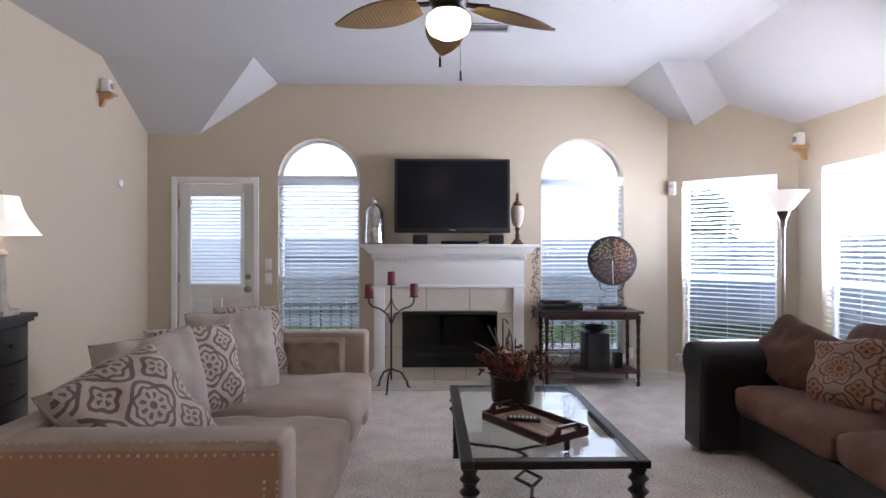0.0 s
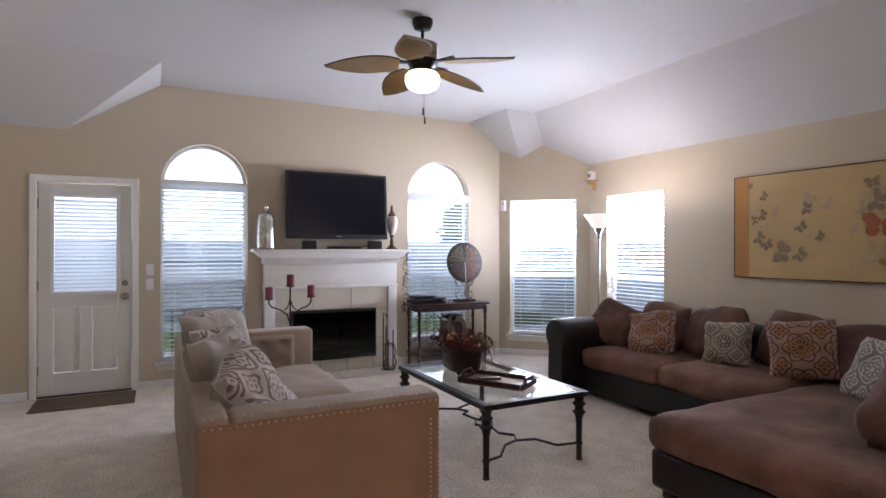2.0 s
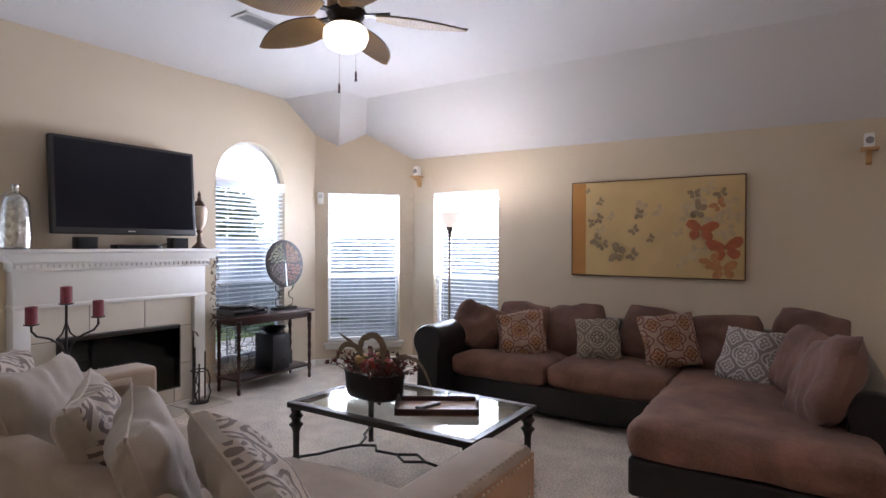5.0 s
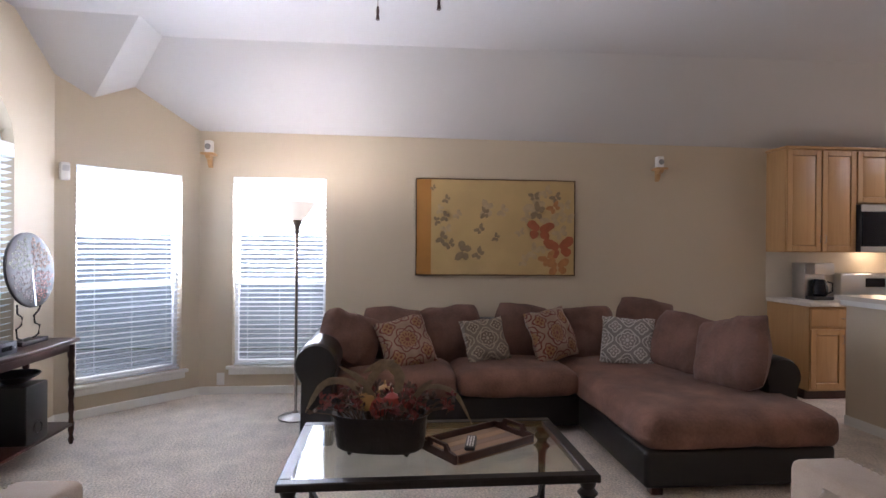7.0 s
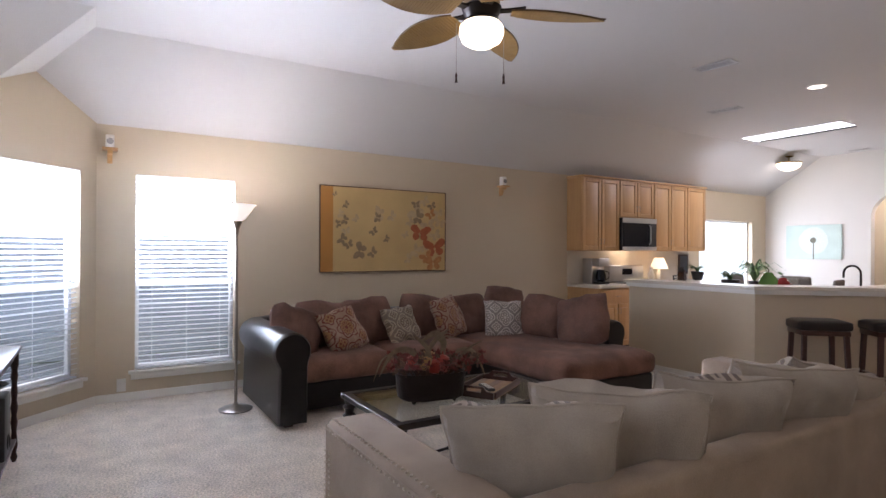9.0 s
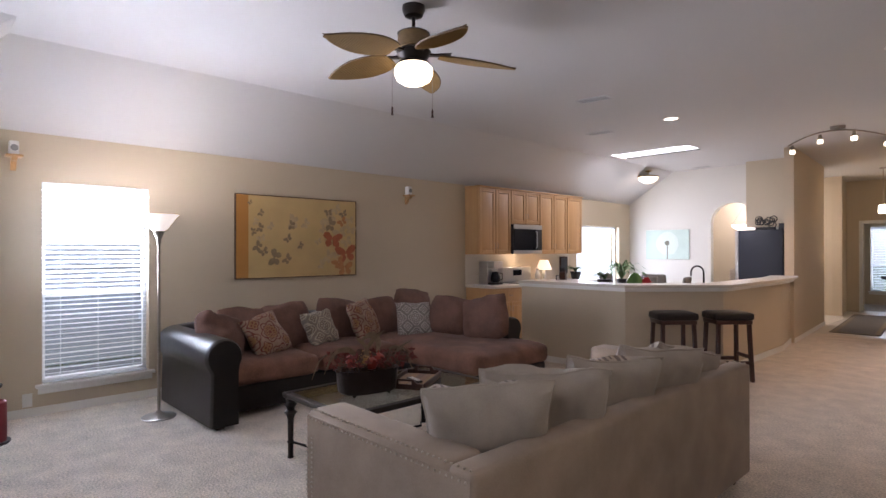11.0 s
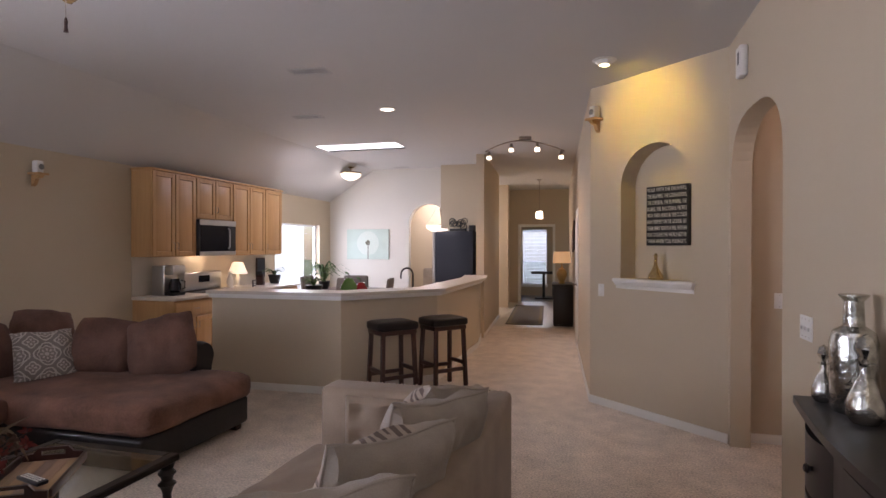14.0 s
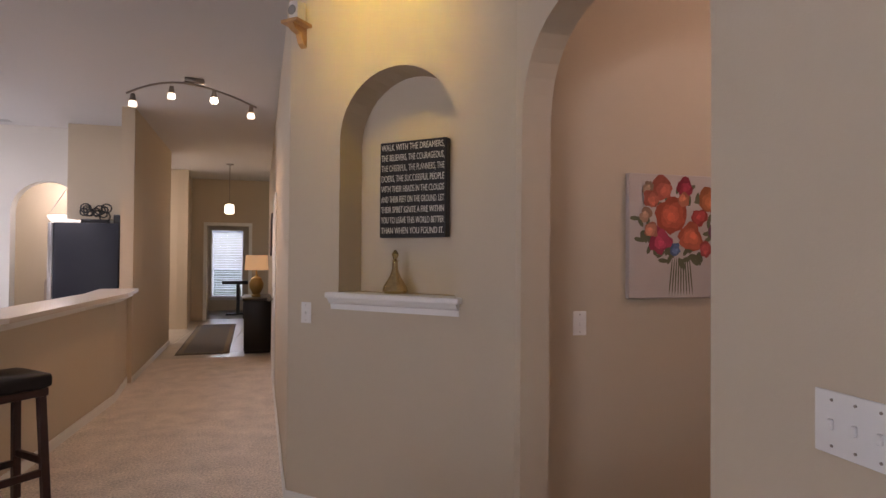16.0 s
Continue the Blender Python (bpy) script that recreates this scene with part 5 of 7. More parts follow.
def blade_bm():
    bm = bmesh.new()
    n, half = 22, []
    for i in range(n + 1):
        s = i / n
        w = 0.118 * math.sin(math.pi * (0.10 + 0.90 * s) ** 0.85) ** 0.75 if i < n else 0.012
        half.append((0.17 + 0.52 * s, max(0.012, w)))
    top = [[bm.verts.new((x, y * k, 0.010 * (1 - (2 * abs(k) - 0) ** 2 * 0.25))) for k in (-1, -0.5, 0, 0.5, 1)] for x, y in half]
    bot = [[bm.verts.new((x, y * k, -0.002)) for k in (-1, -0.5, 0, 0.5, 1)] for x, y in half]
    for g, fl_ in ((top, 0), (bot, 1)):
        for a, b in zip(g, g[1:]):
            for k in range(4):
                q = (a[k], b[k], b[k + 1], a[k + 1])
                bm.faces.new(q[::-1] if fl_ else q)
    for a, b, c, d in zip(top, top[1:], bot, bot[1:]):
        bm.faces.new((a[0], c[0], d[0], b[0])), bm.faces.new((a[4], b[4], d[4], c[4]))
    bm.faces.new([v for v in top[0]] + [v for v in bot[0][::-1]]), bm.faces.new([v for v in top[-1][::-1]] + [v for v in bot[-1]])
    bmesh.ops.recalc_face_normals(bm, faces=bm.faces)
    rimp = [(x, -y, 0.003) for x, y in half] + [(x, y, 0.003) for x, y in half[::-1]]
    return bm, bm_tube(rimp, 0.005, 6), bm_tube([(0.17, 0, 0.012), (0.7, 0, 0.012)], 0.003, 5)


b0, b1, b2 = blade_bm()
mb, mr, mrib = mesh_of("blade", b0, RATTAN), mesh_of("blade_rim", b1, RIM), mesh_of("blade_rib", b2, RIM)
cane = bmesh.new()
for i in range(24):
    x = 0.19 + i * 0.0205
    s = (x - 0.17) / 0.52
    w = 0.118 * math.sin(math.pi * (0.10 + 0.90 * s) ** 0.85) ** 0.75 - 0.004
    bm_tube([(x, -w, 0.0085), (x, 0, 0.012), (x, w, 0.0085)], 0.0022, 4, bm=cane)
    bm_tube([(x, -w, -0.003), (x, w, -0.003)], 0.0022, 4, bm=cane)
mcane = mesh_of("cane_weave", cane, RATTAN)
miron = mesh_of("blade_iron", bm_poly([(0.07, -0.004), (0.15, -0.004), (0.25, 0.012), (0.25, 0.017), (0.14, 0.006), (0.07, 0.006)], -0.022, 0.022), BRONZE)
for k in range(5):
    M_ = pose(0, 0, 2.737, 0, 0, 20 + 72 * k) @ pose(0, 0, 0, 11, 5.5, 0)
    bl = part("fan_blade", mb, None, fn, m=M_)
    part("blade_rim", mr, None, bl), part("blade_rib", mrib, None, bl), part("cane_weave", mcane, None, bl)
    part("blade_bracket", miron, None, fn, m=pose(0, 0, 2.735, 0, 0, 20 + 72 * k))
for x, y, z in ((-0.05, -0.12, 2.33), (0.075, 0.12, 2.33)):
    part("pull_chain", bm_tube([(x, y, 2.67), (x, y, z + 0.05)], 0.0018, 5), NICKEL, fn)
    part("chain_pull", bm_lathe([(0.004, z + 0.055), (0.007, z + 0.04), (0.006, z + 0.02), (0.009, z), (0, z)], 10, at=(x, y, 0)), DARKWOOD, fn)

# ---- dresser and lamp by the west wall ----
dr = thing("dresser", pose(LX + 0.02, 3.31, 0), "black painted bow-front chest with drawers and carved edges", "chest of drawers")


def bow(y0, y1, x0, x1, z0, z1, belly, n=24):
    bm = bmesh.new()
    pts = [(x0, y0), (x0, y1)] + [(x1 + belly * math.sin(math.pi * k / n), y1 + (y0 - y1) * k / n) for k in range(n + 1)]
    a, b = [bm.verts.new((x, y, z0)) for x, y in pts], [bm.verts.new((x, y, z1)) for x, y in pts]
    bm.faces.new(a[::-1]), bm.faces.new(b)
    for i in range(len(pts)):
        j = (i + 1) % len(pts)
        bm.faces.new((a[i], a[j], b[j], b[i]))
    bmesh.ops.recalc_face_normals(bm, faces=bm.faces)
    return bm


part("top", bow(-0.86, 0.86, 0, 0.20, 0.885, 0.915, 0.09), BLACKWOOD, dr)
part("top_mould", bow(-0.845, 0.845, 0, 0.185, 0.86, 0.885, 0.085), BLACKWOOD, dr)
part("carcass", bow(-0.82, 0.82, 0, 0.16, 0.12, 0.86, 0.08), BLACKWOOD, dr)
part("plinth", bow(-0.83, 0.83, 0, 0.17, 0.06, 0.12, 0.08), BLACKWOOD, dr)
for z0, z1 in ((0.15, 0.37), (0.39, 0.61), (0.63, 0.84)):
    for y0, y1, bl_ in ((-0.80, -0.29, 0.05), (-0.27, 0.27, 0.012), (0.29, 0.80, 0.05)):
        x1 = 0.172 + (0.072 if y0 == -0.27 else 0.0)
        d = part("drawer", bow(y0, y1, 0.14, x1, z0, z1, bl_ if y0 == -0.27 else 0.062), BLACKWOOD, dr)
        part("drawer_knob", bm_lathe([(0.008, 0), (0.008, 0.015), (0.018, 0.025), (0.012, 0.034), (0, 0.036)], 12), IRON, d, m=pose(x1 + (0.012 if y0 == -0.27 else 0.055), (y0 + y1) / 2, (z0 + z1) / 2, 0, 90, 0))
for y in (-0.8, 0.8):
    part("foot", bm_box(0.02, y - 0.05, 0, 0.14, y + 0.05, 0.06, 0.01), BLACKWOOD, dr)
tl = thing("table_lamp", pose(-2.44, 3.94, 0.916), "distressed cream column lamp with a flared cream shade, lit", "table lamp")
CREAM = mat("distressed_cream", (0.42, 0.38, 0.32), 0.7, var=0.4, scale=20)
part("lamp_foot", bm_box(-0.075, -0.075, 0, 0.075, 0.075, 0.04, 0.008), CREAM, tl)
part("column", bm_lathe([(0.055, 0.04), (0.045, 0.07), (0.032, 0.11), (0.036, 0.16), (0.03, 0.30), (0.026, 0.38), (0.042, 0.395), (0.03, 0.42), (0.012, 0.43), (0.01, 0.52)], 8), CREAM, tl)
part("shade", bm_lathe([(0.225, 0.52), (0.185, 0.575), (0.145, 0.64), (0.115, 0.71), (0.10, 0.77), (0.095, 0.77), (0.11, 0.71), (0.14, 0.64), (0.18, 0.575), (0.22, 0.52)], 8), glow("lit_shade", (1.0, 0.90, 0.68), 0.7), tl, "flared cream fabric shade")
part("finial", bm_lathe([(0.006, 0.76), (0.012, 0.79), (0.005, 0.80), (0, 0.81)], 10), NICKEL, tl)
jr = thing("mercury_jar", pose(-2.49, 2.66, 0.916), "tall silvered mercury-glass bottle with flared lip", "bottle")
part("jar_body", bm_lathe([(0.062, 0), (0.074, 0.02), (0.076, 0.25), (0.066, 0.29), (0.034, 0.312), (0.03, 0.40), (0.048, 0.42), (0.048, 0.425), (0, 0.42)], 32), MERCURY, jr)
for x, y, s in ((-2.44, 2.53, 0.80), (-2.47, 2.80, 1.1)):
    dc = thing("decanter", pose(x, y, 0.916, 0, 0, 0), "silvered glass decanter with a faceted stopper", "decanter", "decanters on the chest")
    part("decanter_body", bm_lathe([(0.035 * s, 0), (0.05 * s, 0.02 * s), (0.052 * s, 0.06 * s), (0.03 * s, 0.12 * s), (0.014 * s, 0.15 * s), (0.014 * s, 0.175 * s), (0.026 * s, 0.185 * s), (0, 0.185 * s)], 26), MERCURY, dc)
    part("stopper", bm_lathe([(0.009 * s, 0.185 * s), (0.012 * s, 0.20 * s), (0.028 * s, 0.23 * s), (0.02 * s, 0.26 * s), (0, 0.275 * s)], 8), MERCURY, dc)


# ---- things on the walls ----
def text_mesh(body, size, depth=0.001):
    cu = bpy.data.curves.new("text", "FONT")
    cu.body, cu.size, cu.extrude, cu.align_x = body, size, depth, "LEFT"
    cu.space_line = 1.0
    ob = new("text", cu)
    bpy.context.view_layer.update()
    me = bpy.data.meshes.new_from_object(ob.evaluated_get(bpy.context.evaluated_depsgraph_get()))
    bpy.data.objects.remove(ob)
    return me


def ellipse(cx, cz, rx, rz, rot, y, n=18, bm=None, wob=0.0, seed=0):
    bm = bm or bmesh.new()
    c, s = math.cos(radians(rot)), math.sin(radians(rot))
    vs = []
    for i in range(n):
        a = 2 * math.pi * i / n
        k = 1 + wob * noise.noise(Vector((math.cos(a) * 1.5 + seed, math.sin(a) * 1.5, seed)))
        x, z = rx * k * math.cos(a), rz * k * math.sin(a)
        vs.append(bm.verts.new((cx + x * c - z * s, y, cz + x * s + z * c)))
    bm.faces.new(vs)
    return bm


# butterfly canvas on the east wall; its x runs along -y of the room
bp = thing("butterfly_canvas", pose(RX - 0.001, 3.235, 1.605, 0, 0, -90), "wide golden canvas painted with grey and red butterflies", "painting")
GOLDC = mat("gold_canvas", (0.54, 0.38, 0.165), 0.7, var=0.22, scale=2.5, bump=0.2, bscale=300)
part("canvas", bm_box(0, -0.03, -0.465, 1.57, -0.002, 0.465, 0.004, 1), GOLDC, bp)
part("amber_band", bm_box(0.0, -0.0315, -0.462, 0.14, -0.0302, 0.462), mat("amber_band", (0.44, 0.20, 0.04), 0.7, var=0.2, scale=3), bp)
fe = bmesh.new()
for a, c, b, d in ((-0.008, -0.473, 0, 0.473), (1.57, -0.473, 1.578, 0.473), (0, -0.473, 1.57, -0.465), (0, 0.465, 1.57, 0.473)):
    bm_box(a, -0.034, c, b, -0.002, d, bm=fe)
part("edge_frame", fe, mat("thin_brown_edge", (0.10, 0.05, 0.02), 0.6), bp, smooth=False)
GREYW, PALEW, REDW, ORW = (mat(n_, c_, 0.7, var=0.35, scale=18) for n_, c_ in (("grey_wing", (0.26, 0.19, 0.10)), ("pale_wing", (0.47, 0.35, 0.19)), ("red_wing", (0.36, 0.10, 0.035)), ("orange_wing", (0.44, 0.20, 0.065))))
rnd = random.Random(3)


def butterfly(x, z, s, rot, m_, lift):
    bm = bmesh.new()
    c, sn = math.cos(radians(rot)), math.sin(radians(rot))
    for side in (-1, 1):
        for ox, oz, rx, rz, r0 in ((0.55, 0.32, 0.58, 0.34, 28), (0.42, -0.32, 0.38, 0.32, -35)):
            px, pz = side * ox * s, oz * s
            ellipse(x + px * c - pz * sn, z + px * sn + pz * c, rx * s, rz * s, rot + side * r0, -0.0318 - lift - 0.0002 * (oz < 0), bm=bm, wob=0.25, seed=x * 7 + side)
    part("butterfly", bm, m_, bp, smooth=False)


k = 0
for x, z, s, rot, m_ in ((0.16, 0.38, 0.03, 40, GREYW), (0.29, 0.27, 0.045, 60, GREYW), (0.23, 0.17, 0.05, 80, PALEW), (0.28, 0.10, 0.055, 70, GREYW), (0.20, 0.06, 0.045, 100, GREYW), (0.29, -0.02, 0.055, 20, PALEW), (0.25, -0.11, 0.065, 60, GREYW), (0.32, -0.17, 0.06, 30, GREYW),
                         (0.46, -0.24, 0.10, 75, GREYW), (0.61, -0.26, 0.065, 50, GREYW), (0.62, -0.02, 0.055, 40, GREYW), (0.69, 0.18, 0.09, 80, PALEW), (0.67, 0.14, 0.06, 80, GREYW), (0.85, 0.16, 0.065, 60, PALEW), (1.17, 0.22, 0.12, 50, PALEW), (1.20, 0.16, 0.09, 70, GREYW), (1.38, 0.30, 0.06, 30, GREYW),
                         (1.02, -0.05, 0.05, 30, PALEW), (1.16, -0.24, 0.085, 60, PALEW), (1.27, -0.20, 0.07, 30, PALEW), (1.33, 0.06, 0.10, 20, PALEW), (1.49, 0.10, 0.08, -10, PALEW), (1.43, -0.05, 0.08, 30, PALEW), (1.22, -0.03, 0.135, -6, REDW), (1.42, -0.20, 0.15, 8, REDW), (1.40, -0.385, 0.12, 4, ORW), (1.16, 0.31, 0.06, 10, GREYW), (1.28, 0.35, 0.07, 40, PALEW), (1.47, 0.22, 0.07, 15, PALEW), (1.08, 0.10, 0.06, 55, PALEW), (1.30, -0.31, 0.09, 25, ORW), (1.06, -0.33, 0.06, 70, PALEW), (0.40, 0.12, 0.05, 50, PALEW), (0.78, -0.10, 0.045, 65, GREYW), (1.36, 0.20, 0.07, 35, ORW)):
    butterfly(min(x, 1.45 if s > 0.12 else 1.5), z, s * 0.95, rot, m_, 0.0004 * k)
    k += 1


def corner_speaker(M, label="small white satellite speaker on a wooden wall bracket"):
    w = thing("wall_speaker", M, label, "loudspeaker", "wall speakers")
    part("speaker_body", bm_box(-0.034, -0.095, 0.0, 0.034, -0.02, 0.115, 0.012), PLASTIC, w)
    part("cone", bm_lathe([(0.026, 0), (0.028, 0.004), (0.018, 0.003), (0.0, 0.001)], 18), mat("speaker_cone", (0.25, 0.25, 0.25), 0.7) if "speaker_cone" not in bpy.data.materials else bpy.data.materials["speaker_cone"], w, m=pose(0, -0.101, 0.055, 90, 0, 0))
    part("bracket_shelf", bm_box(-0.06, -0.13, -0.022, 0.06, -0.001, -0.002, 0.005), OAK, w)
    part("bracket_corbel", bm_poly([(-0.001, -0.022), (-0.12, -0.022), (-0.095, -0.05), (-0.05, -0.06), (-0.03, -0.11), (-0.001, -0.13)], -0.02, 0.02), OAK, w, m=pose(0, 0, 0, 0, 0, 90) @ pose(0, 0, 0), smooth=False)


corner_speaker(M_E @ pose(0.10, 0, 2.27))
corner_speaker(M_E @ pose(5.28 - 0.80, 0, 2.22))
corner_speaker(M_W @ pose(5.27 - 0.27, 0, 2.72))
corner_speaker(M_D @ pose(0.10, 0, 2.74))


def plate(M, w, h, toggles, label, name="light_switch"):
    p = thing(name, M, label, "wall plate")
    part("cover", bm_box(-w / 2, -0.006, -h / 2, w / 2, -0.001, h / 2, 0.003), PLASTIC, p)
    for i in range(toggles):
        x = (i - (toggles - 1) / 2) * 0.046
        part("toggle", bm_box(x - 0.005, -0.014, -0.012, x + 0.005, -0.006, 0.008, 0.002, 1), PLASTIC, p)
        for s in (-1, 1):
            part("screw", bm_lathe([(0.003, 0), (0.003, 0.0015), (0, 0.002)], 8), NICKEL, p, m=pose(x, -0.006, s * h * 0.36, 90, 0, 0))


def outlet(M):
    p = thing("wall_outlet", M, "white duplex electrical outlet low on the wall", "outlet", "wall outlets")
    part("cover", bm_box(-0.036, -0.006, -0.058, 0.036, -0.001, 0.058, 0.003), PLASTIC, p)
    for s in (-1, 1):
        part("socket", bm_box(-0.017, -0.0085, s * 0.026 - 0.014, 0.017, -0.006, s * 0.026 + 0.014, 0.003), PLASTIC, p)


plate(M_N @ pose(1.235, 0, 1.19), 0.07, 0.115, 1, "white light switch beside the back door")
plate(M_N @ pose(1.235, 0, 1.04), 0.07, 0.115, 1, "white light switch beside the back door")
plate(M_D @ pose(0.14, 0, 1.10), 0.072, 0.118, 1, "white light switch near the hall corner")
plate(M_W @ pose(1.92 - 0.27, 0, 1.12), 0.165, 0.118, 3, "white three-gang switch plate by the arch")
plate(pose(-2.95, 0.19, 1.10, 0, 0, 180), 0.072, 0.118, 1, "white switch inside the arched passage")
outlet(M_E @ pose(0.20, 0, 0.145))
outlet(M_N @ pose(4.99, 0, 0.26))
outlet(M_W @ pose(5.25, 0, 0.15))
mo = thing("motion_sensor", M_B @ pose(0.06, 0, 1.98), "white alarm sensor in the corner by the bay", "alarm sensor")
part("sensor_body", bm_box(-0.035, -0.055, -0.07, 0.035, -0.002, 0.07, 0.014), PLASTIC, mo)
part("sensor_lens", bm_box(-0.024, -0.06, 0.0, 0.024, -0.054, 0.045, 0.006), mat("sensor_lens", (0.55, 0.55, 0.55), 0.3), mo)
al = thing("alarm_box", M_W @ pose(0.77 - 0.27, 0, 2.78), "white alarm box high on the wall above the arch", "alarm box")
part("box_body", bm_box(-0.06, -0.055, -0.11, 0.06, -0.002, 0.10, 0.012), PLASTIC, al)
part("box_window", bm_box(0.005, -0.058, -0.03, 0.035, -0.054, 0.055, 0.003), BLACK, al)
th = thing("wall_sensor", M_W @ pose(5.58 - 0.27, 0, 1.96), "small round white sensor on the wall", "sensor")
part("disc", bm_lathe([(0.035, 0), (0.035, 0.015), (0.025, 0.02), (0, 0.02)], 20), PLASTIC, th, m=pose(0, -0.001, 0, 90, 0, 0))


VENTM = mat("vent_enamel", (0.42, 0.41, 0.40), 0.5, var=0.05)


def vent(x, y, rot, w=0.36, d=0.17):
    v = thing("ceiling_vent", pose(x, y, CZ - 0.001, 0, 0, rot), "white louvred air register in the ceiling", "air vent", "ceiling registers")
    fb_ = bmesh.new()
    for a, c, b, e in ((-w / 2, -d / 2, w / 2, -d / 2 + 0.025), (-w / 2, d / 2 - 0.025, w / 2, d / 2), (-w / 2, -d / 2 + 0.025, -w / 2 + 0.025, d / 2 - 0.025), (w / 2 - 0.025, -d / 2 + 0.025, w / 2, d / 2 - 0.025)):
        bm_box(a, c, -0.0065, b, e, -0.001, 0.002, 1, bm=fb_)
    part("vent_frame", fb_, VENTM, v, smooth=False)
    # near-black sheet stands in for the shaded duct between the louvres
    part("vent_shade_sheet", bm_box(-w / 2 + 0.02, -d / 2 + 0.02, -0.003, w / 2 - 0.02, d / 2 - 0.02, -0.001), mat("vent_duct_shade", (0.03, 0.03, 0.03), 0.9) if "vent_duct_shade" not in bpy.data.materials else bpy.data.materials["vent_duct_shade"], v)
    lv = mesh_of("louvre", bm_box(-w / 2 + 0.022, -0.0045, -0.001, w / 2 - 0.022, 0.0055, 0.001), VENTM, False)
    for i in range(4):
        part("louvre", lv, None, v, m=pose(0, -d / 2 + 0.042 + i * (d - 0.084) / 3, -0.0048, 6, 0, 0))


vent(0.76, 4.57, 0)
vent(0.83, 0.56, 6)
vent(1.70, -1.0, 6)
vent(2.02, -5.25, 0, 0.3, 0.12)
cl = thing("recessed_light", pose(0.655, -0.885, CZ), "round recessed ceiling light, lit", "downlight")
part("trim_ring", bm_lathe([(0.095, -0.001), (0.098, -0.008), (0.08, -0.012), (0.075, -0.001)], 32), PLASTIC, cl)
part("lens", bm_lathe([(0.076, -0.002), (0.07, -0.007), (0, -0.008)], 28), glow("downlight_lens", (1, 0.9, 0.75), 6), cl)
lamp("downlight", "SPOT", pose(0.655, -0.885, CZ - 0.03), 9, (1, 0.85, 0.66), cone=110)
sl_ = thing("eyeball_light", pose(-1.66, 0.20, CZ), "recessed eyeball spotlight washing the niche wall, lit", "downlight")
part("trim_ring", bm_lathe([(0.095, -0.001), (0.098, -0.008), (0.08, -0.012), (0.075, -0.001)], 32), PLASTIC, sl_)
part("eyeball", bm_lathe([(0.074, -0.001), (0.07, -0.02), (0.045, -0.045), (0.04, -0.04), (0, -0.035)], 24), PLASTIC, sl_)
part("bulb", bm_lathe([(0.038, -0.046), (0.03, -0.05), (0, -0.052)], 20), glow("spot_bulb", (1, 0.83, 0.35), 12), sl_)
lamp("niche_spot", "SPOT", look((-1.66, 0.20, CZ - 0.06), (-2.02, -0.22, 2.72)), 44, (1.0, 0.72, 0.10), cone=105)

# ---- niche ----
nb_ = bmesh.new()
U0, U1, NZ0, NZ1, NR, ND = 0.365, 1.08, 1.22, 2.06, 0.357, 0.205
bm_box(U0 - 0.02, ND, NZ0 - 0.03, U1 + 0.02, ND + 0.02, NZ1 + NR + 0.05, bm=nb_)
bm_box(U0 - 0.02, 0.158, NZ0 - 0.04, U1 + 0.02, ND, NZ0, bm=nb_)
bm_box(U0 - 0.02, 0.158, NZ0, U0, ND, NZ1, bm=nb_)
bm_box(U1, 0.158, NZ0, U1 + 0.02, ND, NZ1, bm=nb_)
cxn = (U0 + U1) / 2
for i in range(20):
    a0, a1 = math.pi * i / 20, math.pi * (i + 1) / 20
    pts = [(cxn - (NR + e) * math.cos(a), NZ1 + (NR + e) * math.sin(a)) for a, e in ((a0, 0), (a1, 0), (a1, 0.02), (a0, 0.02))]
    bm_poly(pts, 0.158, ND, nb_)
tagged(part("niche_lining", nb_, WALL, None, "", M_D, smooth=False), "tan painted arched wall niche", "niche", kind="structure")
ns = thing("niche_sill", M_D, "white moulded sill under the arched niche", "sill", kind="structure")
part("sill_board", bm_box(U0 - 0.06, -0.05, NZ0 - 0.028, U1 + 0.04, 0.10, NZ0 + 0.003, 0.008), WHITE, ns)
part("sill_moulding", bm_poly([(0.0, -0.09), (0.0, -0.028), (-0.042, -0.028), (-0.03, -0.05), (-0.012, -0.06), (-0.008, -0.09)], U0 - 0.045, U1 + 0.025), WHITE, ns, m=pose(0, -0.001, NZ0, 0, 0, 0) @ Matrix(((0, 1, 0, 0), (1, 0, 0, 0), (0, 0, 1, 0), (0, 0, 0, 1))), smooth=False)
sg = thing("word_sign", M_D @ pose(0.527, 0.203, 1.525), "black block sign with lines of cream lettering", "sign")
part("board", bm_box(0, -0.05, 0, 0.42, -0.001, 0.53, 0.004, 1), BLACK, sg)
INK = mat("cream_ink", (0.62, 0.60, 0.54), 0.7)
for i, ln_ in enumerate(("WALK WITH THE DREAMERS,", "THE BELIEVERS, THE COURAGEOUS,", "THE CHEERFUL, THE PLANNERS, THE", "DOERS, THE SUCCESSFUL PEOPLE", "WITH THEIR HEADS IN THE CLOUDS", "AND THEIR FEET ON THE GROUND. LET", "THEIR SPIRIT IGNITE A FIRE WITHIN", "YOU TO LEAVE THIS WORLD BETTER", "THAN WHEN YOU FOUND IT.")):
    me = text_mesh(ln_, 0.05)
    me.materials.clear()
    me.materials.append(INK)
    wd = max(v.co.x for v in me.vertices)
    part("lettering", me, None, sg, m=pose(0.012, -0.0515, 0.53 - 0.048 - i * 0.0575, 90, 0, 0) @ Matrix.Diagonal((0.396 / wd, 1, 1, 1)))
nbt = thing("niche_bottle", M_D @ pose(0.668, 0.10, NZ0 + 0.003), "small gold mercury-glass bottle with stopper in the niche", "bottle")
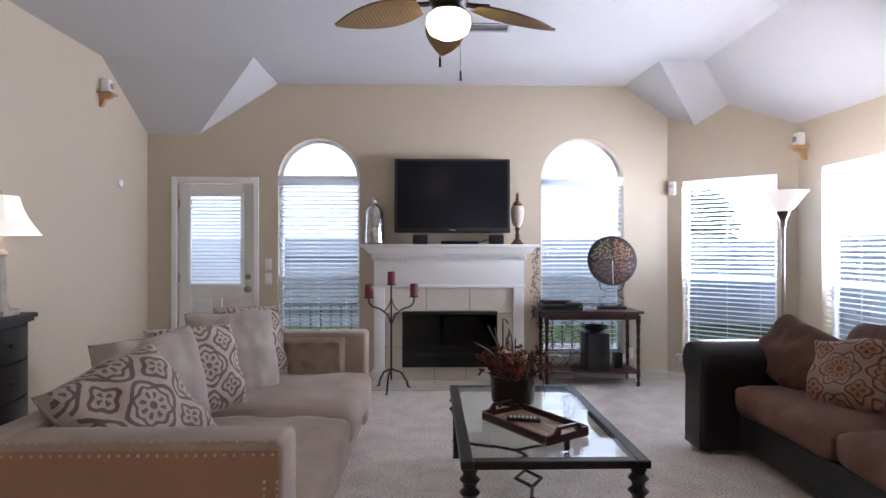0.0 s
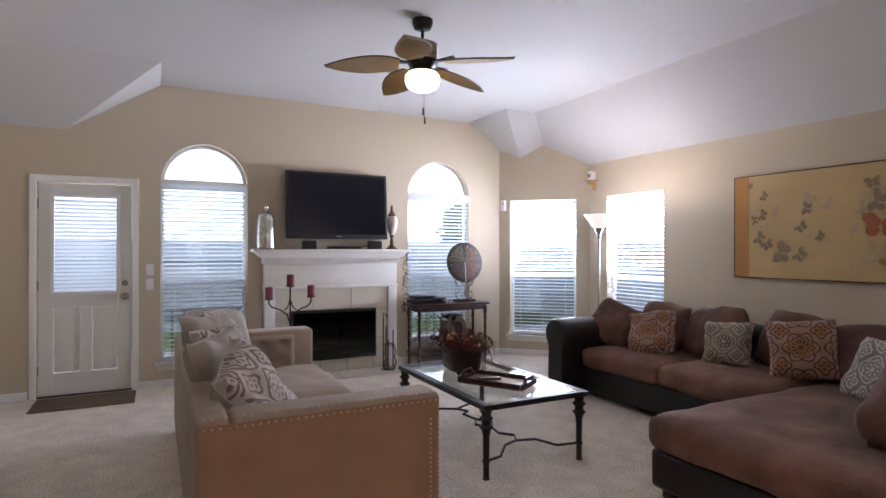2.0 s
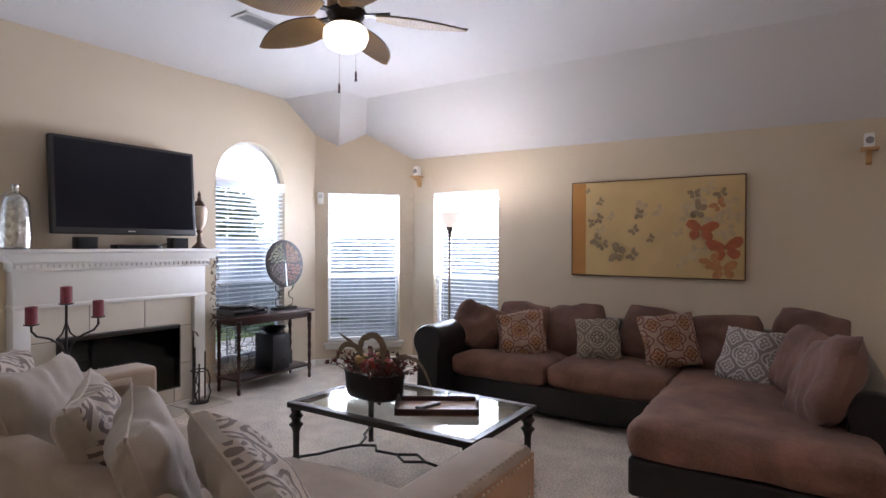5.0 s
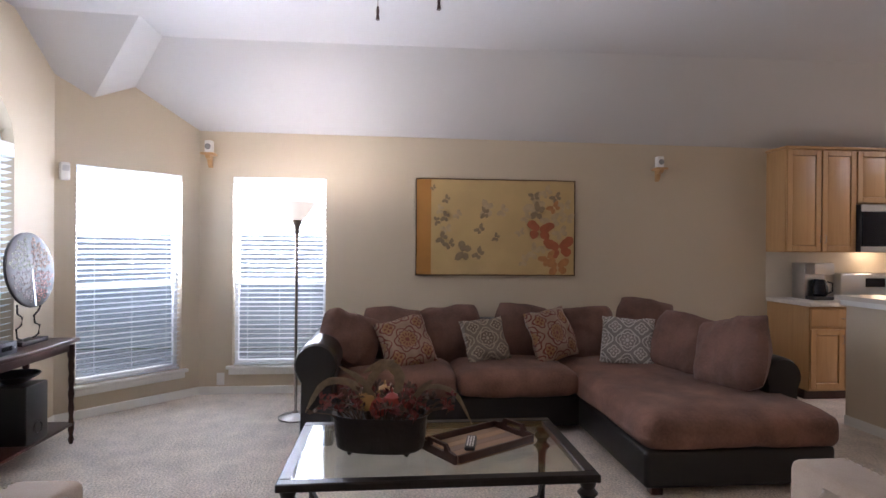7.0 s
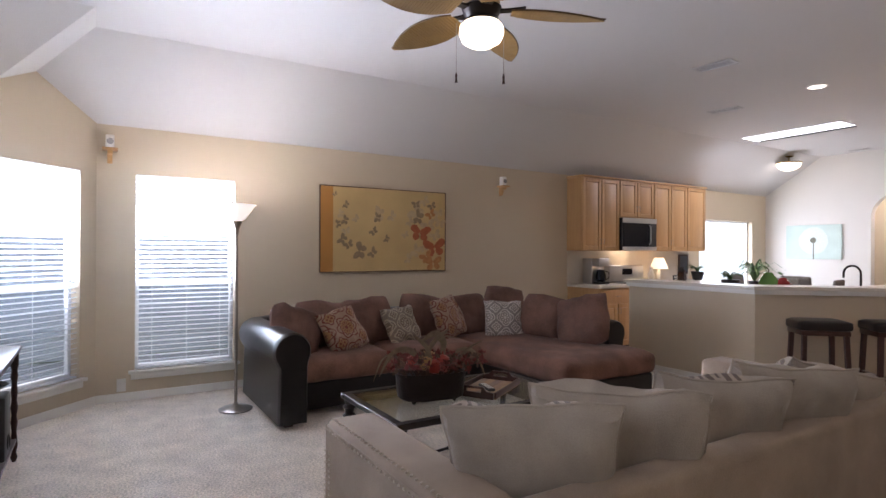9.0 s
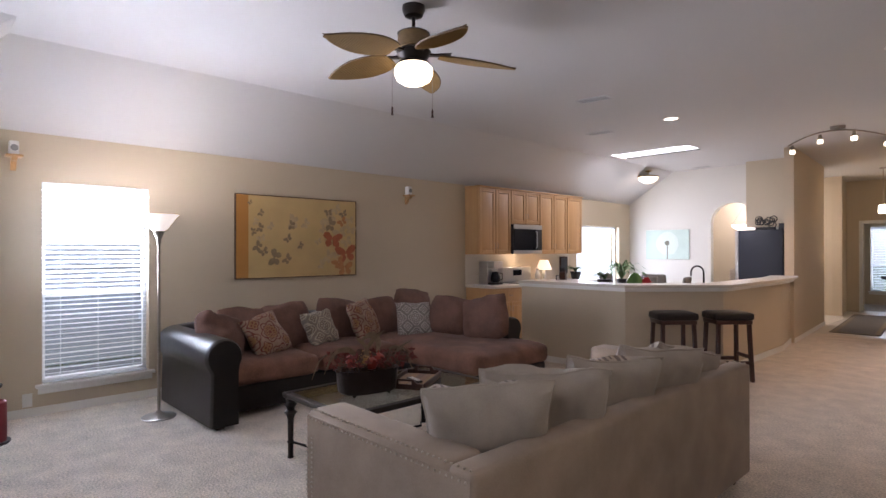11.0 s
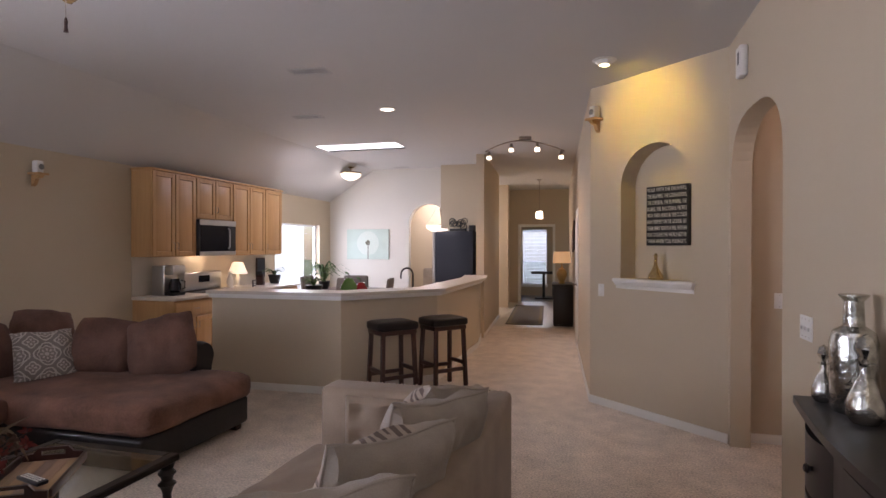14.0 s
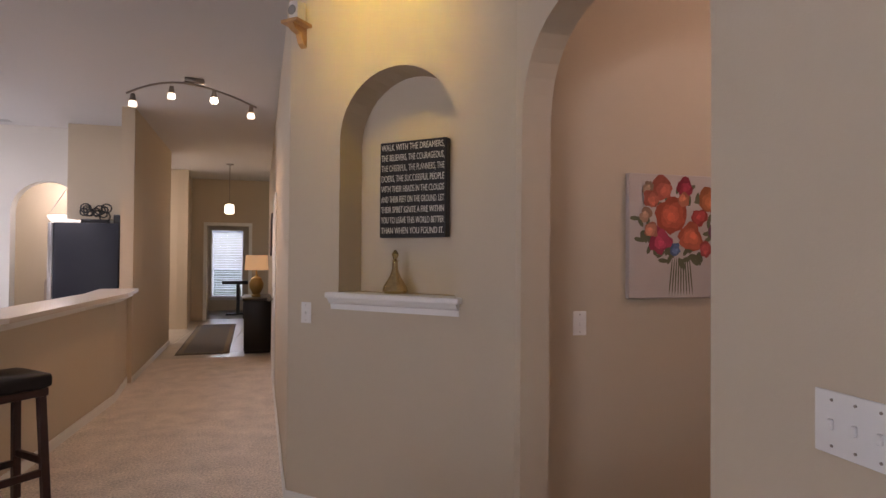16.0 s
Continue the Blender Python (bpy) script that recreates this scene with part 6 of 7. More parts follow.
part("bottle_body", bm_lathe([(0.06, 0), (0.068, 0.015), (0.062, 0.04), (0.03, 0.09), (0.016, 0.13), (0.014, 0.17), (0.022, 0.178), (0, 0.178)], 26), GOLDGLASS, nbt)
part("stopper", bm_lathe([(0.01, 0.178), (0.012, 0.19), (0.02, 0.21), (0.008, 0.23), (0, 0.235)], 14), GOLDGLASS, nbt)

# flower canvas in the passage; its x runs along -x of the room
fc = thing("flower_canvas", pose(-3.20, 0.192, 1.22, 0, 0, 180), "canvas of red and coral roses in a glass vase", "painting")
part("canvas", bm_box(0, -0.035, 0, 0.62, -0.002, 0.63, 0.004, 1), mat("pale_canvas", (0.50, 0.44, 0.40), 0.75, var=0.12, scale=5), fc)
rnd = random.Random(8)
lift = 0
for x, z, r, col in ((0.20, 0.55, 0.075, (0.42, 0.10, 0.06)), (0.33, 0.56, 0.06, (0.33, 0.03, 0.05)), (0.24, 0.42, 0.12, (0.48, 0.10, 0.05)), (0.47, 0.50, 0.095, (0.46, 0.14, 0.05)), (0.18, 0.29, 0.085, (0.42, 0.05, 0.09)), (0.36, 0.31, 0.09, (0.50, 0.12, 0.06)), (0.52, 0.34, 0.07, (0.20, 0.08, 0.12)), (0.27, 0.25, 0.04, (0.10, 0.16, 0.30)), (0.09, 0.42, 0.045, (0.40, 0.24, 0.16)), (0.56, 0.58, 0.045, (0.36, 0.10, 0.05)), (0.10, 0.56, 0.04, (0.33, 0.22, 0.14)), (0.41, 0.42, 0.06, (0.40, 0.06, 0.05)), (0.13, 0.49, 0.055, (0.46, 0.12, 0.07)), (0.30, 0.50, 0.05, (0.50, 0.16, 0.08)), (0.44, 0.24, 0.055, (0.44, 0.08, 0.07)), (0.11, 0.34, 0.05, (0.50, 0.20, 0.12)), (0.56, 0.44, 0.05, (0.46, 0.16, 0.06))):
    for j in range(4):
        lift += 0.0002
        c2 = tuple(min(1, c * (0.75 + 0.28 * j)) for c in col)
        nm = "petal_%d" % int(lift * 10000)
        part("rose", ellipse(x + rnd.uniform(-0.012, 0.012), z + rnd.uniform(-0.012, 0.012), r * 0.78 * (1 - 0.24 * j), r * 0.78 * (0.95 - 0.24 * j), rnd.uniform(0, 90), -0.0355 - lift, bm=None, wob=0.5, seed=lift * 999), mat(nm, c2, 0.75, var=0.3, scale=30), fc, smooth=False)
lfb = bmesh.new()
for i in range(70):
    a = rnd.uniform(0, 6.28)
    ellipse(0.30 + math.cos(a) * rnd.uniform(0.15, 0.27), 0.38 + math.sin(a) * rnd.uniform(0.12, 0.22), 0.03, 0.012, rnd.uniform(0, 180), -0.0353 - 0.00001 * i, 8, lfb)
part("painted_leaves", lfb, mat("painted_leaf", (0.13, 0.13, 0.07), 0.8, var=0.4), fc, smooth=False)
stb = bmesh.new()
for i in range(9):
    ellipse(0.24 + 0.015 * i, 0.11, 0.004, 0.10, -6 + 1.5 * i, -0.0354 - 0.00002 * i, 8, stb)
part("painted_stem", stb, bpy.data.materials["painted_leaf"], fc, smooth=False)
# added lamp and fixture, out of view, to brighten the passage walls
lamp("passage_fill", "POINT", pose(-3.9, 1.3, 2.6), 20, (1, 0.78, 0.64), radius=0.12)
pl_ = thing("passage_fill_mount", pose(-3.9, 1.3, CZ), "added warm ceiling light, out of view, that brightens the arched passage", "ceiling light")
part("base", bm_lathe([(0.11, -0.001), (0.11, -0.02), (0.06, -0.03)], 24), NICKEL, pl_)
part("glass", bm_lathe([(0.10, -0.021), (0.09, -0.06), (0.05, -0.09), (0, -0.095)], 24), glow("passage_fill_glass", (1, 0.7, 0.45), 5), pl_)

# ---- breakfast bar ----
BARP = [(2.40, -0.19), (0.905, -0.235), (0.13, -1.10), (0.115, -3.3), (0.235, -4.12)]


def ribbon(pts, w_in, w_out, z0, z1):
    """A band along a line: w_out to the room's side, w_in behind it."""
    bm = bmesh.new()
    P_ = [Vector((x, y, 0)) for x, y in pts]
    rows = []
    for i, p in enumerate(P_):
        d0 = (P_[i] - P_[i - 1]).normalized() if i else (P_[1] - P_[0]).normalized()
        d1 = (P_[i + 1] - P_[i]).normalized() if i < len(P_) - 1 else d0
        n_ = (Vector((d0.y, -d0.x, 0)) + Vector((d1.y, -d1.x, 0))).normalized()
        k_ = 1 / max(0.5, n_.dot(Vector((d0.y, -d0.x, 0))))
        out = n_ * k_
        rows.append([bm.verts.new((q.x, q.y, z)) for q in (p - out * w_out, p + out * w_in) for z in (z0, z1)])
    for a, b in zip(rows, rows[1:]):
        for i, j in ((0, 1), (1, 3), (3, 2), (2, 0)):
            bm.faces.new((a[i], a[j], b[j], b[i]))
    bm.faces.new((rows[0][0], rows[0][2], rows[0][3], rows[0][1]))
    bm.faces.new((rows[-1][1], rows[-1][3], rows[-1][2], rows[-1][0]))
    bmesh.ops.recalc_face_normals(bm, faces=bm.faces)
    return bm


BX = [(x, y) for x, y in BARP]
# the run goes from east to the hall with the kitchen on its left
bw = part("bar_wall", ribbon(BX, -0.0, 0.14, 0.0, 1.0), WALL, smooth=False)
tagged(bw, "angled tan half wall of the breakfast bar", "half wall", kind="structure")
tagged(part("baseboard", ribbon(BX, 0.013, -0.001, 0.0, 0.075), WHITE, smooth=False), "white baseboard along the bar", "baseboard", kind="structure")
bt_ = thing("bar_counter", pose(0, 0, 0), "pale laminate bar top with a white moulded edge", "countertop")
part("slab", ribbon(BX, 0.11, 0.26, 1.012, 1.045), COUNTER, bt_, smooth=False)
part("edge_moulding", ribbon(BX, 0.055, 0.18, 0.965, 1.012), WHITE, bt_, smooth=False)
outlet(pose(1.62, -0.213, 0.16, 0, 0, 1.7))
# kitchen counter behind the bar
kc = thing("sink_counter", pose(0, 0, 0), "pale laminate kitchen counter behind the bar", "countertop")
part("counter_slab", ribbon([(2.1, -0.36), (0.98, -0.40), (0.30, -1.16), (0.28, -3.4), (0.36, -4.2)], -0.0, 0.62, 0.88, 0.915), COUNTER, kc, smooth=False)
part("counter_body", ribbon([(2.1, -0.36), (0.98, -0.40), (0.30, -1.16), (0.28, -3.4), (0.36, -4.2)], -0.0, 0.58, 0.0, 0.88), OAK, kc, smooth=False)
fa = thing("kitchen_faucet", pose(0.75, -2.1, 0.916, 0, 0, 20), "dark bronze gooseneck kitchen faucet", "faucet")
part("faucet_base", bm_lathe([(0.03, 0), (0.03, 0.01), (0.018, 0.03)], 16), BRONZE, fa)
part("spout", bm_tube([(0, 0, 0.02), (0, 0, 0.22)] + [(0.08 - 0.08 * math.cos(radians(a)), 0, 0.22 + 0.09 * math.sin(radians(a))) for a in range(15, 181, 15)] + [(0.16, 0, 0.17)], 0.012, 10), BRONZE, fa)
for i, (x, y, m_, s, lab) in enumerate(((1.05, -0.75, mat("green_glass_pear", (0.10, 0.22, 0.05), 0.2, coat=0.6), 1.5, "green glass pear on the counter"), (0.93, -0.80, mat("red_glass_apple", (0.30, 0.02, 0.02), 0.25, coat=0.6), 1.2, "red glass apple on the counter"))):
    ap = thing("glass_fruit", pose(x, y, 0.916), lab, "ornament", "glass fruit")
    part("fruit", bm_lathe([(0, 0), (0.05 * s, 0.01), (0.075 * s, 0.06 * s), (0.06 * s, 0.11 * s), (0.035 * s, 0.15 * s), (0.02 * s, 0.165 * s), (0, 0.165 * s)], 22), m_, ap)
    part("stalk", bm_tube([(0, 0, 0.16 * s), (0.01, 0, 0.20 * s)], 0.004, 6), BROWNF, ap)
    part("leaf", ellipse(0.03, 0.20 * s, 0.03, 0.012, 25, 0), LEAF, ap, smooth=False)


# ---- bar stools ----
def stool(x, y, rot):
    s = thing("bar_stool", pose(x, y, 0, 0, 0, rot), "dark wooden saddle bar stool with a black leather seat", "bar stool", "stools at the bar")
    part("seat", bm_soft(0.44, 0.34, 0.09, 0.03, 0.01), LEATHER, s, m=pose(0, 0, 0.715))
    part("seat_frame", bm_box(-0.20, -0.155, 0.63, 0.20, 0.155, 0.675, 0.006), DARKWOOD, s)
    for sx in (-1, 1):
        for sy in (-1, 1):
            b_ = bmesh.new()
            bm_box(-0.02, -0.02, 0, 0.02, 0.02, 0.66, 0.004, 1, bm=b_)
            for v in b_.verts:
                k_ = 1 - v.co.z / 0.66
                v.co.x += sx * (0.17 + 0.022 * k_)
                v.co.y += sy * (0.13 + 0.03 * k_)
            part("leg", b_, DARKWOOD, s)
    for sy in (-1, 1):
        part("stretcher", bm_box(-0.17, sy * 0.148 - 0.012, 0.19, 0.17, sy * 0.148 + 0.012, 0.23, 0.003, 1), DARKWOOD, s)
    for sx in (-1, 1):
        part("stretcher", bm_box(sx * 0.182 - 0.012, -0.13, 0.25, sx * 0.182 + 0.012, 0.13, 0.29, 0.003, 1), DARKWOOD, s)


stool(0.40, -0.37, 48)
stool(-0.01, -0.83, 48)


# ---- kitchen wall ----
def cab_door(parent, y0, y1, z0, z1, x, knob):
    """A raised-panel oak door facing -x."""
    b_ = bmesh.new()
    w = 0.055
    for a, c, b, d in ((y0, z0, y0 + w, z1), (y1 - w, z0, y1, z1), (y0 + w, z0, y1 - w, z0 + w), (y0 + w, z1 - w, y1 - w, z1)):
        bm_box(x - 0.02, a, c, x - 0.001, b, d, 0.003, 1, bm=b_)
    d_ = part("cabinet_door", b_, OAK, parent, smooth=False)
    part("raised_panel", bm_box(x - 0.014, y0 + w + 0.002, z0 + w + 0.002, x - 0.001, y1 - w - 0.002, z1 - w - 0.002, 0.012, 2), OAK, d_)
    if knob:
        part("pull", bm_tube([(x - 0.02, knob[0], knob[1] - 0.04), (x - 0.042, knob[0], knob[1] - 0.03), (x - 0.042, knob[0], knob[1] + 0.03), (x - 0.02, knob[0], knob[1] + 0.04)], 0.004, 6), NICKEL, d_)


def upper(y0, y1, z0, z1, doors, x0=3.37):
    c = thing("wall_cabinet", pose(0, 0, 0), "honey oak wall cabinet with raised-panel doors", "kitchen cabinet", "wall cabinets")
    part("cabinet_box", bm_box(x0, y0, z0, RX - 0.002, y1, z1, 0.003, 1), OAK, c)
    n_ = doors
    for i in range(n_):
        a, b = y0 + (y1 - y0) * i / n_, y0 + (y1 - y0) * (i + 1) / n_
        kn = (b - 0.03 if i % 2 == 0 else a + 0.03, z0 + 0.13)
        cab_door(c, a + 0.006, b - 0.006, z0 + 0.008, z1 - 0.008, x0, kn)


upper(-1.12, -0.38, 1.385, 2.40, 2)
upper(-1.875, -1.124, 1.87, 2.40, 2)
upper(-2.68, -1.88, 1.385, 2.40, 2)
upper(-3.16, -2.684, 1.385, 2.40, 1)
tagged(part("cornice", bm_box(3.34, -3.18, 2.40, RX - 0.002, -0.365, 2.43, 0.008), OAK), "thin oak cornice above the cabinets", "trim", kind="structure")


def lower(y0, y1, doors):
    c = thing("base_cabinet", pose(0, 0, 0), "honey oak base cabinet with a drawer and doors", "kitchen cabinet", "base cabinets")
    part("cabinet_box", bm_box(3.07, y0, 0.09, RX - 0.002, y1, 0.875, 0.003, 1), OAK, c)
    part("toe_kick", bm_box(3.13, y0 + 0.01, 0, RX - 0.002, y1 - 0.01, 0.09), DARKWOOD, c)
    for i in range(doors):
        a, b = y0 + (y1 - y0) * i / doors, y0 + (y1 - y0) * (i + 1) / doors
        cab_door(c, a + 0.008, b - 0.008, 0.11, 0.665, 3.07, (b - 0.03 if i % 2 == 0 else a + 0.03, 0.57))
    dr_ = part("drawer_front", bm_box(3.05, y0 + 0.008, 0.69, 3.069, y1 - 0.008, 0.855, 0.006), OAK, c)
    part("pull", bm_tube([(3.05, (y0 + y1) / 2 - 0.04, 0.77), (3.028, (y0 + y1) / 2 - 0.03, 0.77), (3.028, (y0 + y1) / 2 + 0.03, 0.77), (3.05, (y0 + y1) / 2 + 0.04, 0.77)], 0.004, 6), NICKEL, dr_)


lower(-1.10, -0.40, 2)
lower(-2.68, -1.88, 2)
lower(-3.16, -2.684, 1)
for y0, y1 in ((-1.11, -0.385), (-3.18, -1.87)):
    w_ = thing("worktop", pose(0, 0, 0), "pale laminate kitchen worktop", "countertop")
    part("slab", bm_box(3.03, y0, 0.88, RX - 0.002, y1, 0.917, 0.006), COUNTER, w_)
tagged(part("backsplash", bm_box(RX - 0.012, -3.16, 0.918, RX - 0.001, -0.385, 1.384), mat("backsplash_tile", (0.60, 0.55, 0.47), 0.35, var=0.05, scale=8)), "pale tiled backsplash", "backsplash", kind="structure")
mw = thing("microwave", pose(0, 0, 0), "stainless over-range microwave with a dark door", "microwave")
part("case", bm_box(3.31, -1.872, 1.39, RX - 0.002, -1.126, 1.862, 0.006), BLACK, mw)
part("door_glass", bm_box(3.303, -1.70, 1.45, 3.3095, -1.14, 1.79, 0.003, 1), SCREEN, mw)
part("steel_band", bm_box(3.30, -1.872, 1.79, 3.3095, -1.126, 1.862, 0.003, 1), STEEL, mw)
part("steel_band", bm_box(3.30, -1.872, 1.39, 3.3095, -1.126, 1.445, 0.003, 1), STEEL, mw)
part("control_panel", bm_box(3.303, -1.87, 1.45, 3.3095, -1.71, 1.79, 0.003, 1), BLACK, mw)
part("door_handle", bm_tube([(3.303, -1.70, 1.48), (3.275, -1.70, 1.50), (3.275, -1.70, 1.74), (3.303, -1.70, 1.76)], 0.009, 8), STEEL, mw)
rg = thing("range", pose(0, 0, 0), "black and stainless freestanding kitchen range", "range")
part("oven_body", bm_box(3.06, -1.868, 0.02, RX - 0.02, -1.115, 0.905, 0.006), BLACK, rg)
part("cooktop", bm_box(3.03, -1.868, 0.906, RX - 0.05, -1.115, 0.925, 0.006), BLACK, rg)
part("backguard", bm_box(3.53, -1.868, 0.926, RX - 0.015, -1.115, 1.17, 0.02, 3), STEEL, rg)
part("clock_panel", bm_box(3.522, -1.60, 1.03, 3.529, -1.38, 1.12, 0.003, 1), SCREEN, rg)
part("oven_door", bm_box(3.035, -1.855, 0.20, 3.059, -1.128, 0.78, 0.006), STEEL, rg)
part("oven_window", bm_box(3.03, -1.76, 0.32, 3.0345, -1.22, 0.66, 0.003, 1), SCREEN, rg)
part("oven_handle", bm_tube([(3.035, -1.80, 0.73), (2.99, -1.79, 0.735), (2.99, -1.19, 0.735), (3.035, -1.18, 0.73)], 0.011, 8), STEEL, rg)
for i in range(5):
    part("burner_knob", bm_lathe([(0.022, 0), (0.02, 0.02), (0, 0.022)], 14), STEEL, rg, m=pose(3.059, -1.79 + i * 0.15, 0.845, 0, -90, 0))
cm = thing("coffee_maker", pose(3.42, -0.72, 0.918), "stainless drip coffee maker with a glass carafe", "coffee maker")
part("housing", bm_box(-0.02, -0.11, 0, 0.16, 0.11, 0.36, 0.012), STEEL, cm)
part("brew_head", bm_box(-0.15, -0.105, 0.25, -0.021, 0.105, 0.36, 0.012), STEEL, cm)
part("warming_base", bm_box(-0.15, -0.105, 0, -0.021, 0.105, 0.035, 0.008), BLACK, cm)
part("carafe", bm_lathe([(0.05, 0), (0.07, 0.02), (0.072, 0.09), (0.05, 0.15), (0.05, 0.165), (0, 0.165)], 24), SCREEN, cm, "dark glass carafe", m=pose(-0.085, 0, 0.036))
part("carafe_handle", bm_tube([(-0.14, -0.03, 0.18), (-0.185, -0.05, 0.17), (-0.185, -0.05, 0.09), (-0.15, -0.04, 0.07)], 0.009, 8), BLACK, cm)
kl = thing("kitchen_lamp", pose(3.42, -2.08, 0.918), "small white figurine lamp with a lit cream shade", "table lamp")
part("lamp_stem", bm_lathe([(0.05, 0), (0.055, 0.015), (0.02, 0.04), (0.03, 0.09), (0.035, 0.14), (0.015, 0.19), (0.008, 0.22)], 16), PLASTIC, kl)
part("shade", bm_lathe([(0.135, 0.20), (0.07, 0.36), (0.066, 0.36), (0.13, 0.20)], 24), glow("kitchen_shade", (1, 0.78, 0.48), 1.3), kl, "lit cream fabric shade")
lamp("kitchen_lamp_bulb", "POINT", pose(3.42, -2.08, 1.20), 7, (1, 0.72, 0.40), radius=0.05)
lamp("range_hood_lamp", "POINT", pose(3.48, -1.5, 1.36), 4, (1, 0.72, 0.42), radius=0.06)
sgk = thing("counter_sign", pose(3.30, -2.3, 0.918, 0, 0, -70), "small dark sign with illegible pale lettering", "sign")
part("board", bm_box(-0.10, -0.012, 0, 0.10, 0.0, 0.10, 0.003, 1), BLACK, sgk)
for z, w in ((0.065, 0.07), (0.03, 0.06)):
    part("lettering_bar", bm_box(-w, -0.0145, z - 0.008, w, -0.0125, z + 0.01), INK, sgk)
kb = thing("knife_block", pose(3.40, -2.62, 0.918, 0, 0, -70), "dark knife block with black-handled knives", "knife block")
part("block", bm_poly([(-0.05, 0.0), (0.07, 0.0), (0.07, 0.05), (-0.01, 0.17), (-0.07, 0.13)], -0.05, 0.05), DARKWOOD, kb, smooth=False)
for i in range(5):
    part("knife_handle", bm_tube([(-0.035, -0.035 + i * 0.018, 0.14), (-0.085, -0.035 + i * 0.018, 0.22)], 0.008, 6), BLACK, kb)
fg = thing("ceramic_figurine", pose(3.44, -1.93, 0.918), "slender white ceramic figure on the worktop", "figurine")
part("figure", bm_lathe([(0.045, 0), (0.04, 0.03), (0.05, 0.10), (0.03, 0.16), (0.02, 0.19), (0.03, 0.215), (0.0, 0.25)], 16), PLASTIC, fg)
ks = thing("wall_plaque", pose(RX - 0.014, -2.98, 1.17, 0, 0, -90), "small dark framed plaque on the backsplash", "plaque")
part("plaque_frame", bm_box(-0.12, -0.02, -0.16, 0.12, -0.001, 0.16, 0.004, 1), DARKWOOD, ks)
part("plaque_face", bm_box(-0.095, -0.0235, -0.135, 0.095, -0.0205, 0.135), mat("slate_face", (0.06, 0.075, 0.10), 0.6, var=0.3, scale=15), ks)

# ---- breakfast nook ----
da = thing("dandelion_canvas", pose(3.27, -5.499, 1.26, 0, 0, 180), "pale green canvas of a white dandelion head", "painting")
part("canvas", bm_box(0, -0.03, 0, 0.90, -0.002, 0.60, 0.004, 1), mat("mint_canvas", (0.52, 0.63, 0.57), 0.7, var=0.14, scale=4), da)
part("seed_halo", ellipse(0.46, 0.32, 0.24, 0.235, 0, -0.0312, 36, None, 0.06), mat("seed_halo", (0.62, 0.70, 0.64), 0.8, var=0.08, scale=40), da, smooth=False)
pb_ = bmesh.new()
for i in range(70):
    a = i * 2.4
    r = 0.235 * math.sqrt(i / 70)
    ellipse(0.46 + r * math.cos(a), 0.32 + r * math.sin(a), 0.014, 0.005, math.degrees(a), -0.0318 - 0.000004 * i, 6, pb_)
tagged(part("seed_tufts", pb_, mat("seed_white", (0.74, 0.76, 0.72), 0.8), da, smooth=False), kind="stuff")
part("seed_head", ellipse(0.46, 0.33, 0.055, 0.045, 0, -0.0330, 18, None, 0.3), mat("seed_brown", (0.16, 0.16, 0.12), 0.8, var=0.4, scale=40), da, smooth=False)
part("stalk", bm_box(0.452, -0.0335, 0.0, 0.470, -0.0321, 0.30), bpy.data.materials["seed_brown"], da)
dl = thing("dome_light", pose(2.79, -4.6, 2.985), "brass semi-flush dome ceiling light, lit", "ceiling light")
part("ceiling_plate", bm_lathe([(0.07, -0.005), (0.075, -0.012), (0.03, -0.03)], 24), GOLDGLASS, dl, m=pose(0, 0, 0.01))
part("rod", bm_tube([(0, 0, -0.02), (0, 0, -0.10)], 0.012, 8), GOLDGLASS, dl)
part("brass_rim", bm_lathe([(0.19, -0.10), (0.20, -0.11), (0.19, -0.125), (0.02, -0.095)], 32), GOLDGLASS, dl)
part("dome", bm_lathe([(0.185, -0.122), (0.165, -0.18), (0.10, -0.225), (0.015, -0.24), (0, -0.255)], 32), glow("dome_glass", (1, 0.9, 0.68), 2.6), dl)
lamp("dome_bulb", "POINT", pose(2.79, -4.6, 2.60), 3, (1, 0.92, 0.78), radius=0.12)
ntb = thing("nook_table", pose(2.6, -4.2, 0), "dark dining table in the breakfast nook", "dining table")
part("tabletop", bm_box(-0.55, -0.45, 0.72, 0.55, 0.45, 0.76, 0.01), DARKWOOD, ntb)
for sx in (-0.48, 0.48):
    for sy in (-0.38, 0.38):
        part("leg", bm_box(sx - 0.035, sy - 0.035, 0, sx + 0.035, sy + 0.035, 0.72, 0.005), DARKWOOD, ntb)


def chair(x, y, rot):
    c = thing("dining_chair", pose(x, y, 0, 0, 0, rot), "grey-brown woven dining chair in the breakfast nook", "chair", "nook chairs")
    wk = mat("woven_grey", (0.14, 0.12, 0.10), 0.85, var=0.3, scale=30, bump=0.6, bscale=90) if "woven_grey" not in bpy.data.materials else bpy.data.materials["woven_grey"]
    part("seat", bm_soft(0.46, 0.46, 0.08, 0.03), wk, c, m=pose(0, 0, 0.45))
    part("backrest", bm_soft(0.46, 0.06, 0.50, 0.028), wk, c, m=pose(0, 0.22, 0.73, -8, 0, 0))
    for sx in (-0.19, 0.19):
        for sy in (-0.19, 0.19):
            part("leg", bm_box(sx - 0.02, sy - 0.02, 0, sx + 0.02, sy + 0.02, 0.42, 0.004), DARKWOOD, c)


chair(3.25, -4.25, -90), chair(2.45, -3.55, 180), chair(2.0, -3.9, 100), chair(2.75, -4.9, 10)


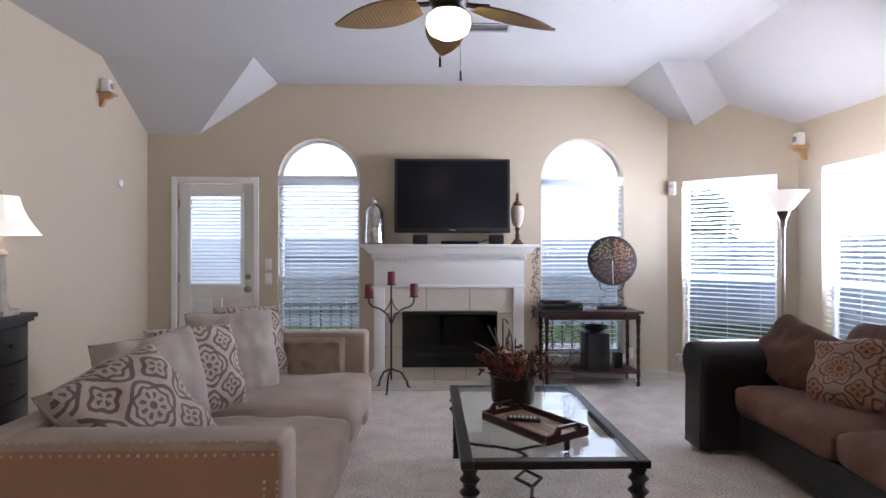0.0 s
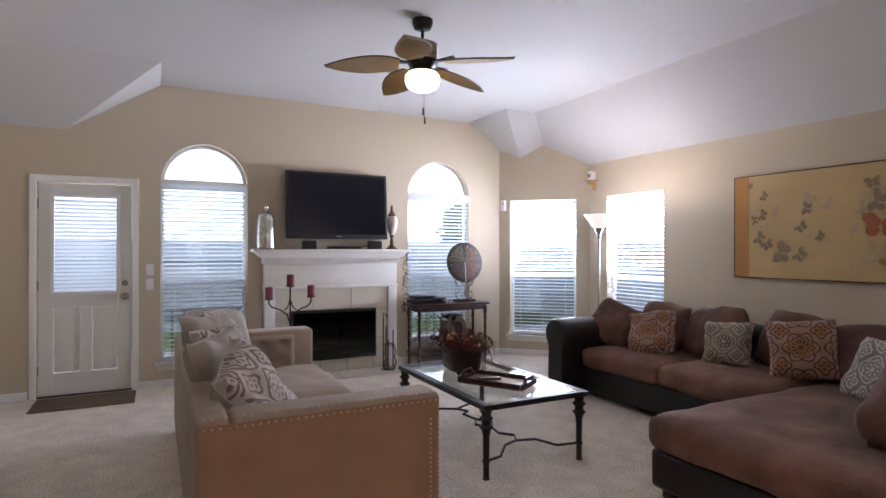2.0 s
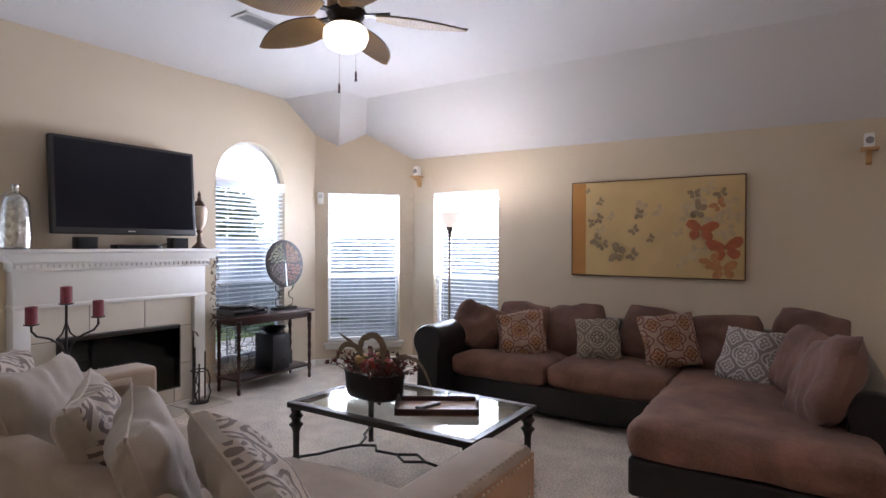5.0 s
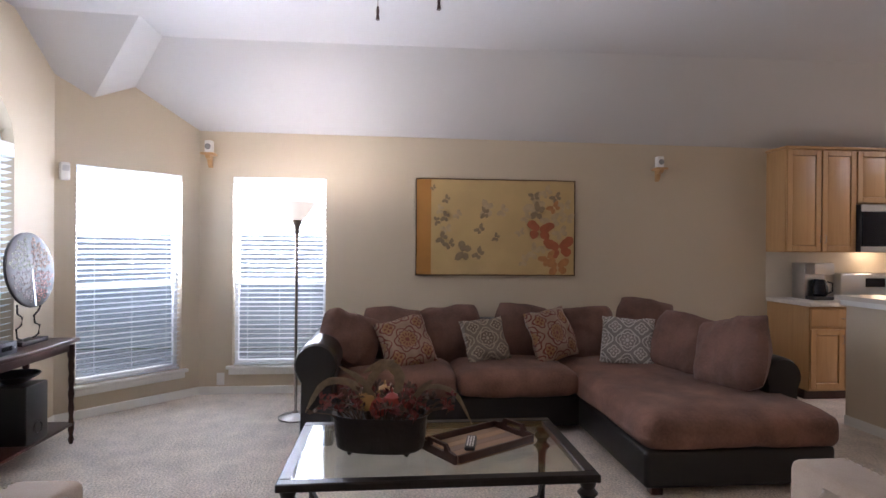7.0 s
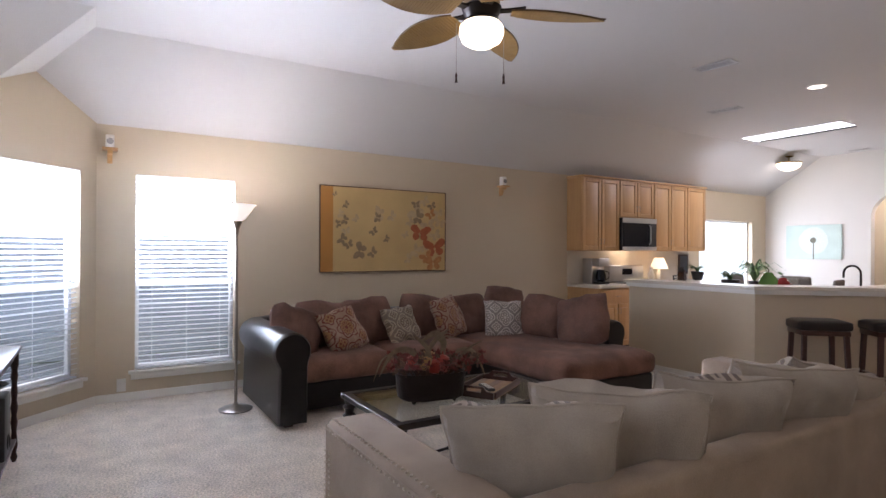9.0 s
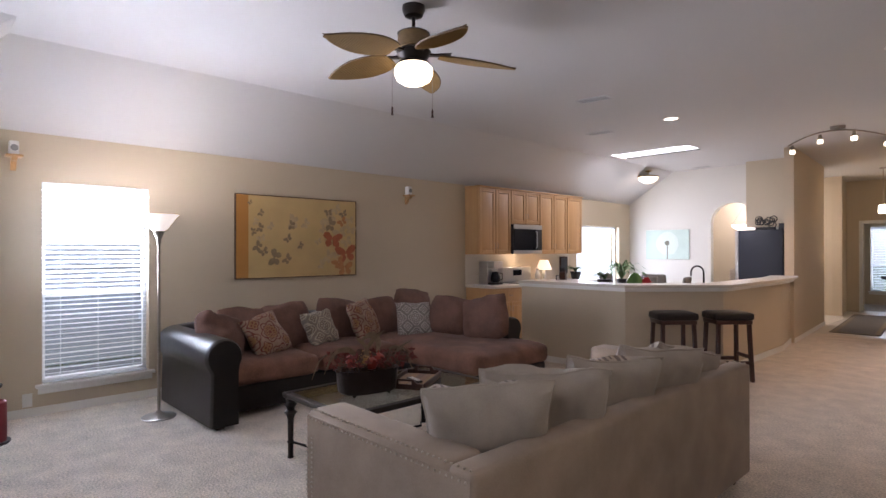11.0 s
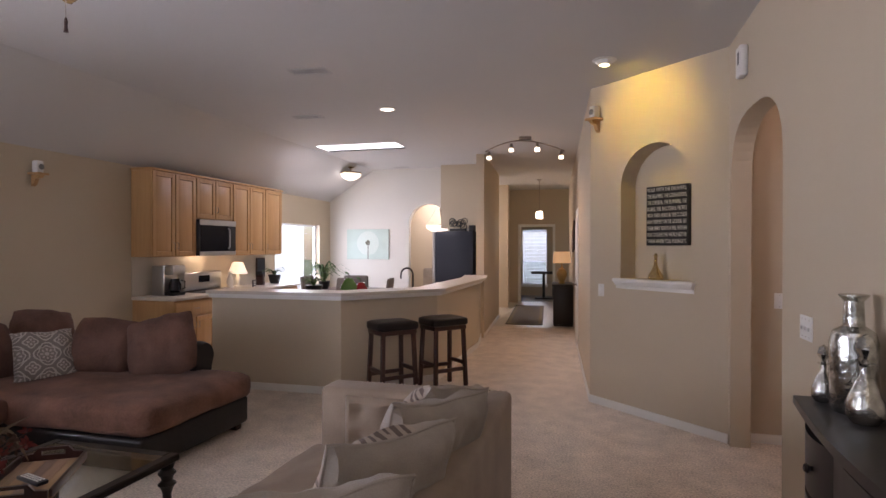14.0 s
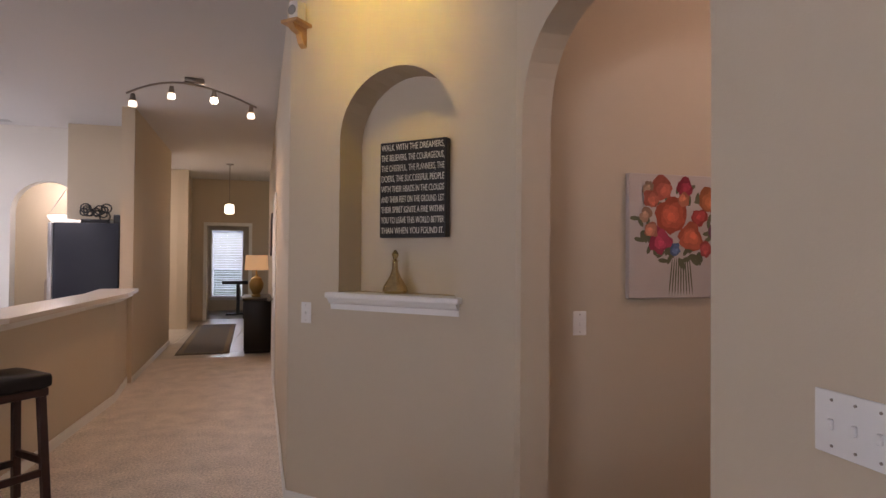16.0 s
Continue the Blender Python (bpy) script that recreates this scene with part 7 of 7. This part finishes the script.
def leafy(name, x, y, z, n_, ln_, label, pot):
    p = thing(name, pose(x, y, z), label, "potted plant")
    part("pot", bm_lathe([(0.07, 0), (0.10, 0.12), (0.105, 0.14), (0.09, 0.14), (0, 0.12)], 22), pot, p)
    r_ = random.Random(n_)
    for i in range(n_):
        a, l_ = r_.uniform(0, 6.28), ln_ * r_.uniform(0.7, 1.1)
        c_, s_ = math.cos(a), math.sin(a)
        up = r_.uniform(0.5, 1.0)
        pts = [Vector((0, 0, 0.12)), Vector((c_ * l_ * 0.25, s_ * l_ * 0.25, 0.12 + l_ * 0.6 * up)), Vector((c_ * l_ * 0.65, s_ * l_ * 0.65, 0.12 + l_ * 0.75 * up)), Vector((c_ * l_, s_ * l_, 0.12 + l_ * 0.45 * up))]
        b_ = bmesh.new()
        sd = Vector((-s_, c_, 0))
        ws = (0.006, 0.016, 0.014, 0.001)
        rows = [[b_.verts.new(q + sd * w), b_.verts.new(q + Vector((0, 0, 0.004))), b_.verts.new(q - sd * w)] for q, w in zip(pts, ws)]
        for u_, v_ in zip(rows, rows[1:]):
            b_.faces.new((u_[0], u_[1], v_[1], v_[0])), b_.faces.new((u_[1], u_[2], v_[2], v_[1]))
        part("leaf", b_, LEAF, p)


leafy("spiky_plant", 3.05, -4.05, 0.761, 34, 0.50, "spiky green plant in a dark pot on the nook table", BLACK)
leafy("small_plant", 1.62, -1.0, 0.916, 22, 0.16, "small green plant in a pot on the counter", BLACK)
leafy("window_plant", 3.42, -3.05, 0.918, 18, 0.2, "small green plant near the kitchen window", BLACK)

lamp("skylight_daylight", "AREA", pose((SK[0] + SK[2]) / 2, (SK[1] + SK[3]) / 2, CZ + 0.012), 55, (0.95, 0.98, 1.0), size=1.3, size_y=0.58)

# ---- refrigerator ----
fr_ = thing("refrigerator", pose(0, 0, 0), "dark blue-black refrigerator with steel door edge", "refrigerator")
part("fridge_body", bm_box(0.50, -5.46, 0.03, 1.19, -4.72, 1.79, 0.012), mat("fridge_side", (0.016, 0.019, 0.032), 0.4, var=0.15), fr_)
part("fridge_door", bm_box(1.195, -5.45, 0.05, 1.25, -4.73, 1.785, 0.01), STEEL, fr_)
part("fridge_handle", bm_tube([(1.25, -5.1, 0.7), (1.29, -5.1, 0.74), (1.29, -5.1, 1.5), (1.25, -5.1, 1.54)], 0.012, 8), STEEL, fr_)
part("fridge_kick", bm_box(0.52, -5.44, 0, 1.17, -4.74, 0.03), BLACK, fr_)
tx = thing("iron_ornament", pose(0.82, -4.95, 1.791), "black iron sculptural ornament on the refrigerator", "ornament")
ob_ = bmesh.new()
rnd = random.Random(4)
for i in range(12):
    c_ = Vector((rnd.uniform(-0.13, 0.13), rnd.uniform(-0.06, 0.06), rnd.uniform(0.06, 0.20)))
    r_ = rnd.uniform(0.035, 0.06)
    bm_tube([c_ + Vector((r_ * math.cos(a * 0.63), 0.01 * math.sin(a), r_ * math.sin(a * 0.63))) for a in range(11)], 0.009, 6, bm=ob_)
part("iron_loops", ob_, BLACK, tx)
part("iron_base", bm_box(-0.15, -0.05, 0, 0.15, 0.05, 0.05, 0.01), BLACK, tx)
tx2 = thing("black_box", pose(0.56, -4.95, 1.791), "small black box on the refrigerator", "box")
part("box_body", bm_box(-0.05, -0.06, 0, 0.05, 0.06, 0.11, 0.008), BLACK, tx2)
# dining room beyond the nook arch
ch = thing("chandelier", pose(1.55, -6.2, 0), "white glass chandelier in the room beyond the arch", "chandelier")
part("stem", bm_tube([(0, 0, CZ), (0, 0, 2.35)], 0.01, 8), NICKEL, ch)
for k in range(3):
    a = radians(120 * k + 20)
    part("arm_chain", bm_tube([(0, 0, 2.4), (0.24 * math.cos(a), 0.24 * math.sin(a), 1.95)], 0.006, 6), NICKEL, ch)
part("bowl", bm_lathe([(0.26, 1.95), (0.24, 1.90), (0.16, 1.84), (0.03, 1.81), (0, 1.80), ], 28), glow("chandelier_glass", (1, 0.93, 0.8), 2), ch)
lamp("dining_lamp", "POINT", pose(1.6, -6.3, 2.4), 55, (1, 0.96, 0.90), radius=0.2)
sbd = thing("cream_armchair", pose(1.75, -6.4, 0), "cream upholstered dining chair beyond the arch", "chair")
part("seat", bm_soft(0.5, 0.5, 0.12, 0.04), LINENP, sbd, m=pose(0, 0, 0.45))
part("backrest", bm_soft(0.5, 0.1, 0.6, 0.04), LINENP, sbd, m=pose(0, -0.22, 0.75))
for sx in (-0.2, 0.2):
    for sy in (-0.2, 0.2):
        part("leg", bm_box(sx - 0.02, sy - 0.02, 0, sx + 0.02, sy + 0.02, 0.4, 0.004), DARKWOOD, sbd)

# ---- hall ----
tk = thing("track_light", pose(-0.64, -2.87, CZ, 0, 0, 10), "curved brushed-nickel track light with four glass heads, lit", "track light")
part("ceiling_plate", bm_box(-0.085, -0.05, -0.045, 0.085, 0.05, -0.001, 0.012), NICKEL, tk)
part("track_bar", bm_tube([(0.55 * t_ / 6, 0.06 * math.sin(t_ * 0.5), -0.055 - 0.15 * (t_ / 6) ** 2) for t_ in range(-6, 7)], 0.009, 8), NICKEL, tk)
for i, x in enumerate((-0.5, -0.17, 0.19, 0.5)):
    z = -0.055 - 0.15 * (x / 0.55) ** 2
    h = part("lamp_head", bm_lathe([(0.018, 0), (0.022, -0.03), (0.03, -0.07), (0.018, -0.072)], 16), NICKEL, tk, m=pose(x, 0, z - 0.02))
    part("bulb_glass", bm_lathe([(0.03, -0.068), (0.036, -0.10), (0.03, -0.115), (0, -0.12)], 16), glow("track_glass_%d" % i, (1, 0.86, 0.6), 18 if i == 1 else 4), h)
lamp("track_lamp", "SPOT", pose(-0.62, -2.87, 2.74), 62, (1, 0.66, 0.38), cone=150)
pd = thing("hall_pendant", pose(-0.36, -7.94, 0), "small white glass pendant in the foyer, lit", "pendant light")
part("canopy", bm_lathe([(0.06, CZ - 0.001), (0.06, CZ - 0.02), (0.01, CZ - 0.03)], 20), NICKEL, pd)
part("stem", bm_tube([(0, 0, CZ - 0.02), (0, 0, 2.32)], 0.006, 8), NICKEL, pd)
part("shade", bm_lathe([(0.03, 2.33), (0.075, 2.31), (0.08, 2.18), (0.07, 2.16), (0, 2.16)], 24), glow("pendant_glass", (1, 0.9, 0.65), 7), pd)
lamp("pendant_bulb", "POINT", pose(-0.36, -7.94, 2.05), 14, (1, 0.76, 0.45), radius=0.08)
hc = thing("hall_console", pose(-0.985, -6.25, 0, 0, 0, 4), "black wooden console chest in the hall", "console table")
part("console_body", bm_box(-0.19, -0.42, 0.04, 0.19, 0.42, 0.76, 0.006), BLACKWOOD, hc)
part("console_top", bm_box(-0.215, -0.45, 0.76, 0.215, 0.45, 0.80, 0.008), BLACKWOOD, hc)
for i in range(3):
    part("console_drawer", bm_box(0.191, -0.40 + i * 0.27, 0.5, 0.205, -0.14 + i * 0.27, 0.73, 0.004), BLACKWOOD, hc)
part("console_plinth", bm_box(-0.18, -0.40, 0, 0.18, 0.40, 0.04), BLACKWOOD, hc)
hl = thing("hall_lamp", pose(-0.97, -6.1, 0.801), "brass urn lamp with a tan drum shade, lit", "table lamp")
part("urn_base", bm_lathe([(0.06, 0), (0.07, 0.02), (0.05, 0.04), (0.10, 0.14), (0.105, 0.20), (0.07, 0.28), (0.03, 0.30), (0.012, 0.34), (0.01, 0.42)], 24), mat("gold_glaze", (0.40, 0.26, 0.08), 0.35, 0.3, var=0.3, scale=15), hl)
part("shade", bm_lathe([(0.17, 0.40), (0.155, 0.62), (0.15, 0.62), (0.165, 0.40)], 28), glow("hall_shade", (1, 0.62, 0.28), 0.6, (0.5, 0.33, 0.18)), hl, "tan drum shade")
lamp("hall_lamp_bulb", "POINT", pose(-0.97, -6.1, 1.32), 9, (1, 0.68, 0.32), radius=0.05)
ru = thing("hall_rug", pose(-0.12, -7.68, 0.001, 0, 0, 4.5), "dark patterned oriental hall runner with a cream border", "rug")
part("rug_field", bm_box(-0.36, -1.80, 0, 0.36, 1.80, 0.010, 0.003, 1), ornament_mat("rug_pattern", (0.022, 0.02, 0.018), (0.12, 0.095, 0.06), (0.06, 0.04, 0.03), 0.3, across=1), ru)
rb = bmesh.new()
for a, c, b, d in ((-0.33, -1.76, -0.27, 1.76), (0.27, -1.76, 0.33, 1.76), (-0.27, -1.76, 0.27, -1.68), (-0.27, 1.68, 0.27, 1.76)):
    bm_box(a, c, 0.0105, b, d, 0.0125, bm=rb)
part("rug_border", rb, mat("rug_border", (0.24, 0.20, 0.14), 0.95, var=0.4, scale=25), ru)
for y, z, s in ((-5.2, 1.72, 0.20), (-5.9, 1.62, 0.16)):
    m_, _ = frame_along((-0.95, -9.6), (-1.545, -0.66))
    u_ = (y + 9.6) / 8.94 * LEN_H
    pf = thing("hall_picture", m_ @ pose(u_, 0, z), "small dark framed picture on the hall wall", "picture", "hall pictures")
    part("picture_frame", bm_box(-s, -0.03, -s * 1.3, s, -0.001, s * 1.3, 0.008), DARKWOOD, pf)
    part("picture_print", bm_box(-s + 0.04, -0.033, -s * 1.3 + 0.04, s - 0.04, -0.0305, s * 1.3 - 0.04), mat("red_print_%d" % int(s * 100), (0.30, 0.12, 0.06), 0.6, var=0.5, scale=9), pf)
m_, _ = frame_along((-0.95, -9.6), (-1.545, -0.66))
hd = thing("door_2", m_ @ pose(5.7, 0, 0), "white panelled closet door in the hall, closed", "door", kind="structure")
part("door_leaf", bm_box(-0.38, -0.02, 0.01, 0.38, -0.002, 2.03, 0.004, 1), WHITE, hd)
for z0, z1 in ((0.2, 0.9), (1.05, 1.85)):
    for x in (-0.29, 0.04):
        part("door_panel", bm_box(x, -0.026, z0, x + 0.25, -0.0205, z1, 0.005, 1), WHITE, hd)
part("door_knob", bm_lathe([(0.03, 0), (0.012, 0.01), (0.012, 0.03), (0.028, 0.04), (0.02, 0.06), (0, 0.062)], 18), NICKEL, hd, m=pose(0.32, -0.02, 0.95, 90, 0, 0))
cs = bmesh.new()
for a, c, b, d in ((-0.44, 0, -0.38, 2.09), (0.38, 0, 0.44, 2.09), (-0.38, 2.03, 0.38, 2.09)):
    bm_box(a, -0.018, c, b, -0.001, d, 0.004, 1, bm=cs)
part("door_casing", cs, WHITE, hd, smooth=False)
fd = thing("doorway_trim", M_F, "white casing round the study doorway", "door casing", kind="structure")
cs = bmesh.new()
for a, c, b, d in ((0.33, 0, 0.40, 2.12), (1.25, 0, 1.32, 2.12), (0.40, 2.05, 1.25, 2.12)):
    bm_box(a, -0.02, c, b, -0.001, d, 0.004, 1, bm=cs)
part("casing", cs, WHITE, fd, smooth=False)
M_S, _ = frame_along((1.6, -12.6), (-1.8, -12.6))
window("window_6", M_S, 1.0, 1.75, 0.35, 2.05, 0, "bright study window with open white blinds", power=45, lampz=(0.4, 2.0))
kd = thing("keyboard_stand", pose(-0.15, -11.6, 0), "black keyboard on a folding stand in the study", "keyboard")
part("keyboard", bm_box(-0.35, -0.14, 0.72, 0.35, 0.14, 0.80, 0.01), BLACK, kd)
part("stand_leg", bm_box(-0.03, -0.12, 0.04, 0.03, -0.06, 0.72), BLACK, kd)
part("stand_leg", bm_box(-0.03, 0.06, 0.04, 0.03, 0.12, 0.72), BLACK, kd)
part("stand_foot", bm_box(-0.25, -0.2, 0, 0.25, 0.2, 0.04, 0.01), BLACK, kd)
lamp("foyer_daylight", "AREA", look((2.3, -8.0, 2.0), (0.3, -8.2, 0.4)), 60, (1, 0.95, 0.85), size=0.7, size_y=1.6)
sdl = thing("door_3", pose(2.5, -7.95, 0), "bright glazed front door beside the foyer", "door", kind="structure")
part("door_frame", bm_box(-0.03, -0.95, 0, 0.03, 0.95, 2.6, 0.004), WHITE, sdl)

# ---- floor pieces, last ----
tm = mesh_of("tile", bm_box(0.003, 0.003, -0.012, 0.447, 0.447, 0.0, 0.002, 1), TILE, False)
for i in range(8):
    for j in range(11):
        part("tile", tm, None, floor2, m=pose(-1.9 + i * 0.45, -10.57 + j * 0.45, 0.0))
